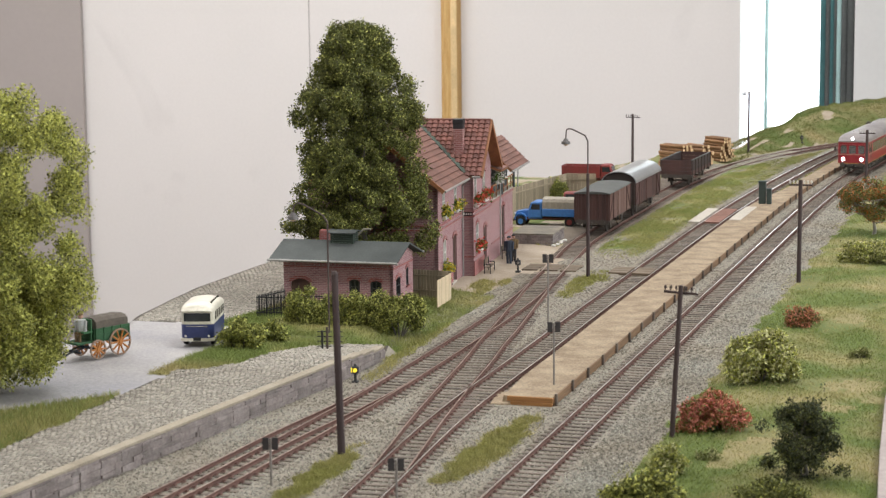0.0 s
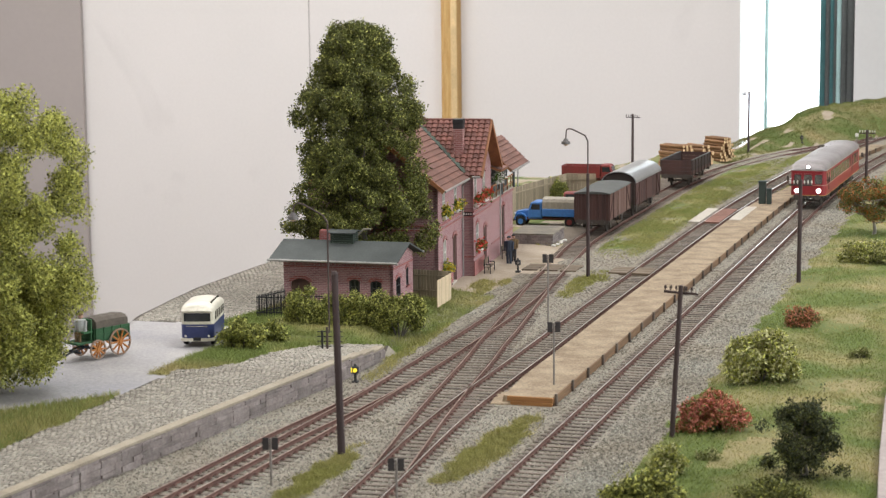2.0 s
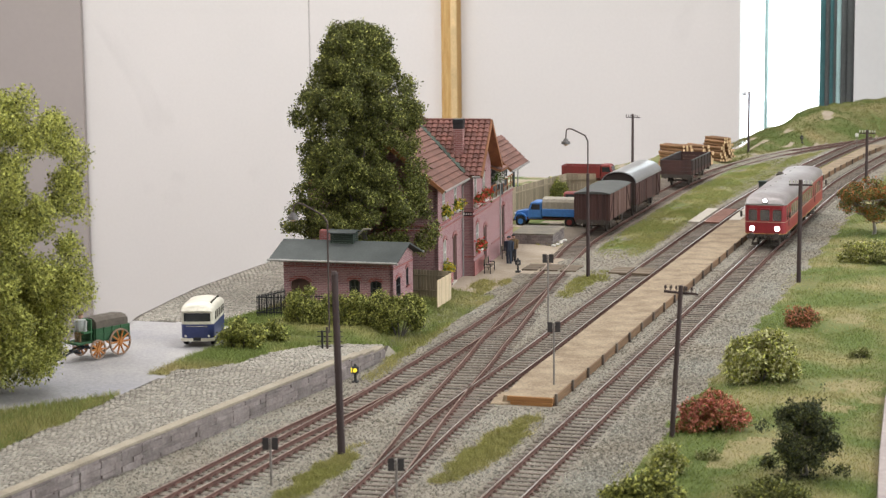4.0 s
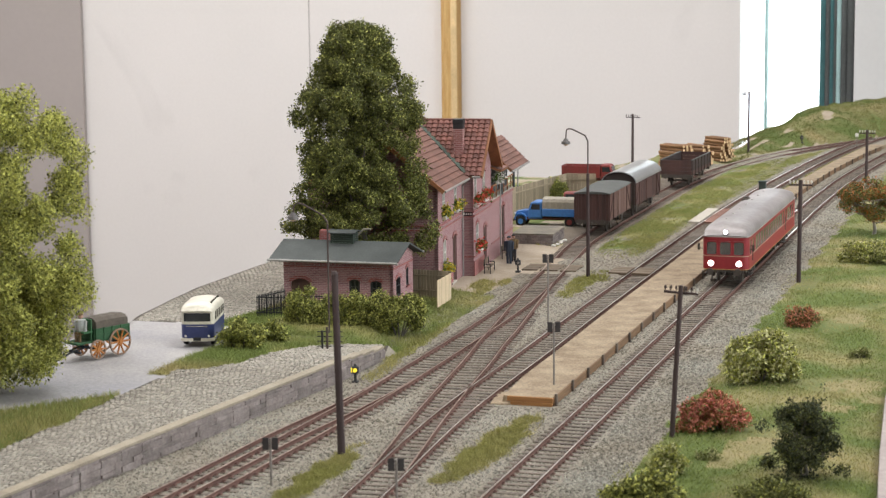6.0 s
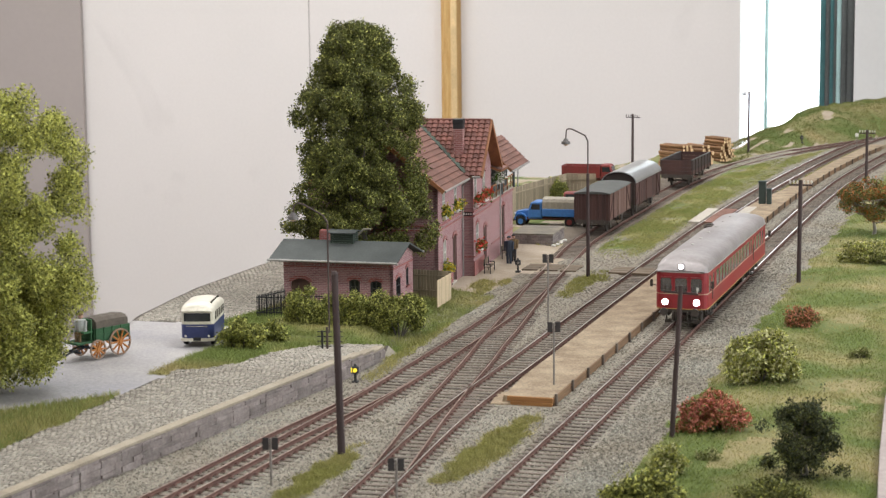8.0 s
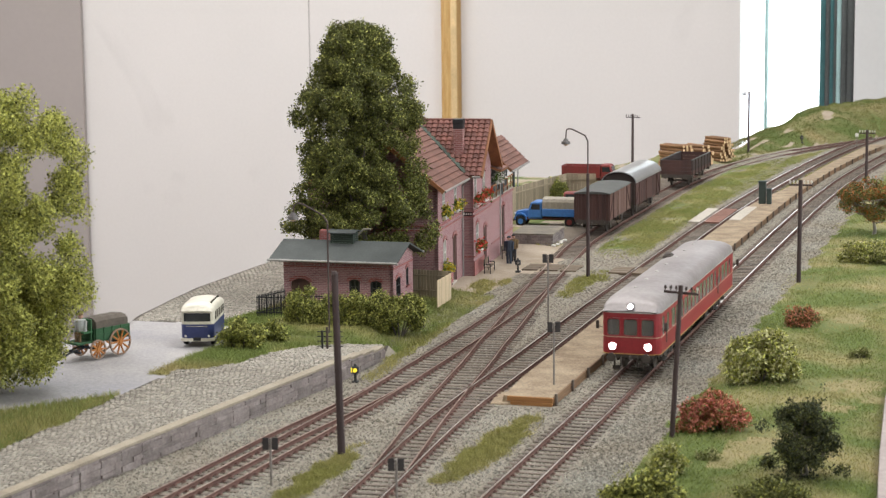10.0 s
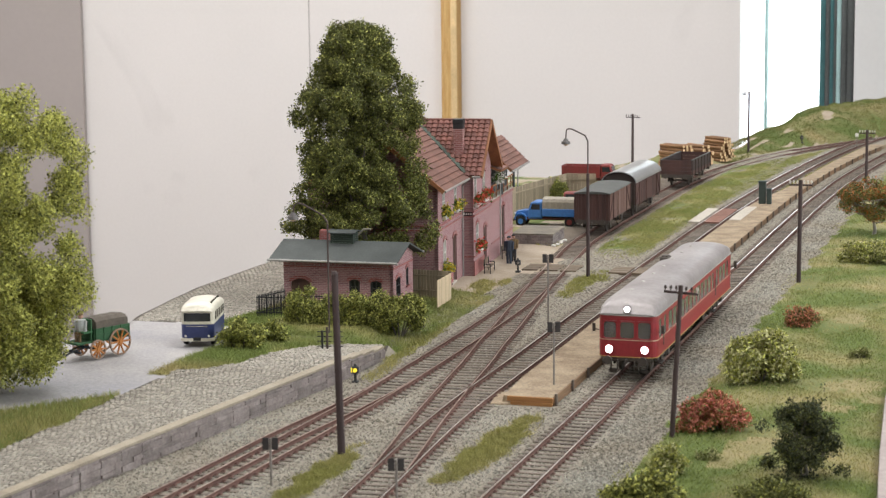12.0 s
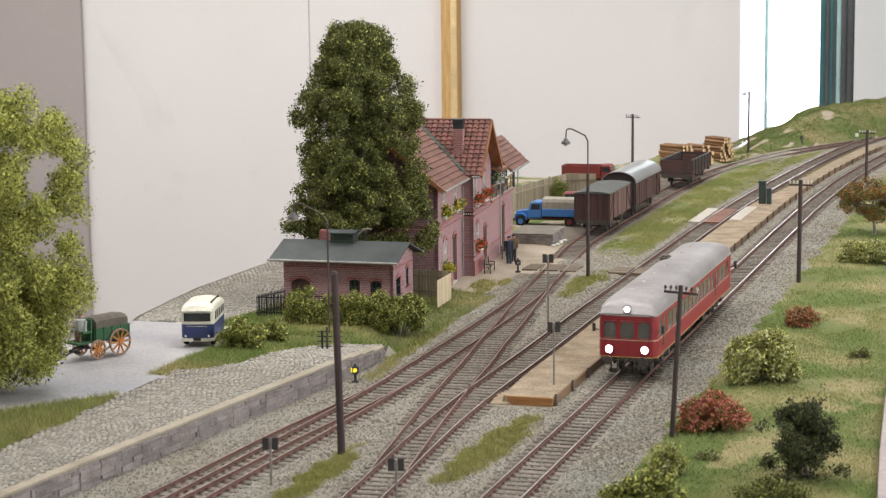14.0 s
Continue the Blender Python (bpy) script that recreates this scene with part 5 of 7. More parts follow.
iron2 = copy_thing(iron, pose(-44.35 * S, 103.9 * S, 0.3 * S, 0, 0, 20))

# ---- loading dock ----
dock = thing("loading_dock", "low rubble loading dock with a sandy top", "dock", -37.4, 141.9, -0.2, 4)
dock.scale = (0.84, 0.72, 0.86)
bm = bm_new()
box(bm, 0, 0, 0.5, 3.5, 6.5, 1.0, bevel=0.04)
part("dock_core", bm, M_MORTAR, dock)
bm = bm_new()
box(bm, 0, 0, 1.06, 3.8, 6.8, 0.12, bevel=0.04)
part("dock_top", bm, mat("dock_gravel", (0.22, 0.19, 0.145), 0.95, color2=(0.13, 0.12, 0.10), scale=0.8, fine=10, bump=0.8, grit=0.5), dock)
for side in range(2):
    for row in range(4):
        n = 6 if side == 0 else 11
        for i in range(n):
            bm = bm_new()
            w = (3.6 if side == 0 else 6.6) / n
            c = -((n - 1) / 2) * w + i * w + (row % 2) * 0.15 - 0.07
            if side == 0:
                box(bm, c, -3.28, 0.13 + row * 0.25, w - 0.04, 0.16, 0.22, bevel=0.03)
            else:
                box(bm, 1.78, c, 0.13 + row * 0.25, 0.16, w - 0.04, 0.22, bevel=0.03)
            part("stone", bm, M_RUBBLE, dock)
for i in range(5):
    bm = bm_new()
    ball(bm, (0, 0, 0.1), 0.17, 1.2, 0.9, 0.6, 2)
    rk = part("stone_block", bm, M_WHITE)
    tagged(rk, "pale loose stone beside the dock", "stone", "loose stones")
    rk.matrix_basis = pose((-35.62 + 0.1 * (i % 3)) * S, (139.6 + i * 0.75) * S, -0.2 * S, 0, 0, i * 50)
# ---- goods wagons ----
M_WAGON = wood_mat("red_brown_wagon_plank", (0.088, 0.040, 0.034), (0.055, 0.028, 0.025), axis=2, vary=0.25)
M_WAGON_W = wood_mat("faded_wagon_plank", (0.095, 0.044, 0.036), (0.185, 0.115, 0.095), axis=2, vary=0.3)
M_WROOF = mat("grey_wagon_roof", (0.085, 0.09, 0.085), 0.8, color2=(0.065, 0.07, 0.065), scale=0.5, fine=7, bump=0.1)
M_WSILVER = mat("bare_metal_roof", (0.40, 0.41, 0.41), 0.34, 0.7, color2=(0.30, 0.31, 0.32), scale=0.3, fine=5, bump=0.03)
M_DARKBODY = wood_mat("sooty_wagon_plank", (0.035, 0.024, 0.022), (0.05, 0.034, 0.03), axis=2, vary=0.2)
M_COAL = mat("dark_wagon_load", (0.035, 0.033, 0.032), 0.9, scale=1, fine=6, bump=0.8)


def siding_pose(y):
    tab = [(p.y, p.x) for p, d in LINE_SIDING]
    xa, xb = lerp_table(tab, y), lerp_table(tab, y + 6)
    return xa, math.degrees(math.atan2(-(xb - xa), 6))


def running_gear(t, l, w):
    bm = bm_new()
    for sx in (-0.95, 0.95):
        box(bm, sx, l / 2, 0.98, 0.14, l, 0.24)
    for y in (0.06, l - 0.06):
        box(bm, 0, y, 0.98, w, 0.14, 0.3)
    part("underframe", bm, M_BLACK, t, "black underframe")
    for y, sg in ((0, -1), (l, 1)):
        for sx in (-0.88, 0.88):
            bm = bm_new()
            tube(bm, (sx, y, 1.0), (sx, y + sg * 0.35, 1.0), 0.09, 0.09, 8)
            tube(bm, (sx, y + sg * 0.35, 1.0), (sx, y + sg * 0.42, 1.0), 0.22, 0.22, 12)
            part("buffer", bm, M_BLACK, t)
        bm = bm_new()
        path_tube(bm, [(0, y, 0.95), (0, y + sg * 0.25, 0.9), (0.02, y + sg * 0.3, 0.5)], 0.05)
        part("coupling", bm, M_BLACK, t)
    for y in (1.9, l - 1.9):
        bm = bm_new()
        for sx in (-1, 1):
            tube(bm, (sx * 0.69, y, 0.46), (sx * 0.82, y, 0.46), 0.46, 0.46, 20)
            box(bm, sx * 1.02, y, 0.62, 0.14, 0.5, 0.6, bevel=0.04)
            box(bm, sx * 1.02, y, 0.9, 0.1, 1.5, 0.1)
        tube(bm, (-0.7, y, 0.46), (0.7, y, 0.46), 0.08, 0.08, 8)
        part("wheelset", bm, M_BLACK, t)
    bm = bm_new()
    for sx in (-1.2, 1.2):
        box(bm, sx, l / 2, 0.55, 0.3, 1.6, 0.05)
        for dy in (-0.6, 0.6):
            box(bm, sx, l / 2 + dy, 0.75, 0.05, 0.05, 0.42)
    part("footboard", bm, M_PLANK, t, "pale wooden footboard")


def plank_body(t, l, w, z0, z1, material, end_material):
    for sx in (-1, 1):
        n = 22
        bm = bm_new()
        box(bm, sx * (w / 2 - 0.05), l / 2, (z0 + z1) / 2, 0.05, l - 0.1, z1 - z0)
        side = part("side_wall", bm, material, t, "vertical planked side")
        for i in range(n):
            bm = bm_new()
            box(bm, sx * w / 2, (i + 0.5) * l / n, (z0 + z1) / 2, 0.07, l / n - 0.02, z1 - z0 + random.uniform(-0.03, 0.0))
            part("plank", bm, material, side)
        for y in (0.05, 1.6, l - 1.6, l - 0.05):
            bm = bm_new()
            box(bm, sx * (w / 2 + 0.05), y, (z0 + z1) / 2, 0.06, 0.12, z1 - z0 + 0.04)
            part("side_stanchion", bm, M_WAGON, t)
        for y0, y1 in ((0.1, 1.55), (l - 0.1, l - 1.55)):
            bm = bm_new()
            tube(bm, (sx * (w / 2 + 0.05), y0, z0 + 0.1), (sx * (w / 2 + 0.05), y1, z1 - 0.1), 0.045, 0.045, 6)
            part("diagonal_brace", bm, M_WAGON, t)
        bm = bm_new()
        box(bm, sx * (w / 2 + 0.06), l / 2, (z0 + z1) / 2 - 0.03, 0.06, 1.8, z1 - z0 - 0.12, bevel=0.015)
        for z in (z0 + 0.3, (z0 + z1) / 2, z1 - 0.35):
            box(bm, sx * (w / 2 + 0.1), l / 2, z, 0.03, 1.8, 0.07)
        part("sliding_door", bm, material, t, "planked sliding door")
    for y in (0.03, l - 0.03):
        n = 10
        bm = bm_new()
        box(bm, 0, y + (0.05 if y < 1 else -0.05), (z0 + z1) / 2, w - 0.1, 0.05, z1 - z0)
        end = part("end_wall", bm, end_material, t, "planked end")
        for i in range(n):
            bm = bm_new()
            box(bm, -w / 2 + (i + 0.5) * w / n, y, (z0 + z1) / 2, w / n - 0.015, 0.07, z1 - z0)
            part("plank", bm, end_material, end)
        bm = bm_new()
        for x in (-w / 2 + 0.06, -w / 6, w / 6, w / 2 - 0.06):
            box(bm, x, y + (-0.06 if y < 1 else 0.06), (z0 + z1) / 2, 0.1, 0.06, z1 - z0)
        part("end_stanchion", bm, end_material, t)


def arch_outline(w, h, n=12):
    return [(w / 2 * math.cos(math.pi * i / n), h * math.sin(math.pi * i / n)) for i in range(n + 1)]


def wagon_thing(name, label, y, l):
    x, a = siding_pose(y)
    return thing(name, label, "goods wagon", x, y, 0, a, group="goods wagons on the siding")


W1 = wagon_thing("covered_wagon", "brown planked covered goods wagon with a flat grey roof", 145.5, 8.2)
running_gear(W1, 8.2, 2.6)
plank_body(W1, 8.2, 2.65, 1.1, 3.15, M_WAGON_W, M_WAGON)
bm = bm_new()
up = Matrix(((1, 0, 0, 0), (0, 0, -1, 0), (0, 1, 0, 0), (0, 0, 0, 1)))
extrude(bm, arch_outline(2.9, 0.2), Matrix.Translation((0, 8.3, 3.14)) @ up, 8.45)
part("roof", bm, M_WROOF, W1, "grey low-arched roof")
W2 = wagon_thing("covered_wagon", "dark brown covered wagon with a shiny arched metal roof", 155.6, 10.2)
running_gear(W2, 10.2, 2.6)
plank_body(W2, 10.2, 2.7, 1.1, 2.95, M_WAGON, M_DARKBODY)
bm = bm_new()
extrude(bm, arch_outline(2.7, 0.86), Matrix.Translation((0, 0.06, 2.93)) @ up, 0.06)
part("arched_end", bm, M_DARKBODY, W2)
bm = bm_new()
extrude(bm, arch_outline(2.7, 0.86), Matrix.Translation((0, 10.2, 2.93)) @ up, 0.06)
part("arched_end", bm, M_DARKBODY, W2)
bm = bm_new()
n = 18
outer = [(1.48 * math.cos(math.pi * i / n), 0.92 * math.sin(math.pi * i / n)) for i in range(n + 1)]
inner = [(1.42 * math.cos(math.pi * i / n), 0.86 * math.sin(math.pi * i / n)) for i in range(n, -1, -1)]
extrude(bm, outer + inner, Matrix.Translation((0, 10.35, 2.93)) @ up, 10.5)
part("roof", bm, M_WSILVER, W2, "shiny arched metal roof")
W3 = wagon_thing("open_wagon", "brown open goods wagon with a grey interior", 180.4, 9.0)
W3.matrix_basis = pose(-33.95 * S, 179.2 * S, 0, 0, 0, -1.0) @ Matrix.Diagonal((1.08, 1.0, 1.06, 1))
running_gear(W3, 9.0, 2.6)
for sx in (-1, 1):
    for k in range(4):
        bm = bm_new()
        box(bm, sx * 1.32, 4.5, 1.27 + k * 0.32, 0.08, 9.0, 0.305)
        part("side_plank", bm, M_DARKBODY if k else M_WAGON, W3)
    bm = bm_new()
    for y in np.linspace(0.1, 8.9, 7):
        box(bm, sx * 1.39, y, 1.74, 0.07, 0.12, 1.3)
    part("side_stanchion", bm, M_DARKBODY, W3)
    bm = bm_new()
    box(bm, sx * 1.34, 4.5, 2.4, 0.14, 9.1, 0.06)
    part("top_rail", bm, M_WROOF, W3, "worn grey top rail")
for y in (0.04, 8.96):
    for k in range(4):
        bm = bm_new()
        box(bm, 0, y, 1.27 + k * 0.32, 2.6, 0.08, 0.305)
        part("end_plank", bm, M_WAGON, W3)
bm = bm_new()
box(bm, 0, 4.5, 1.12, 2.6, 8.9, 0.08)
part("wagon_floor", bm, M_COAL, W3)

# ---- log piles ----
M_BARK = wood_mat("pine_bark", (0.30, 0.16, 0.07), (0.16, 0.085, 0.04), axis=0, vary=0.25)
M_CUT = mat("cut_log_end", (0.60, 0.43, 0.24), 0.85, color2=(0.46, 0.32, 0.17), scale=3, fine=12, bump=0.2, vary=0.15)


def log_pile(x, y, rz, cols, rows, length, r=0.2):
    t = thing("log_pile", "stack of barked pine logs with pale cut ends", "log pile", x, y, -0.15, rz, group="log piles")
    for j in range(rows):
        for i in range(cols - j // 2):
            bm = bm_new()
            cy = i * r * 1.95 + (j % 2) * r + (j // 2) * r * 0.9
            cz = r + j * r * 1.72
            o = random.uniform(-0.25, 0.25)
            q = r * random.uniform(0.82, 1.08)
            g = bmesh.ops.create_cone(bm, cap_ends=True, segments=9, radius1=q, radius2=q * 0.92, depth=length,
                                      matrix=Matrix.Translation((o, cy, cz)) @ Matrix.Rotation(radians(90 + random.uniform(-1.5, 1.5)), 4, "Y"))
            for f in bm.faces:
                f.material_index = 1 if len(f.verts) > 4 else 0
            part("log", bm, [M_BARK, M_CUT], t)


log_pile(-38.1, 197.6, -34, 6, 7, 3.3)
log_pile(-36.7, 201.8, -34, 5, 6, 2.9)
log_pile(-35.3, 206.0, -34, 6, 8, 2.8, 0.185)

# ---- road vehicles ----
M_BLUE = mat("bright_blue_paint", (0.06, 0.215, 0.58), 0.35, scale=0.5, fine=5, bump=0.02)
M_CHASSIS = mat("maroon_chassis", (0.10, 0.02, 0.018), 0.6)
M_TARP = mat("faded_canvas", (0.34, 0.31, 0.25), 0.95, color2=(0.27, 0.245, 0.20), scale=1.0, fine=8, bump=0.4)
M_TYRE = mat("dull_rubber", (0.02, 0.02, 0.02), 0.9)
M_LORRY_RED = mat("lorry_red", (0.20, 0.024, 0.02), 0.5, color2=(0.15, 0.022, 0.02), scale=0.6, fine=6, bump=0.05)


def road_wheel(parent, x, y, r, w, rim):
    bm = bm_new()
    tube(bm, (x, y - w / 2, r), (x, y + w / 2, r), r, r, 18)
    wh = part("wheel", bm, M_TYRE, parent)
    bm = bm_new()
    tube(bm, (x, y - w / 2 - 0.02, r), (x, y + w / 2 + 0.02, r), r * 0.55, r * 0.55, 12)
    part("rim", bm, rim, wh)


def bonnet(bm, pts, y0, y1, inset=0.12):
    """Rounded block: an outline in x and z drawn from y0 to y1, its cheeks pulled in."""
    n = len(pts)
    cx, cz = sum(p[0] for p in pts) / n, sum(p[1] for p in pts) / n
    rings = []
    for y, k in ((y0, 0.86), (y0 + inset, 1.0), (y1 - inset, 1.0), (y1, 0.86)):
        rings.append([bm.verts.new((cx + (x - cx) * k, y, cz + (z - cz) * k)) for x, z in pts])
    for a, b in zip(rings, rings[1:]):
        for i in range(n):
            j = (i + 1) % n
            bm.faces.new((a[i], a[j], b[j], b[i]))
    bm.faces.new(rings[0][::-1])
    bm.faces.new(rings[-1])
    bmesh.ops.recalc_face_normals(bm, faces=bm.faces)
    return bm


def lorry(name, label, x, y, z, rz, paint, canvas, k=1.0, boards=0.5):
    t = thing(name, label, "lorry", x, y, z, rz)
    t.scale = (k, k, k)
    bm = bm_new()
    box(bm, 2.9, 0, 0.62, 5.4, 1.3, 0.2, bevel=0.04)
    box(bm, 0.06, 0, 0.5, 0.12, 1.7, 0.16, bevel=0.03)
    part("chassis", bm, M_CHASSIS, t, "maroon chassis")
    bm = bm_new()
    bonnet(bm, [(0.12, 0.62), (0.1, 0.98), (0.22, 1.16), (0.7, 1.26), (1.35, 1.32), (1.4, 0.62)], -0.55, 0.55, 0.15)
    part("bonnet", bm, paint, t)
    for sy in (-0.68, 0.68):
        bm = bm_new()
        arc = [(0.62 + 0.52 * math.cos(a), 0.55 + 0.52 * math.sin(a)) for a in np.linspace(0.0, math.pi, 9)]
        inn = [(0.62 + 0.43 * math.cos(a), 0.55 + 0.43 * math.sin(a)) for a in np.linspace(math.pi, 0.0, 9)]
        extrude(bm, arc + inn, Matrix(((1, 0, 0, 0), (0, 0, -1, sy + 0.2), (0, 1, 0, 0), (0, 0, 0, 1))), 0.4)
        part("mudguard", bm, paint, t)
        bm = bm_new()
        ball(bm, (0.12, sy * 0.75, 1.0), 0.11, 0.7, 1, 1, 2)
        part("headlight", bm, M_WHITE, t)
    bm = bm_new()
    bonnet(bm, [(1.25, 0.62), (1.25, 1.34), (1.45, 1.9), (1.6, 2.0), (2.25, 2.0), (2.35, 1.9), (2.35, 0.62)], -0.82, 0.82, 0.1)
    cab = part("cab", bm, paint, t)
    for sy in (-0.81, 0.81):
        bm = bm_new()
        extrude(bm, [(1.45, 1.36), (1.56, 1.8), (2.2, 1.8), (2.2, 1.36)], Matrix(((1, 0, 0, 0), (0, 0, -1, sy + 0.015), (0, 1, 0, 0), (0, 0, 0, 1))), 0.03)
        part("side_window", bm, M_DARKGLASS, cab)
    bm = bm_new()
    box(bm, 1.33, 0, 1.63, 0.03, 1.3, 0.42, ry=19)
    part("windscreen", bm, M_DARKGLASS, cab)
    bm = bm_new()
    box(bm, 4.15, 0, 0.9, 3.5, 1.9, 0.12, bevel=0.02)
    for sy in (-0.93, 0.93):
        box(bm, 4.15, sy, 0.95 + boards / 2, 3.5, 0.06, boards, bevel=0.02)
    for sx in (2.42, 5.88):
        box(bm, sx, 0, 0.95 + boards / 2, 0.06, 1.86, boards)
    part("load_bed", bm, paint, t)
    if canvas:
        bm = bm_new()
        o = [(-0.93, 0.0), (-0.93, 0.55), (-0.8, 0.78), (-0.4, 0.86), (0.4, 0.86), (0.8, 0.78), (0.93, 0.55), (0.93, 0.0)]
        last = None
        for i in range(15):
            x = 2.42 + i * 0.247
            s = 1.0 - 0.03 * (i % 2)
            ring = [bm.verts.new((x, a * s, 1.45 + b * s)) for a, b in o]
            if last:
                for q in range(len(o) - 1):
                    bm.faces.new((last[q], last[q + 1], ring[q + 1], ring[q]))
            else:
                bm.faces.new(ring)
            last = ring
        bm.faces.new(last[::-1])
        part("canvas_cover", bm, M_TARP, t, "faded grey-brown canvas cover")
    for x in (0.62, 4.6):
        for sy in (-0.72, 0.72):
            road_wheel(t, x, sy, 0.4, 0.22, M_LORRY_RED if x > 1 else paint)
    return t


lorry("lorry", "bright blue bonneted lorry with a canvas cover", -41.6, 150.6, -0.1, 2, M_BLUE, True)
lorry("lorry", "dark red bonneted lorry parked behind a fence", -37.1, 172.5, 0.74, 182, M_LORRY_RED, False, 1.0, 0.95)
red = lorry("lorry", "red bonneted lorry half hidden behind the wagon", -38.2, 155.5, -0.1, 96, M_LORRY_RED, False)

M_BUSW = mat("ivory_bus_paint", (0.74, 0.70, 0.58), 0.35, scale=0.4, fine=4, bump=0.02)
M_BUSB = mat("navy_bus_paint", (0.035, 0.05, 0.16), 0.35, scale=0.4, fine=4, bump=0.02)
M_CHROME = mat("chrome_trim", (0.75, 0.75, 0.75), 0.15, 1.0, scale=0.5, fine=5, bump=0.01)
bus = thing("coach", "small rounded coach, ivory above and navy blue below", "bus", -43.05, 92.75, 0.71, 14)
bo = rounded(1.75, 3.6, 0.32)
bm = bm_new()
strip(bm, bo, 0.28, 1.18, 0.08, True)
part("lower_body", bm, M_BUSB, bus, "navy blue lower body")
bm = bm_new()
strip(bm, bo, 1.18, 1.32, 0.08, True)
strip(bm, bo, 1.78, 1.86, 0.08, True)
seqb = [(0.0, 3.6)] + bo[[i for i, p in enumerate(bo) if p[1] > 3.59][0] + 1:] + bo[:[i for i, p in enumerate(bo) if p[1] > 3.59][0] + 1] + [(0.0, 3.6)]
totb = sum((Vector(b) - Vector(a)).length for a, b in zip(seqb, seqb[1:]))


def along_b(x, y):
    best, s, at = 1e9, 0.0, 0.0
    for a, b in zip(seqb, seqb[1:]):
        a, b = Vector(a), Vector(b)
        d = (b - a).length
        if d > 1e-6:
            t = min(1, max(0, (Vector((x, y)) - a).dot(b - a) / d / d))
            q = a + (b - a) * t
            if (q - Vector((x, y))).length < best:
                best, at = (q - Vector((x, y))).length, s + t * d
        s += d
    return at


bops = [(along_b(0, 0) - 0.74, along_b(0, 0) + 0.74)]
for y in (0.8, 1.4, 2.0, 2.6, 3.15):
    for sx in (-0.875, 0.875):
        bops.append((along_b(sx, y) - 0.24, along_b(sx, y) + 0.24))
bops.sort()
s = 0.0
for a, b in bops + [(totb, totb)]:
    strip(bm, cut(seqb, s, a), 1.32, 1.78, 0.08)
    s = b
ub = part("upper_body", bm, M_BUSW, bus, "ivory upper body")
for a, b in bops:
    bm = bm_new()
    strip(bm, offset_pts(cut(seqb, a, b), 0.045, False), 1.32, 1.78, 0.02)
    part("window", bm, M_DARKGLASS, ub)
bm = bm_new()
dome_roof(bm, 1.78, 3.64, 1.84, 0.46, 1.1, y0=-0.02)
rb = part("roof", bm, M_BUSW, bus, "rounded ivory roof", smooth=True)
for i in range(4):
    bm = bm_new()
    box(bm, 0.71, 0.95 + i * 0.58, 2.15, 0.3, 0.46, 0.03, ry=48)
    part("roof_light", bm, M_DARKGLASS, rb, "curved roof light")
bm = bm_new()
strip(bm, offset_pts(cut(seqb, along_b(0, 0) - 0.95, along_b(0, 0) + 0.95), -0.06, False), 0.28, 0.44, 0.09)
part("bumper", bm, M_BUSW, bus, "pale wrap-round bumper")
bm = bm_new()
box(bm, 0, -0.05, 0.4, 0.42, 0.06, 0.18, bevel=0.02)
part("plate_holder", bm, M_IRON, bus)
for sx in (-0.62, 0.62):
    bm = bm_new()
    ball(bm, (sx, 0.01, 0.55), 0.07, 1, 0.5, 1, 2)
    part("tail_lamp", bm, M_WHITE, bus)
bm = bm_new()
box(bm, 0, -0.01, 1.08, 1.1, 0.03, 0.035)
part("trim_strip", bm, M_CHROME, bus)
for y in (0.8, 2.8):
    for sx in (-0.72, 0.72):
        bm = bm_new()
        tube(bm, (sx - 0.1, y, 0.3), (sx + 0.1, y, 0.3), 0.33, 0.33, 16)
        part("wheel", bm, M_TYRE, bus)
bm = bm_new()
box(bm, 0, 1.8, 0.4, 1.5, 3.2, 0.12)
box(bm, 0, 1.8, 0.85, 1.4, 3.0, 0.6)
part("floor_plate", bm, M_SEAT, bus)

# ---- horse-drawn cart ----
M_CARTG = wood_mat("green_cart_paint", (0.035, 0.12, 0.045), (0.025, 0.085, 0.035), axis=0)
M_OCHRE = mat("ochre_wheel_paint", (0.46, 0.18, 0.03), 0.6, color2=(0.36, 0.13, 0.025), scale=1, fine=8)
M_CARTTARP = mat("brown_grey_canvas", (0.125, 0.105, 0.085), 0.95, color2=(0.095, 0.08, 0.065), scale=1.2, fine=8, bump=0.4)
M_TIRE_IRON = mat("pale_cart_tyre", (0.30, 0.20, 0.14), 0.8, scale=1, fine=8)
cart = thing("cart", "green wooden cart with ochre spoked wheels and a canvas load", "cart", -46.93, 88.1, 0.83, 66)
cart.scale = (1.08, 1.08, 1.08)
bm = bm_new()
box(bm, 0.45, 0, 0.82, 3.1, 1.0, 0.1, bevel=0.02)
for sy in (-0.52, 0.52):
    box(bm, 0.98, sy, 1.14, 2.04, 0.06, 0.56, bevel=0.02)
    for z in (0.98, 1.14, 1.3):
        box(bm, 0.98, sy * 1.05, z, 2.04, 0.03, 0.05)
    for x in (0.0, 0.48, 0.98, 1.48, 1.96):
        box(bm, x, sy * 1.08, 1.14, 0.07, 0.05, 0.6)
box(bm, 2.0, 0, 1.14, 0.06, 1.0, 0.56)
box(bm, -0.06, 0, 1.14, 0.06, 1.0, 0.56)
part("box_body", bm, M_CARTG, cart, "green planked cart box")
bm = bm_new()
o = [(-0.5, 0.0), (-0.5, 0.42), (-0.3, 0.58), (0.0, 0.62), (0.3, 0.58), (0.5, 0.42), (0.5, 0.0)]
last = None
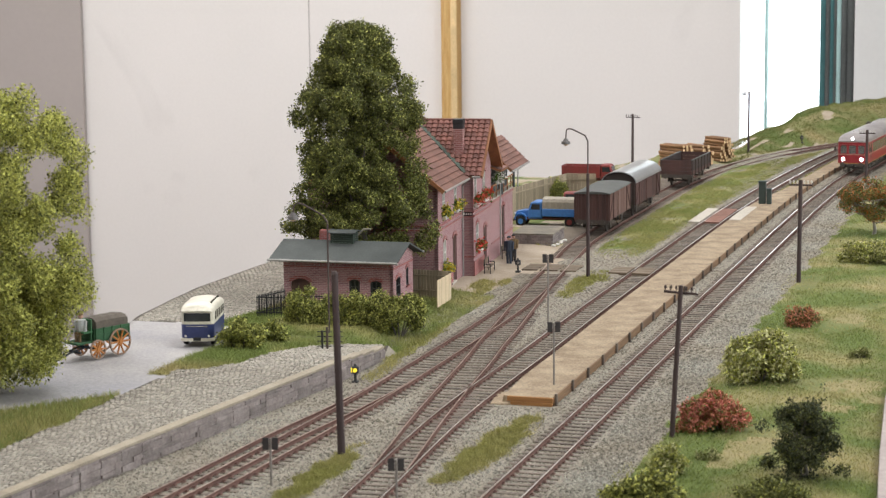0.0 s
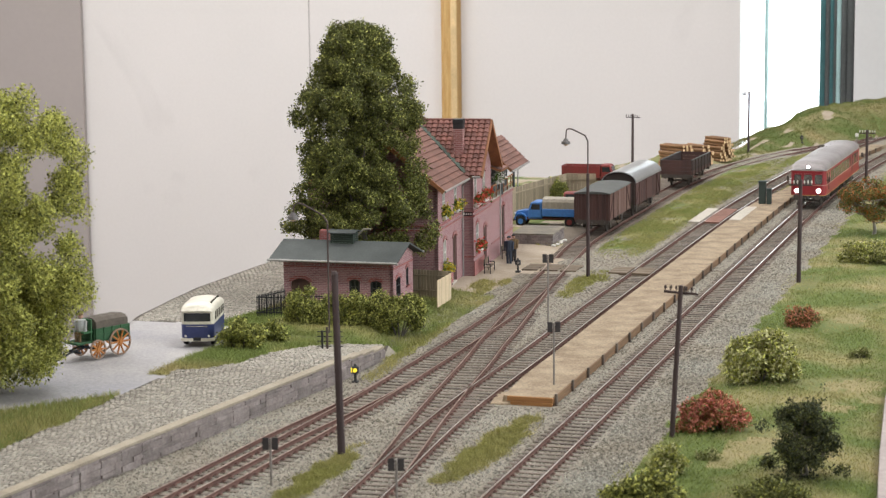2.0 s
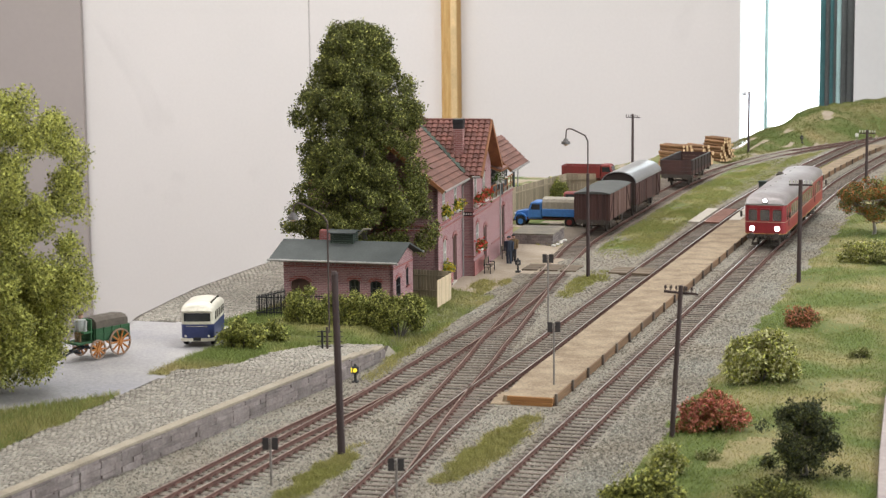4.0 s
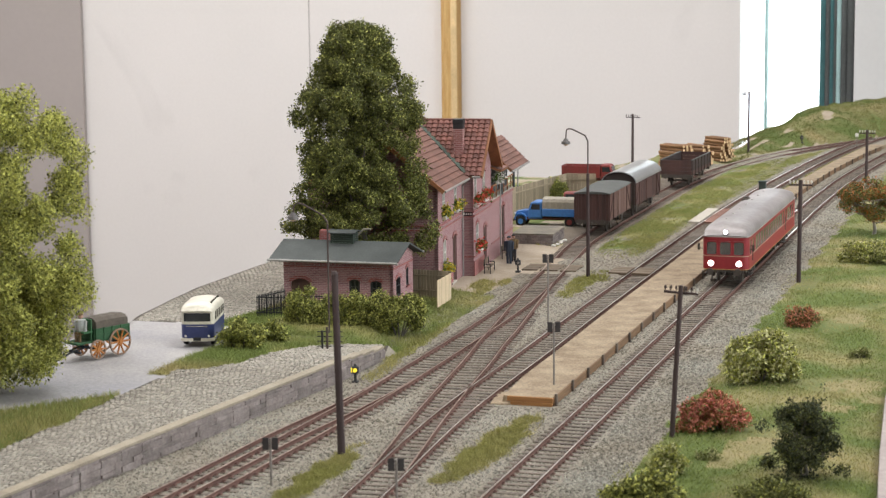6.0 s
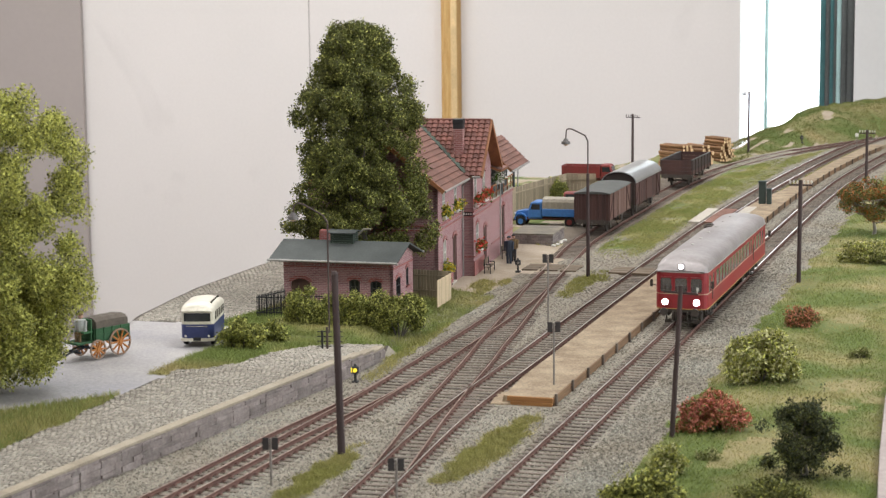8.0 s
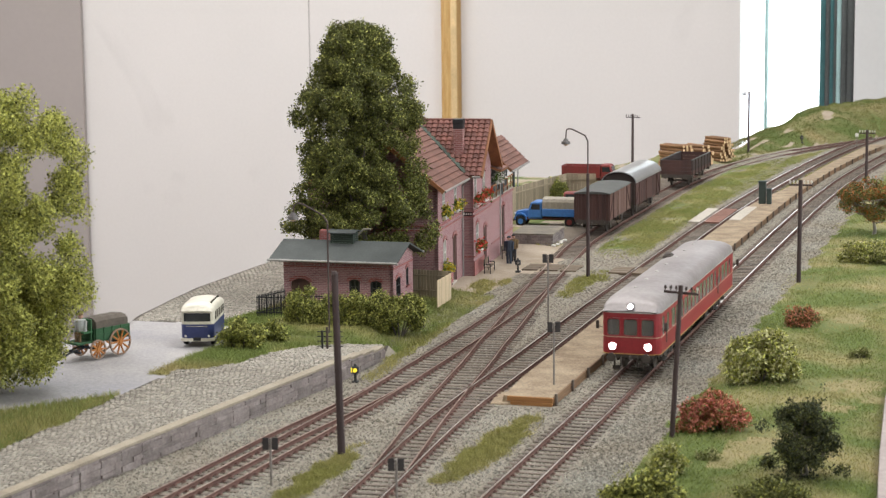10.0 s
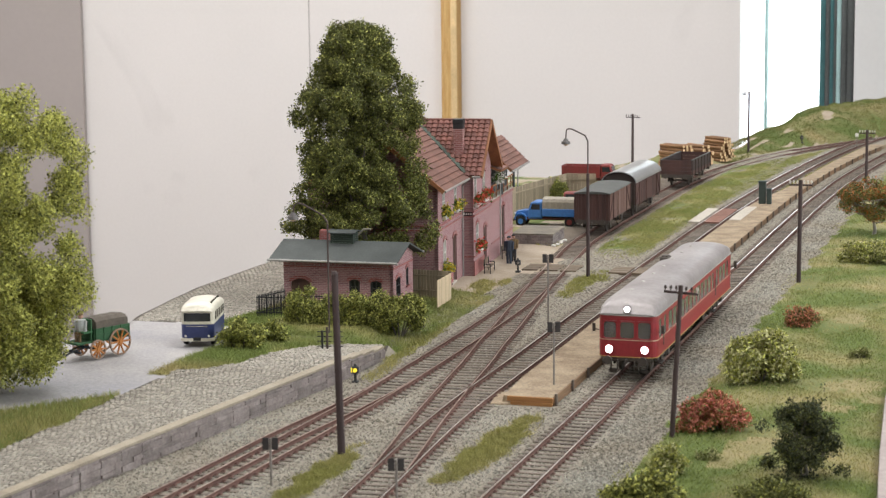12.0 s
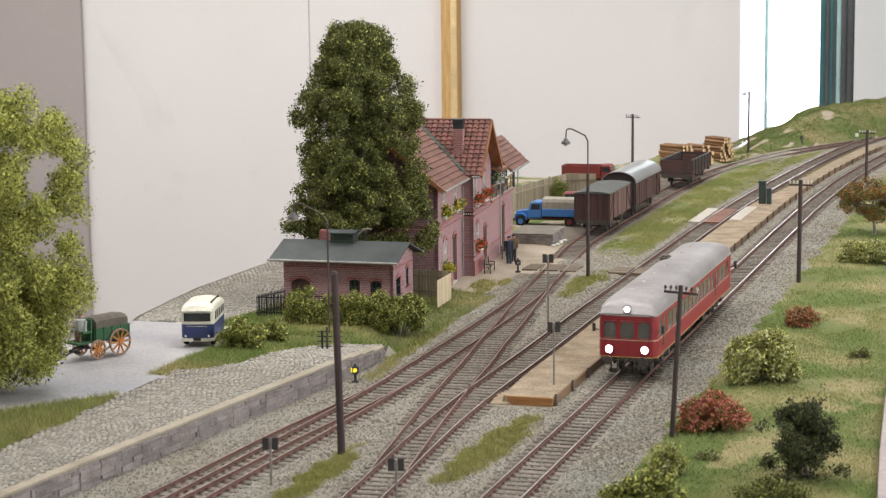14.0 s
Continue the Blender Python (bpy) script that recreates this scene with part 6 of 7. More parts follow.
for i in range(9):
    x = 0.05 + i * 0.238
    k = 1.0 - 0.05 * (i % 2) - (0.12 if i in (0, 8) else 0)
    ring = [bm.verts.new((x, a, 1.36 + b * k)) for a, b in o]
    if last:
        for q in range(len(o) - 1):
            bm.faces.new((last[q], last[q + 1], ring[q + 1], ring[q]))
    else:
        bm.faces.new(ring)
    last = ring
bm.faces.new(last[::-1])
part("canvas_load", bm, M_CARTTARP, cart, "brown-grey canvas over the load")
bm = bm_new()
box(bm, -0.42, 0, 1.3, 0.5, 0.95, 0.08)
box(bm, -0.2, 0, 1.6, 0.06, 0.95, 0.6)
box(bm, -0.2, 0, 1.05, 0.06, 0.9, 0.45)
part("bench", bm, M_CARTG, cart)
for x, r in ((0.0, 0.46), (1.33, 0.64)):
    bm = bm_new()
    box(bm, x, 0, r, 0.12, 1.3, 0.1)
    part("axle", bm, M_IRON, cart)
    for sy in (-0.66, 0.66):
        bm = bm_new()
        for i in range(24):
            a, b = 2 * math.pi * i / 24, 2 * math.pi * (i + 1) / 24
            ring = [(q * math.cos(t), q * math.sin(t)) for t, q in ((a, r), (b, r), (b, r - 0.07), (a, r - 0.07))]
            extrude(bm, ring, Matrix(((1, 0, 0, x), (0, 0, -1, sy + 0.05), (0, 1, 0, r), (0, 0, 0, 1))), 0.08)
        wh = part("wheel", bm, M_TIRE_IRON, cart, "pale-rimmed ochre wheel")
        bm = bm_new()
        tube(bm, (x, sy - 0.08, r), (x, sy + 0.08, r), 0.09, 0.09, 10)
        part("hub", bm, M_OCHRE, wh)
        for i in range(10):
            a = 2 * math.pi * i / 10
            bm = bm_new()
            tube(bm, (x, sy, r), (x + (r - 0.05) * math.cos(a), sy, r + (r - 0.05) * math.sin(a)), 0.05, 0.045, 5)
            part("spoke", bm, M_OCHRE, wh)
bm = bm_new()
for sy in (-0.2, 0.2):
    path_tube(bm, [(-0.2, sy, 0.6), (-1.2, sy * 0.7, 0.42), (-2.3, sy * 0.4, 0.06)], 0.05)
box(bm, -0.95, 0, 0.42, 0.1, 1.1, 0.09)
part("drawbar", bm, M_IRON, cart)


# ---- painted model figures, plain shapes ----
def figurine(x, y, z, coat, trousers, label, seated=False):
    bm = bm_new()
    h = 0.45 if seated else 0.0
    for sx in (-0.09, 0.09):
        if seated:
            tube(bm, (sx, -0.35, 0.0), (sx, -0.3, 0.45), 0.07, 0.08, 8, 1)
            tube(bm, (sx, -0.3, 0.45), (sx, 0.0, 0.5), 0.09, 0.1, 8, 1)
        else:
            tube(bm, (sx, 0, 0.0), (sx, 0, 0.85), 0.075, 0.1, 8, 1)
    b0 = 0.45 if seated else 0.8
    tube(bm, (0, 0, b0), (0, 0, b0 + 0.62), 0.2, 0.23, 10, 0)
    for sx in (-0.26, 0.26):
        tube(bm, (sx, 0, b0 + 0.58), (sx * 1.05, -0.12, b0 + 0.05), 0.07, 0.06, 7, 0)
    ball(bm, (0, 0, b0 + 0.78), 0.12, 1, 1, 1.15, 2, 2)
    ball(bm, (0, 0, b0 + 0.86), 0.13, 1, 1, 0.6, 2, 1)
    ob = part("painted_figure", bm, [coat, trousers, mat("figure_skin_paint", (0.5, 0.3, 0.22), 0.7)], None)
    ob.matrix_basis = pose(x * S, y * S, z * S) @ Matrix.Scale(1.12, 4)
    return tagged(ob, label, "figurine")


M_COATB = mat("slate_blue_paint", (0.04, 0.055, 0.085), 0.8)
M_COATD = mat("charcoal_paint", (0.03, 0.03, 0.035), 0.8)
M_SHIRT = mat("pale_shirt_paint", (0.5, 0.52, 0.5), 0.8)
M_TROUS = mat("ochre_brown_paint", (0.2, 0.13, 0.06), 0.8)
figurine(-36.35, 129.9, -0.05, M_COATB, M_COATB, "small painted model figure in slate blue on the forecourt")
figurine(-36.3, 130.9, -0.05, M_TROUS, M_COATD, "small painted model figure in a brown coat")
figurine(-47.13, 87.66, 1.66, M_SHIRT, M_TROUS, "small painted model figure seated on the cart", True)
# ---- poles, lamps, signs ----
M_POLE = wood_mat("tarred_pole", (0.065, 0.043, 0.04), (0.045, 0.03, 0.03), axis=2, vary=0.1)
M_INSUL = mat("white_insulator", (0.7, 0.68, 0.62), 0.3)


def telegraph_pole(x, y, h, lean=(0, 0), arm_deg=0, r=0.15, z=-0.1, white=False):
    t = thing("telegraph_pole", "tarred wooden telegraph pole with a crossarm", "telegraph pole", x, y, z, 0, group="telegraph poles")
    t.matrix_basis = pose(x * S, y * S, z * S, lean[0], lean[1], arm_deg)
    part("pole", tube(bm_new(), (0, 0, 0), (0, 0, h), r, r * 0.85, 10), M_POLE, t)
    bm = bm_new()
    box(bm, 0, 0.14, h - 0.35, 1.5, 0.09, 0.1)
    part("crossarm", bm, M_POLE, t)
    for k in (-0.7, -0.46, -0.22, 0.22, 0.46, 0.7):
        bm = bm_new()
        tube(bm, (k, 0.14, h - 0.3), (k, 0.14, h - 0.16), 0.02, 0.02, 6)
        tube(bm, (k, 0.14, h - 0.2), (k, 0.14, h - 0.06), 0.06, 0.04, 8)
        part("insulator", bm, M_INSUL if k == 0.7 or white else M_POLE, t)
    return t


telegraph_pole(-15.75, 82.5, 6.75, (0, 3.0), 0, 0.12)
telegraph_pole(-15.9, 126.6, 6.7, (0, 0.3), 0, 0.15, white=True)
telegraph_pole(-17.46, 188.6, 4.95, (0, 0.2), 0, 0.15, white=True)
telegraph_pole(-32.4, 213.0, 7.0, (0, 0), 0, 0.14)
telegraph_pole(-42.3, 199.0, 5.4, (0, 0), 0, 0.14)

mast = thing("wooden_mast", "plain dark tarred wooden mast beside the tracks", "mast", -28.75, 76.1, -0.25)
mast.matrix_basis = pose(-28.75 * S, 76.1 * S, -0.25 * S, 0, -1.3, 0)
part("pole", tube(bm_new(), (0, 0, 0), (0, 0, 7.9), 0.17, 0.14, 12), M_POLE, mast)
bm = bm_new()
tube(bm, (0, 0, 7.86), (0, 0, 7.98), 0.17, 0.1, 10)
part("cap", bm, M_POLE, mast)
M_LAMPPOST = mat("brown_lamp_iron", (0.085, 0.06, 0.055), 0.7, scale=1, fine=8, bump=0.1)
M_SHADE = mat("grey_enamel_shade", (0.16, 0.15, 0.145), 0.5)


def yard_lamp(x, y, z, h, reach, up_, lower, label, drop=0.0):
    t = thing("yard_lamp", label, "lamp", x, y, z)
    bm = bm_new()
    if lower:
        tube(bm, (0.02, 0, 0), (0.0, 0, lower), 0.135, 0.10, 10)
        part("mast", bm, M_POLE, t, "tarred wooden mast")
        bm = bm_new()
    pts = [(0, 0, 0), (0, 0, h - 0.4)]
    for i in range(1, 6):
        k = i / 5
        pts.append((-reach * 0.12 * k, 0, h - 0.4 + 0.4 * k * 0.9))
    pts += [(-reach * 0.7, 0, h + up_ * 0.92), (-reach * 0.86, 0, h + up_), (-reach * 0.97, 0, h + up_ * 0.75), (-reach, 0, h + up_ * 0.1 - drop)]
    path_tube(bm, pts, 0.048, 7)
    part("post", bm, M_LAMPPOST, t)
    bm = bm_new()
    zc = h + up_ * 0.1 - drop
    tube(bm, (-reach, 0, zc), (-reach, 0, zc - 0.18), 0.12, 0.2, 12)
    tube(bm, (-reach, 0, zc - 0.18), (-reach, 0, zc - 0.36), 0.28, 0.3, 14)
    sh = part("shade", bm, M_SHADE, t, "grey enamel shade")
    bm = bm_new()
    ball(bm, (-reach, 0, zc - 0.38), 0.16, 1, 1, 0.7, 2)
    part("bulb", bm, M_CREAM, sh)
    return t


yard_lamp(-37.8, 98.5, 0.25, 6.9, 2.0, 0.6, 0, "brown curved yard lamp with a grey shade")
yard_lamp(-29.78, 125.9, -0.2, 9.55, 1.5, 0.4, 7.0, "tall yard lamp bracketed to a wooden mast", 0.3)

M_SIGNDARK = mat("dark_sign_board", (0.045, 0.04, 0.04), 0.8)
M_SIGNPOST = mat("grey_sign_post", (0.24, 0.22, 0.20), 0.6, scale=1, fine=8)


def board_sign(x, y, z, h, label):
    t = thing("track_sign", label, "sign", x, y, z, 17, group="track signs")
    part("post", tube(bm_new(), (0, 0, 0), (0, 0, h), 0.05, 0.05, 8), M_SIGNPOST, t)
    for sx in (-0.19, 0.19):
        bm = bm_new()
        box(bm, sx, -0.06, h - 0.2, 0.25, 0.04, 0.5, bevel=0.01)
        part("board", bm, M_SIGNDARK, t)
    bm = bm_new()
    box(bm, 0, -0.02, h - 0.2, 0.5, 0.04, 0.06)
    part("bracket", bm, M_SIGNPOST, t)
    return t


board_sign(-29.75, 70.7, -0.26, 2.0, "twin dark board on a slim post between tracks")
board_sign(-24.3, 70.3, -0.26, 1.6, "twin dark board on a slim post between tracks")
board_sign(-23.1, 90.5, 0.2, 3.05, "twin dark board on a tall slim post on the platform")
board_sign(-27.9, 108.0, -0.26, 4.2, "twin dark board on a tall slim post beside the track")


def dwarf_signal(x, y, z, lit, label):
    t = thing("dwarf_signal", label, "signal", x, y, z)
    t.scale = (0.8, 0.8, 0.8)
    bm = bm_new()
    box(bm, 0, 0, 0.08, 0.4, 0.4, 0.16, bevel=0.03)
    tube(bm, (0, 0, 0.1), (0, 0, 0.62), 0.1, 0.08, 8)
    part("stand", bm, M_IRON, t)
    bm = bm_new()
    box(bm, 0, 0, 0.85, 0.46, 0.3, 0.46, bevel=0.06)
    tube(bm, (0, 0, 1.08), (0, 0, 1.24), 0.1, 0.06, 8)
    hd = part("lamp_case", bm, M_IRON, t)
    bm = bm_new()
    tube(bm, (0.05, -0.15, 0.85), (0.05, -0.2, 0.85), 0.12, 0.12, 14)
    if lit:
        box(bm, -0.19, -0.17, 0.85, 0.05, 0.03, 0.3)
    part("lens", bm, mat("lit_yellow_lens", (1.0, 0.78, 0.05), 0.4, bump=0, emit=1.0) if lit else M_SIGNPOST, hd, "glowing yellow lens" if lit else "")
    return t


dwarf_signal(-33.35, 90.4, -0.26, True, "small dwarf signal with a lit yellow lens")
dwarf_signal(-28.3, 226.3, 0.1, False, "distant dark dwarf signal beside the far curve")
dwarf_signal(-34.75, 126.4, -0.1, False, "small dark dwarf signal beside the siding")
# signal frame with bars at the ramp's end
fr = thing("bar_frame", "dark iron post frame with short rods on the ramp", "frame", -36.5, 95.0, 0.35, 10)
for sx in (-0.35, -0.08, 0.5):
    bm = bm_new()
    box(bm, sx, 0, 0.55, 0.11, 0.11, 1.1 if sx != -0.08 else 1.5, bevel=0.015)
    pb_ = part("post", bm, M_IRON if sx != -0.08 else M_LAMPPOST, fr)
    for k in range(4):
        bm = bm_new()
        tube(bm, (sx - 0.28, 0.08, 0.25 + k * 0.26), (sx + 0.24, 0.08, 0.25 + k * 0.26), 0.025, 0.025, 6)
        part("rod", bm, M_IRON, pb_)
mk = thing("marker_post", "slim pale marker post beside the far curve", "sign", -21.9, 224.5, -0.1)
part("post", box(bm_new(), 0, 0, 0.8, 0.1, 0.1, 1.6, bevel=0.02), M_SIGNPOST, mk)
part("board", box(bm_new(), 0, -0.08, 1.45, 0.36, 0.05, 0.4, bevel=0.02), M_WHITE, mk, "pale board")
# call boxes on the platform
M_BOXG = mat("dark_green_box", (0.035, 0.055, 0.05), 0.6, scale=1, fine=8)
cb = thing("call_box", "dark green telephone box on the platform", "call box", -24.1, 166.6, 0.2)
bm = bm_new()
box(bm, 0, 0, 0.95, 0.6, 0.5, 1.9, bevel=0.03)
part("cabinet", bm, M_BOXG, cb)
bm = bm_new()
box(bm, 0, 0, 1.9, 0.75, 0.65, 0.12, bevel=0.03)
part("lid", bm, M_BOXG, cb)
cb2 = thing("equipment_box", "lower dark green equipment box on the platform", "cabinet", -23.5, 166.4, 0.2)
bm = bm_new()
box(bm, 0, 0, 0.65, 0.4, 0.4, 1.3, bevel=0.03)
part("cabinet", bm, M_BOXG, cb2)
bm = bm_new()
box(bm, 0, 0, 1.32, 0.46, 0.46, 0.06)
part("lid", bm, M_BOXG, cb2)


# ---- bench by the station ----
def bench(x, y, rz):
    t = thing("bench", "weathered slatted wooden bench against the station wall", "bench", x, y, -0.05, rz, group="station benches")
    for k in range(3):
        bm = bm_new()
        box(bm, 0.12 + k * 0.15, 0, 0.45, 0.12, 1.7, 0.04)
        part("seat_slat", bm, M_PLANK, t)
    for k in range(3):
        bm = bm_new()
        box(bm, 0.02, 0, 0.6 + k * 0.15, 0.04, 1.7, 0.11)
        part("back_slat", bm, M_PLANK, t)
    for sy in (-0.75, 0.75):
        bm = bm_new()
        box(bm, 0.05, sy, 0.48, 0.05, 0.05, 0.96)
        box(bm, 0.46, sy, 0.31, 0.05, 0.05, 0.62)
        box(bm, 0.25, sy, 0.62, 0.46, 0.05, 0.04)
        part("leg", bm, M_IRON, t)


bench(-36.85, 125.8, 5.6)
bench(-37.5, 132.5, 5.6)
# ---- trees and bushes ----
M_LEAF_DARK = mat("deep_green_leaf", (0.105, 0.112, 0.024), 0.75, color2=(0.06, 0.066, 0.015), scale=0.5, fine=3, bump=0, island=0.5)
M_LEAF_MID = mat("mid_green_leaf", (0.185, 0.203, 0.043), 0.75, color2=(0.115, 0.132, 0.029), scale=0.5, fine=3, bump=0, island=0.4)
M_LEAF_LIGHT = mat("fresh_green_leaf", (0.48, 0.49, 0.12), 0.75, color2=(0.35, 0.36, 0.08), scale=0.5, fine=3, bump=0, island=0.4)
M_LEAF_PALE = mat("pale_leaf", (0.54, 0.53, 0.26), 0.75, bump=0, island=0.3)
M_LEAF_RED = mat("red_heath_leaf", (0.60, 0.19, 0.16), 0.8, color2=(0.47, 0.19, 0.11), scale=0.5, fine=3, bump=0, island=0.4)
M_LEAF_RUST = mat("rusty_leaf", (0.38, 0.16, 0.06), 0.8, bump=0, island=0.4)
M_LEAF_ORANGE = mat("orange_fruit", (0.60, 0.16, 0.02), 0.7, bump=0, island=0.3)
M_LEAF_BLACK = mat("dark_fir_needle", (0.05, 0.062, 0.026), 0.85, color2=(0.032, 0.042, 0.018), scale=0.5, fine=3, bump=0, island=0.5)
M_TRUNK = mat("grey_bark", (0.15, 0.135, 0.115), 0.9, color2=(0.09, 0.08, 0.065), scale=1.5, fine=9, bump=0.6)
M_BIRCH = mat("pale_bark", (0.42, 0.40, 0.36), 0.85, color2=(0.22, 0.2, 0.17), scale=1.5, fine=6, bump=0.4)


def lobe_points(lobes, n, seed, gap=0.25, freq=0.8, shell=0.55, jit=0.09):
    """Points thick near the surface of a union of uneven lobes (x, y, z, rx, ry, rz), with holes by noise."""
    rng = np.random.default_rng(seed)
    vol = np.array([l[3] * l[4] * l[5] for l in lobes]) ** 0.7
    pick = rng.choice(len(lobes), n * 2, p=vol / vol.sum())
    d = rng.normal(size=(n * 2, 3))
    d /= np.linalg.norm(d, axis=1)[:, None]
    rad = shell + (1 - shell) * rng.random(n * 2) ** 0.6
    L = np.array(lobes)[pick]
    p = L[:, :3] + d * rad[:, None] * L[:, 3:]
    out = []
    for q, r in zip(p, rad):
        v = noise.noise(Vector((q[0] * freq + seed, q[1] * freq, q[2] * freq)))
        if v > -0.5 + gap:
            out.append(q + rng.normal(size=3) * jit)
        if len(out) >= n:
            break
    return np.array(out)


def crown_lobes(cx, cy, cz, profile, k, seed, size):
    """Clumps set round an axis; profile: (height, radius) pairs."""
    rng = np.random.default_rng(seed)
    out = []
    zs = [p[0] for p in profile]
    for i in range(k):
        z = rng.uniform(zs[0], zs[-1])
        a = rng.uniform(0, 2 * math.pi)
        r = lerp_table(profile, z) * (1 + 0.13 * noise.noise(Vector((math.cos(a) * 1.4 + seed, math.sin(a) * 1.4, z * 0.45))))
        q = r * math.sqrt(rng.uniform(0.05, 1.0))
        s = size * rng.uniform(0.7, 1.3)
        out.append((cx + q * math.cos(a), cy + q * math.sin(a), cz + z, s, s, s * rng.uniform(0.6, 0.9)))
    return out


def limbs(bm, base, lobes, r0, h, seed, k=26):
    rng = random.Random(seed)
    b = Vector(base)
    pts = [b + Vector((0.15 * math.sin(i * 1.3), 0.15 * math.cos(i), h * i / 6)) for i in range(7)]
    for i in range(6):
        tube(bm, pts[i], pts[i + 1], r0 * (1 - i * 0.14), r0 * (1 - (i + 1) * 0.14), 9)
    for l in rng.sample(lobes, min(k, len(lobes))):
        e = Vector(l[:3])
        j = max(1, min(5, int((e.z - b.z) / h * 6 - 0.8)))
        a = pts[j]
        m = (a + e) / 2 + Vector((0, 0, -0.25))
        tube(bm, a, m, r0 * 0.34, r0 * 0.22, 6)
        tube(bm, m, e, r0 * 0.22, r0 * 0.06, 6)
    return bm


def tree(name, label, category, x, y, z, profile, k, size, n, leaf, mats, weights, seed, r0, h, bark, gap=0.25, freq=0.8, extra=(), tall=1.0, jit=0.09, hollows=()):
    """hollows: gaps between the limbs (sideways, height, radius)."""
    t = thing(name, label, category, x, y, z)
    lobes = [(*l[:5], l[5] * tall) for l in crown_lobes(0, 0, 0, profile, k, seed, size)] + list(extra)
    for u, v, r in hollows:
        lobes = [l for l in lobes if math.hypot(l[0] + 0.56 * l[1] - u, (l[2] + 0.11 * l[1] - v) * 0.8) > r + l[3] * 0.8]
    if h:
        part("trunk", limbs(bm_new(), (0, 0, -0.1), lobes, r0, h, seed), bark, t, "bark-covered trunk and limbs")
    pts = lobe_points(lobes, n, seed, gap, freq, 0.4, jit)
    ob = new("crown", leaf_mesh("crown", pts, leaf, mats, weights, seed=seed))
    ob.parent = t
    return t


G3 = [M_LEAF_DARK, M_LEAF_MID, M_LEAF_LIGHT]
big = tree("tall_tree", "tall dense dark green deciduous tree behind the shed", "tree", -41.75, 114.6, 0.0,
           [(3.0, 3.3), (4.4, 4.5), (5.1, 4.5), (6.2, 4.2), (7.2, 3.9), (8.3, 3.65), (9.4, 3.65), (10.4, 3.9), (12.0, 4.05), (13.2, 3.7), (14.0, 2.6), (15.0, 2.15), (16.2, 1.7), (16.8, 0.8)],
           560, 0.5, 190000, 0.085, G3, [0.47, 0.42, 0.11], 11, 0.42, 14.0, M_TRUNK, gap=0.12, freq=1.25, jit=0.13,
           extra=[(-4.6, 0, 5.2, 0.4, 0.5, 0.3), (-4.1, -0.4, 4.4, 0.45, 0.5, 0.4), (4.5, -0.6, 3.8, 0.7, 0.6, 0.7), (4.9, -0.4, 4.4, 0.5, 0.45, 0.5), (4.2, -1.0, 3.2, 0.5, 0.5, 0.5), (4.2, -0.6, 6.0, 0.6, 0.6, 0.5),
                  (-1.4, 0, 16.6, 0.5, 0.5, 0.45), (3.6, -0.5, 9.6, 0.6, 0.6, 0.6), (3.7, -0.6, 8.2, 0.6, 0.6, 0.6), (3.9, -0.7, 7.0, 0.6, 0.6, 0.6), (0.2, 0, 8.5, 1.5, 1.5, 2.2), (0.2, 0, 12.0, 1.6, 1.6, 2.0), (-0.4, 0, 5.5, 1.8, 1.8, 1.6)])
bm = bm_new()
path_tube(bm, [(0.3, -0.6, 3.4), (0.5, -3.6, 3.7), (1.1, -4.0, 4.2), (1.7, -4.2, 4.75), (2.2, -4.3, 4.8)], 0.06, 6)
part("bare_branch", bm, mat("bleached_bark", (0.40, 0.36, 0.30), 0.9), big, "pale leafless branch")
tree("drooping_tree", "light green drooping deciduous tree beside the road", "tree", -47.6, 79.5, 0.8,
     [(1.0, 2.3), (2.2, 3.0), (3.4, 3.7), (5.0, 4.6), (6.4, 4.6), (7.8, 4.4), (9.4, 4.6), (11.0, 4.8), (12.0, 4.5), (12.8, 3.4), (13.5, 2.2), (13.8, 1.0)], 560, 0.55, 210000, 0.08, [M_LEAF_LIGHT, M_LEAF_MID, M_LEAF_DARK], [0.8, 0.16, 0.04], 23, 0.35, 11.5, M_BIRCH, gap=0.16, freq=0.7, tall=1.5, jit=0.16,
     extra=[(5.2, -0.5, 5.2, 0.6, 0.7, 1.0), (2.9, -0.3, 1.7, 0.5, 0.6, 0.8), (1.4, -0.6, 1.1, 0.6, 0.7, 0.7)],
     hollows=[(2.75, 10.1, 0.6), (4.3, 8.0, 0.2), (2.9, 6.9, 0.2)])


def bush(label, x, y, z, w, d, h, n, leaf, mats, weights, seed, category="bush", k=30):
    rng = np.random.default_rng(seed)
    lobes = []
    for i in range(k):
        a, q = rng.uniform(0, 2 * math.pi), math.sqrt(rng.uniform(0, 0.8))
        s = rng.uniform(0.2, 0.36)
        zz = rng.uniform(0.2, 0.8) * (1 - 0.45 * q * q)
        lobes.append((q * w / 2 * math.cos(a), q * d / 2 * math.sin(a), zz * h, s * w * 0.5, s * d * 0.5, s * h * 0.55))
    t = thing("bush", label, category, x, y, z)
    bm = bm_new()
    for l in lobes[:6]:
        tube(bm, (l[0] * 0.2, l[1] * 0.2, -0.1), (l[0] * 0.8, l[1] * 0.8, l[2]), 0.05, 0.02, 5)
    part("stems", bm, M_TRUNK, t)
    ob = new("foliage", leaf_mesh("foliage", lobe_points(lobes, int(n * 2.4), seed, 0.24, 1.6, 0.2, 0.10), leaf * 0.74, mats, weights, seed=seed))
    ob.parent = t
    return t


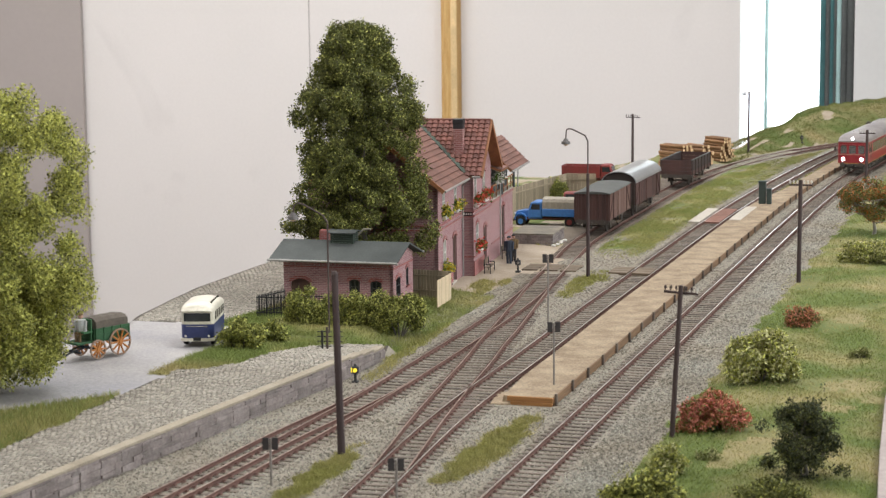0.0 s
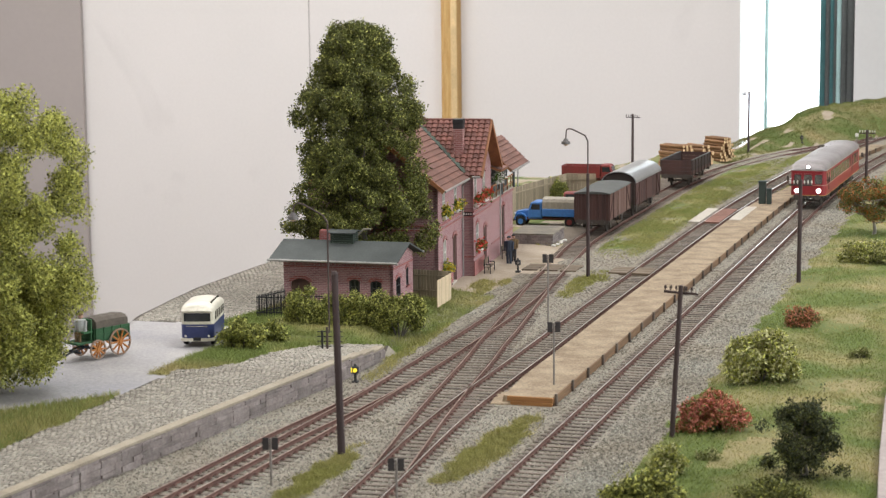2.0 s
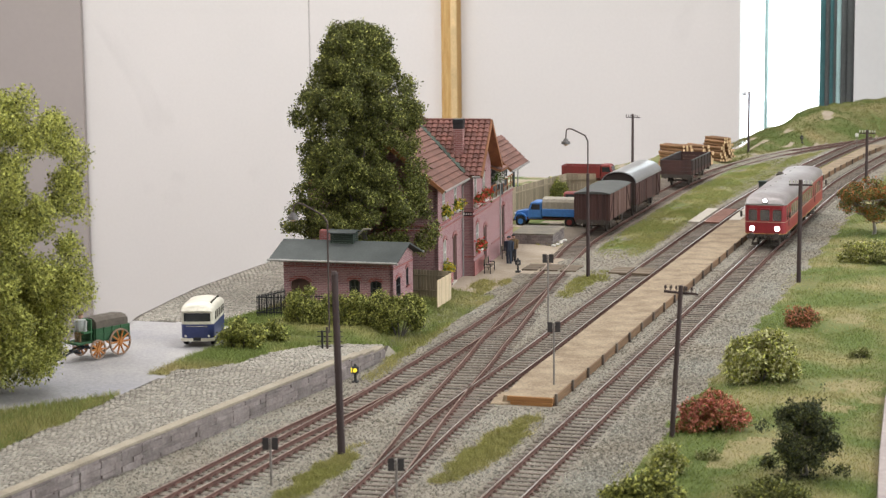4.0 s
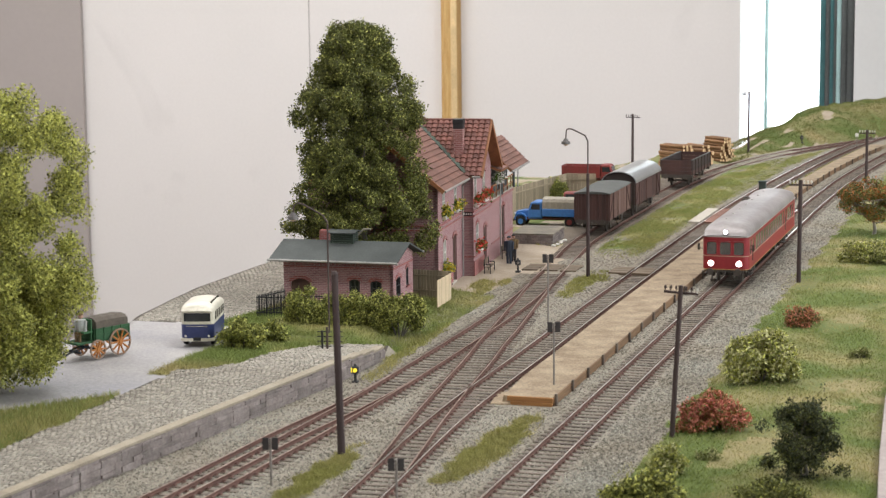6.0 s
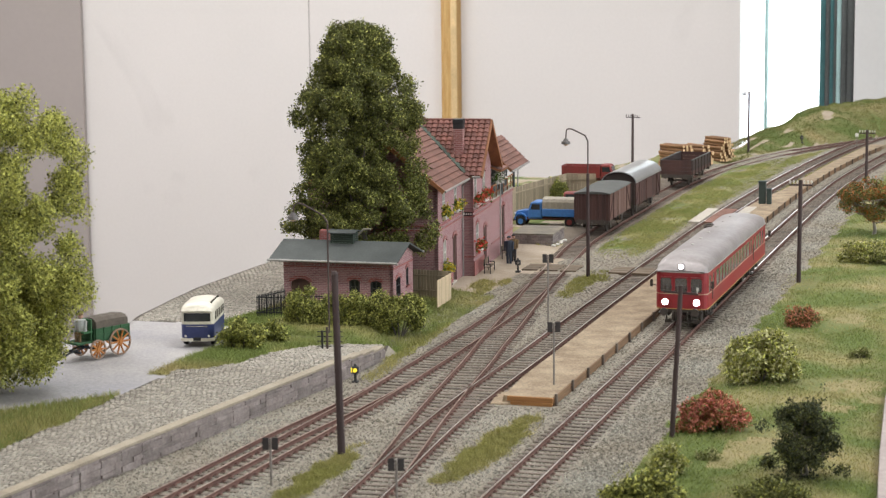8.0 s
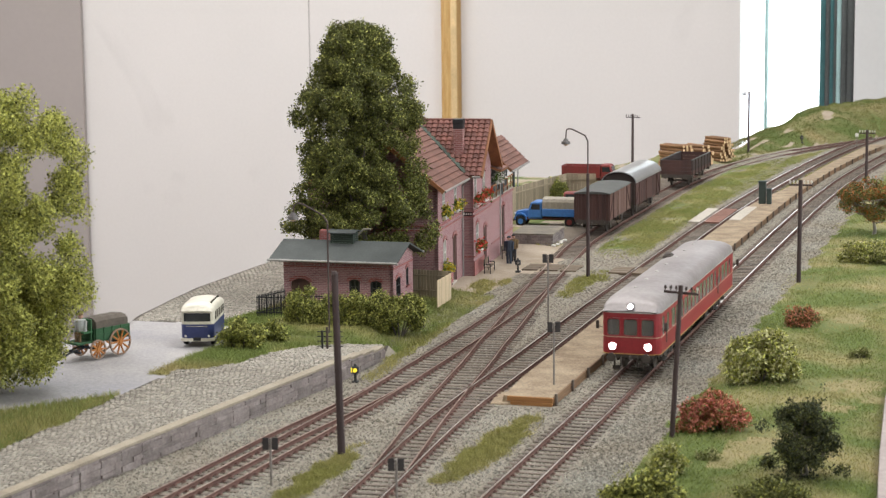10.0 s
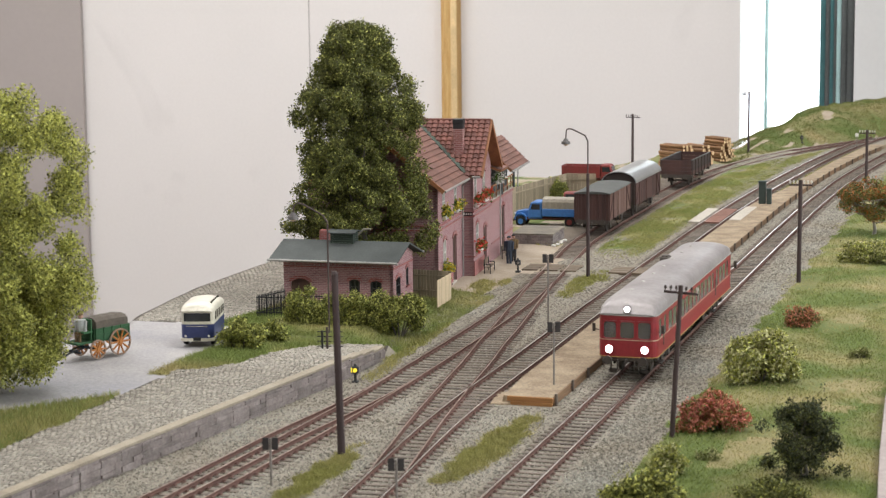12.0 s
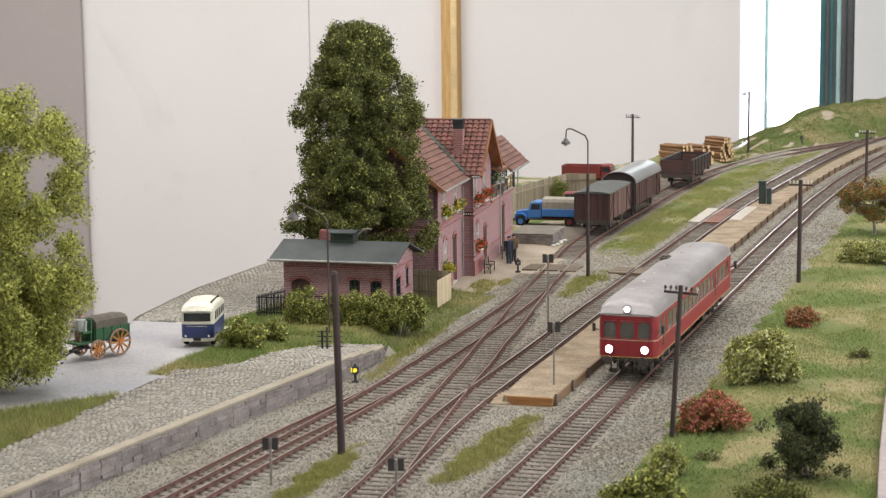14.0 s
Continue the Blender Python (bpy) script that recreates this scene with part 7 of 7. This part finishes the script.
bush("rounded bright green bush on the grassy bank", -13.8, 94.6, -0.1, 3.6, 3.2, 3.2, 7000, 0.125, [M_LEAF_MID, M_LEAF_LIGHT, M_LEAF_PALE], [0.2, 0.35, 0.45], 31, k=34)
bush("small rusty red bush on the grassy bank", -13.6, 110.0, -0.1, 1.8, 1.5, 1.6, 1300, 0.10, [M_LEAF_RUST, M_LEAF_RED, M_LEAF_DARK], [0.5, 0.2, 0.3], 32)
bush("broad crimson heather bush beside the track", -14.2, 83.8, -0.1, 3.0, 2.2, 2.15, 3800, 0.11, [M_LEAF_RED, M_LEAF_RUST, M_LEAF_MID], [0.58, 0.2, 0.22], 33, k=26)
bush("low rusty outer tuft of the heather", -15.05, 83.7, -0.1, 1.3, 1.3, 0.8, 900, 0.10, [M_LEAF_RED, M_LEAF_RUST, M_LEAF_MID], [0.3, 0.35, 0.35], 39, k=12)
tree("fir_shrub", "dark green upright fir-like shrub on the bank", "shrub", -9.3, 76.2, -0.1, [(0.2, 1.2), (1.0, 1.5), (1.9, 1.25), (2.5, 1.1), (2.9, 0.8), (3.3, 0.4)], 80, 0.34, 15000, 0.06, [M_LEAF_BLACK, M_LEAF_DARK, M_LEAF_MID], [0.66, 0.28, 0.06], 34, 0.1, 3.0, M_TRUNK, gap=0.46, freq=1.6,
     extra=[(0.7, 0, 3.4, 0.18, 0.2, 0.5), (-1.5, 0, 2.2, 0.35, 0.35, 0.3), (1.5, 0, 0.5, 0.4, 0.4, 0.3)])
bush("low olive shrub in front of the dark fir shrub", -9.6, 72.0, -0.2, 3.4, 2.0, 1.35, 4200, 0.09, [M_LEAF_DARK, M_LEAF_MID, M_LEAF_LIGHT], [0.5, 0.4, 0.1], 35, k=24)
bush("dark green shrub beside the track", -14.45, 71.5, -0.2, 3.6, 2.2, 1.6, 4200, 0.10, [M_LEAF_DARK, M_LEAF_MID, M_LEAF_LIGHT], [0.2, 0.45, 0.35], 36, k=26)
bush("pale green sprig rising behind the dark shrub", -14.4, 75.6, -0.1, 1.7, 1.3, 1.5, 1300, 0.10, [M_LEAF_MID, M_LEAF_LIGHT, M_LEAF_PALE], [0.3, 0.4, 0.3], 63, k=16)
bush("small grey-green herb tuft in the grass", -13.4, 78.6, -0.05, 1.0, 0.8, 0.5, 380, 0.08, [M_LEAF_MID, M_LEAF_PALE, M_LEAF_DARK], [0.5, 0.3, 0.2], 64, k=10)
bush("small grey-green herb tuft in the grass", -9.6, 102.3, -0.05, 1.2, 1.0, 0.55, 380, 0.08, [M_LEAF_MID, M_LEAF_PALE, M_LEAF_DARK], [0.5, 0.2, 0.3], 65, k=10)
bush("pale green leafy shrub under the fruit tree", -12.0, 135.5, 0.0, 4.4, 2.6, 1.9, 5000, 0.11, [M_LEAF_MID, M_LEAF_PALE, M_LEAF_LIGHT], [0.4, 0.3, 0.3], 37, k=30)
tree("fruit_tree", "small fruit tree with rusty orange foliage", "tree", -13.3, 150.0, -0.1, [(1.5, 1.7), (2.4, 2.7), (3.4, 2.5), (4.1, 1.3)], 80, 0.45, 18000, 0.075,
     [M_LEAF_MID, M_LEAF_RUST, M_LEAF_ORANGE, M_LEAF_DARK], [0.46, 0.2, 0.12, 0.22], 38, 0.16, 3.4, M_BIRCH, gap=0.25, freq=1.2)
# hedge in front of the shed: one bush beside another
for i, (x, w, h) in enumerate(((-40.3, 2.8, 2.5), (-38.5, 2.6, 2.3), (-36.8, 2.8, 2.5), (-35.1, 2.4, 2.5))):
    bush("dense green hedge bush along the shed", x, 102.2 + 0.25 * (i % 2), 0.0, w + 0.4, 2.6, h + 0.45, 5200, 0.10, [M_LEAF_DARK, M_LEAF_MID, M_LEAF_LIGHT], [0.22, 0.42, 0.36], 50 + i, k=24)
bush("bright green bush beside the coach", -40.55, 92.8, 0.5, 2.3, 1.8, 2.0, 3000, 0.105, [M_LEAF_MID, M_LEAF_LIGHT, M_LEAF_DARK], [0.45, 0.45, 0.1], 60)
bush("low trailing bush beside the coach", -40.2, 95.6, 0.5, 2.0, 1.4, 1.35, 1800, 0.10, [M_LEAF_MID, M_LEAF_LIGHT, M_LEAF_DARK], [0.5, 0.3, 0.2], 61)
bush("bush growing by the fence behind the dock", -41.4, 163.0, 0.0, 3.0, 1.6, 2.9, 2000, 0.12, [M_LEAF_MID, M_LEAF_LIGHT, M_LEAF_DARK], [0.5, 0.3, 0.2], 62)


# ---- grass and ballast ----
M_GRASS = mat("static_grass", (0.195, 0.245, 0.06), 0.85, color2=(0.42, 0.36, 0.155), scale=0.17, fine=2, bump=0, island=0.28, contrast=1.6, bias=0.085)
M_GRASS_HILL = mat("hill_turf", (0.105, 0.14, 0.03), 0.85, color2=(0.25, 0.215, 0.075), scale=0.12, fine=2, bump=0, island=0.3, contrast=1.3, bias=0.05)
M_GRASS_OLIVE = mat("olive_grass", (0.265, 0.262, 0.07), 0.85, color2=(0.40, 0.345, 0.14), scale=0.13, fine=2, bump=0, island=0.3, contrast=1.4, bias=0.09)
M_GRASS_DRY = mat("dry_grass", (0.42, 0.355, 0.17), 0.85, color2=(0.22, 0.24, 0.065), scale=0.2, fine=2, bump=0, island=0.3, contrast=1.5)


def blades(name, label, pts, h, seed, material, lean=0.6, w=0.017):
    rng = np.random.default_rng(seed)
    p = np.asarray(pts, float)
    n = len(p)
    a = rng.uniform(0, 2 * np.pi, n)
    ht = h * rng.uniform(0.55, 1.3, n)
    side = np.stack([np.cos(a), np.sin(a), np.zeros(n)], 1) * w
    tip = p + np.stack([rng.normal(size=n) * lean * ht, rng.normal(size=n) * lean * ht, ht], 1)
    v = np.stack([p - side, p + side, tip], 1).reshape(-1, 3) * S
    i = np.arange(n) * 3
    me = bpy.data.meshes.new(name)
    me.from_pydata(v.tolist(), [], np.stack([i, i + 1, i + 2], 1).tolist())
    me.materials.append(material)
    return tagged(new(name, me), label, "grass", kind="stuff")


def scatter(n, x0, x1, y0, y1, keep, seed, near=True):
    rng = np.random.default_rng(seed)
    out = []
    for _ in range(n * 40):
        if len(out) >= n:
            break
        x = rng.uniform(x0, x1)
        u = rng.random()
        y = y0 * (y1 / y0) ** u if near else y0 + (y1 - y0) * u
        if keep(x, y):
            out.append((x, y, height(x, y) - 0.02))
    return out


def turf(x, y):
    return ground_kind(x, y) in (0, 7) and x < lerp_table(EDGE_E, y) - 0.05


def patchy(x, y, lo=-0.15):
    return noise.noise(Vector((x * 0.22, y * 0.12, 9))) > lo


STRIP_L = [(p.y, p.x + 1.6) for p, d in LINE_SIDING]
STRIP_R = [(p.y, p.x - 1.55) for p, d in LINE_MIDDLE]


def soft_strip(x, y):
    """Grass that thins out softly towards the tracks on both sides."""
    a, b = lerp_table(STRIP_L, y), lerp_table(STRIP_R, y)
    if not a < x < b:
        return False
    e = min(1.0, min(x - a, b - x) / 0.55) * step(133, 142, y)
    n = noise.noise(Vector((x * 0.5, y * 0.17, 5))) + 0.5 * noise.noise(Vector((x * 1.3, y * 0.5, 8)))
    return random.random() < e * (0.62 + 0.9 * n)


def platform_verge(x, y):
    """Grass beside the far part of the platform."""
    a = lerp_table(mid_tab, y) + 1.35
    b = plat_left(y) + 0.2 + 0.6 * step(195, 215, y)
    n = noise.noise(Vector((x * 0.8, y * 0.3, 15)))
    return a < x < b and random.random() < 0.6 + n


blades("bank_grass", "mixed green grass on the bank", scatter(190000, -17.0, -3.6, 58, 235, lambda x, y: turf(x, y) and patchy(x, y, -0.28) and random.random() > dryness(x, y) * 0.95, 1), 0.13, 1, M_GRASS)
blades("bank_grass", "dry straw-coloured grass on the bank", scatter(42000, -17.2, -3.6, 58, 200, lambda x, y: -16.9 < x < lerp_table(EDGE_E, y) - 0.05 and (not patchy(x, y, -0.1) or random.random() < dryness(x, y) * 1.3), 2), 0.10, 2, M_GRASS_DRY)
blades("hill_grass", "green grass on the far hills", scatter(70000, -37, -12, 206, 275, turf, 3, False), 0.2, 3, M_GRASS_HILL, w=0.03)
blades("strip_grass", "green grass between siding and middle track", scatter(32000, -33.0, -22.0, 133, 226, soft_strip, 4), 0.15, 4, M_GRASS)
blades("strip_grass", "olive grass between siding and middle track", scatter(36000, -33.0, -22.0, 133, 226, soft_strip, 9), 0.14, 9, M_GRASS_OLIVE)
blades("platform_grass", "green grass along the far end of the platform", scatter(9000, -26.0, -19.0, 160, 226, platform_verge, 8), 0.15, 8, M_GRASS_OLIVE)
blades("yard_grass", "green grass round the shed and hedge", scatter(60000, -45.5, -33.6, 84, 118, lambda x, y: turf(x, y) or (x > -36.5 + (y - 97) * 0.02 and x < -33.6 and y > 98 and y < 117), 5), 0.24, 5, M_GRASS)
blades("verge_grass", "long green grass on the verge by the road", scatter(15000, -48, -40.2, 58, 83, turf, 6), 0.34, 6, M_GRASS, lean=0.35)
blades("verge_grass", "long yellowish grass on the verge by the road", scatter(17000, -48, -40.2, 58, 83, turf, 7), 0.32, 7, M_GRASS_OLIVE, lean=0.35)


def tuft(cx, cy, rx, ry, deg):
    c, s = math.cos(radians(deg)), math.sin(radians(deg))

    def inside(x, y):
        dx, dy = x - cx, y - cy
        u, v = (dx * c + dy * s) / rx, (-dx * s + dy * c) / ry
        return u * u + v * v < (0.25 + 1.3 * random.random()) * (1 + 0.9 * noise.noise(Vector((x * 1.5, y * 0.8, 2))))
    return inside


TUFTS = [(-28.45, 72.6, 0.6, 4.2, 0, 6500), (-22.95, 79.0, 0.75, 5.2, -2, 11000), (-29.6, 122, 0.7, 4.0, 3, 2600), (-29.3, 126.0, 0.9, 2.0, 0, 1400), (-36.0, 121, 0.35, 2.0, 0, 700), (-35.2, 119.5, 0.5, 3.0, 5, 1500),
         (-36.2, 140.5, 0.8, 1.2, 0, 900), (-34.6, 122.5, 0.4, 1.6, 5, 500), (-33.5, 100.5, 0.5, 6.0, 2, 3000), (-33.0, 93.5, 0.5, 3.2, 3, 800)]
for i, (cx, cy, rx, ry, deg, n) in enumerate(TUFTS):
    blades("grass_tuft", "patch of yellow-green grass growing in the ballast", scatter(n, cx - 2, cx + 2, cy - ry * 1.3, cy + ry * 1.3, tuft(cx, cy, rx, ry, deg), 20 + i, False), 0.2, 20 + i, M_GRASS_OLIVE)


for i, (cx, cy, rx, ry, deg, n) in enumerate(TUFTS[:2]):
    blades("grass_tuft", "straw-yellow grass mixed into a ballast patch", scatter(n // 2, cx - 2, cx + 2, cy - ry * 1.4, cy + ry * 1.4, tuft(cx, cy, rx * 1.2, ry * 1.1, deg), 40 + i, False), 0.17, 40 + i, M_GRASS_DRY)


def stones(name, label, n, seed, keep, y0, y1, x0, x1, size, zoff=0.0):
    rng = np.random.default_rng(seed)
    c = []
    while len(c) < n:
        x = rng.uniform(x0, x1)
        y = y0 * (y1 / y0) ** rng.random()
        if keep(x, y):
            c.append((x, y, height(x, y) + zoff))
    c = np.array(c)
    s = size * rng.uniform(0.5, 1.3, n)[:, None, None]
    base = np.array([[1, 0, -0.1], [0, 1, -0.1], [-1, 0, -0.1], [0, -1, -0.1], [0.35, 0.3, 0.6], [-0.35, -0.3, 0.6]])
    jit = base[None] * rng.uniform(0.65, 1.3, (n, 6, 3))
    a = rng.uniform(0, 2 * np.pi, n)
    ca, sa = np.cos(a)[:, None], np.sin(a)[:, None]
    v = np.stack([jit[..., 0] * ca - jit[..., 1] * sa, jit[..., 0] * sa + jit[..., 1] * ca, jit[..., 2]], -1) * s + c[:, None, :]
    tri = np.array([[0, 1, 4], [1, 2, 5], [1, 5, 4], [2, 3, 5], [3, 0, 4], [3, 4, 5]])
    f = (np.arange(n) * 6)[:, None, None] + tri[None]
    me = bpy.data.meshes.new(name)
    me.from_pydata((v.reshape(-1, 3) * S).tolist(), [], f.reshape(-1, 3).tolist())
    me.materials.append(M_STONE)
    return tagged(new(name, me), label, "ballast", kind="stuff")


LINE_XY = [np.array([(p.x, p.y) for p, d in l]) for l in TRACK_LINES]


def ballast_here(x, y):
    if ground_kind(x, y) != 1:
        return False
    if -25.2 < x < -22.6 and y > 87:
        return False
    return True


stones("ballast_stones", "loose grey ballast stones round the tracks", 110000, 71, ballast_here, 58, 215, -38.9, -15.8, 0.062)
stones("scree_stones", "coarse grey stones along the bank's foot", 9000, 72, lambda x, y: -18.6 < x < -16.6 + 0.5 * noise.noise(Vector((x * 0.5, y * 0.5, 0))), 60, 190, -18.6, -15.9, 0.085)


# ---- the railcar's run ----
def front_at(y):
    """Centre of the main track abreast of y, and its heading."""
    tab = [(p.y, p.x) for p, d in LINE_MAIN]
    return lerp_table(tab, y)


def motions():
    rows = [(0.0, 194.10), (0.5, 186.60), (1.0, 179.70), (1.5, 172.80), (2.0, 165.80), (2.5, 158.90), (3.0, 152.40), (3.5, 146.40), (4.0, 140.80), (4.5, 135.80), (5.0, 131.40), (5.5, 127.20),
            (6.0, 123.30), (6.5, 119.60), (7.0, 115.80), (7.5, 112.00), (8.0, 108.10), (8.5, 104.40), (9.0, 100.80), (9.5, 97.30), (10.0, 94.50), (10.3, 93.75), (10.5, 93.70), (14.0, 93.70)]
    keyed = []
    for t, y in rows:
        a, b = y + 3.4, y + 18.4
        xa, xb = front_at(a), front_at(b)
        ang = math.degrees(math.atan2(-(xb - xa), b - a))
        d = Vector((xb - xa, b - a)).normalized()
        keyed.append((t, pose((xa - d.x * 3.4) * S, (a - d.y * 3.4) * S, 0, 0, 0, ang)))
    walk(RAILCAR, keyed)


motions()
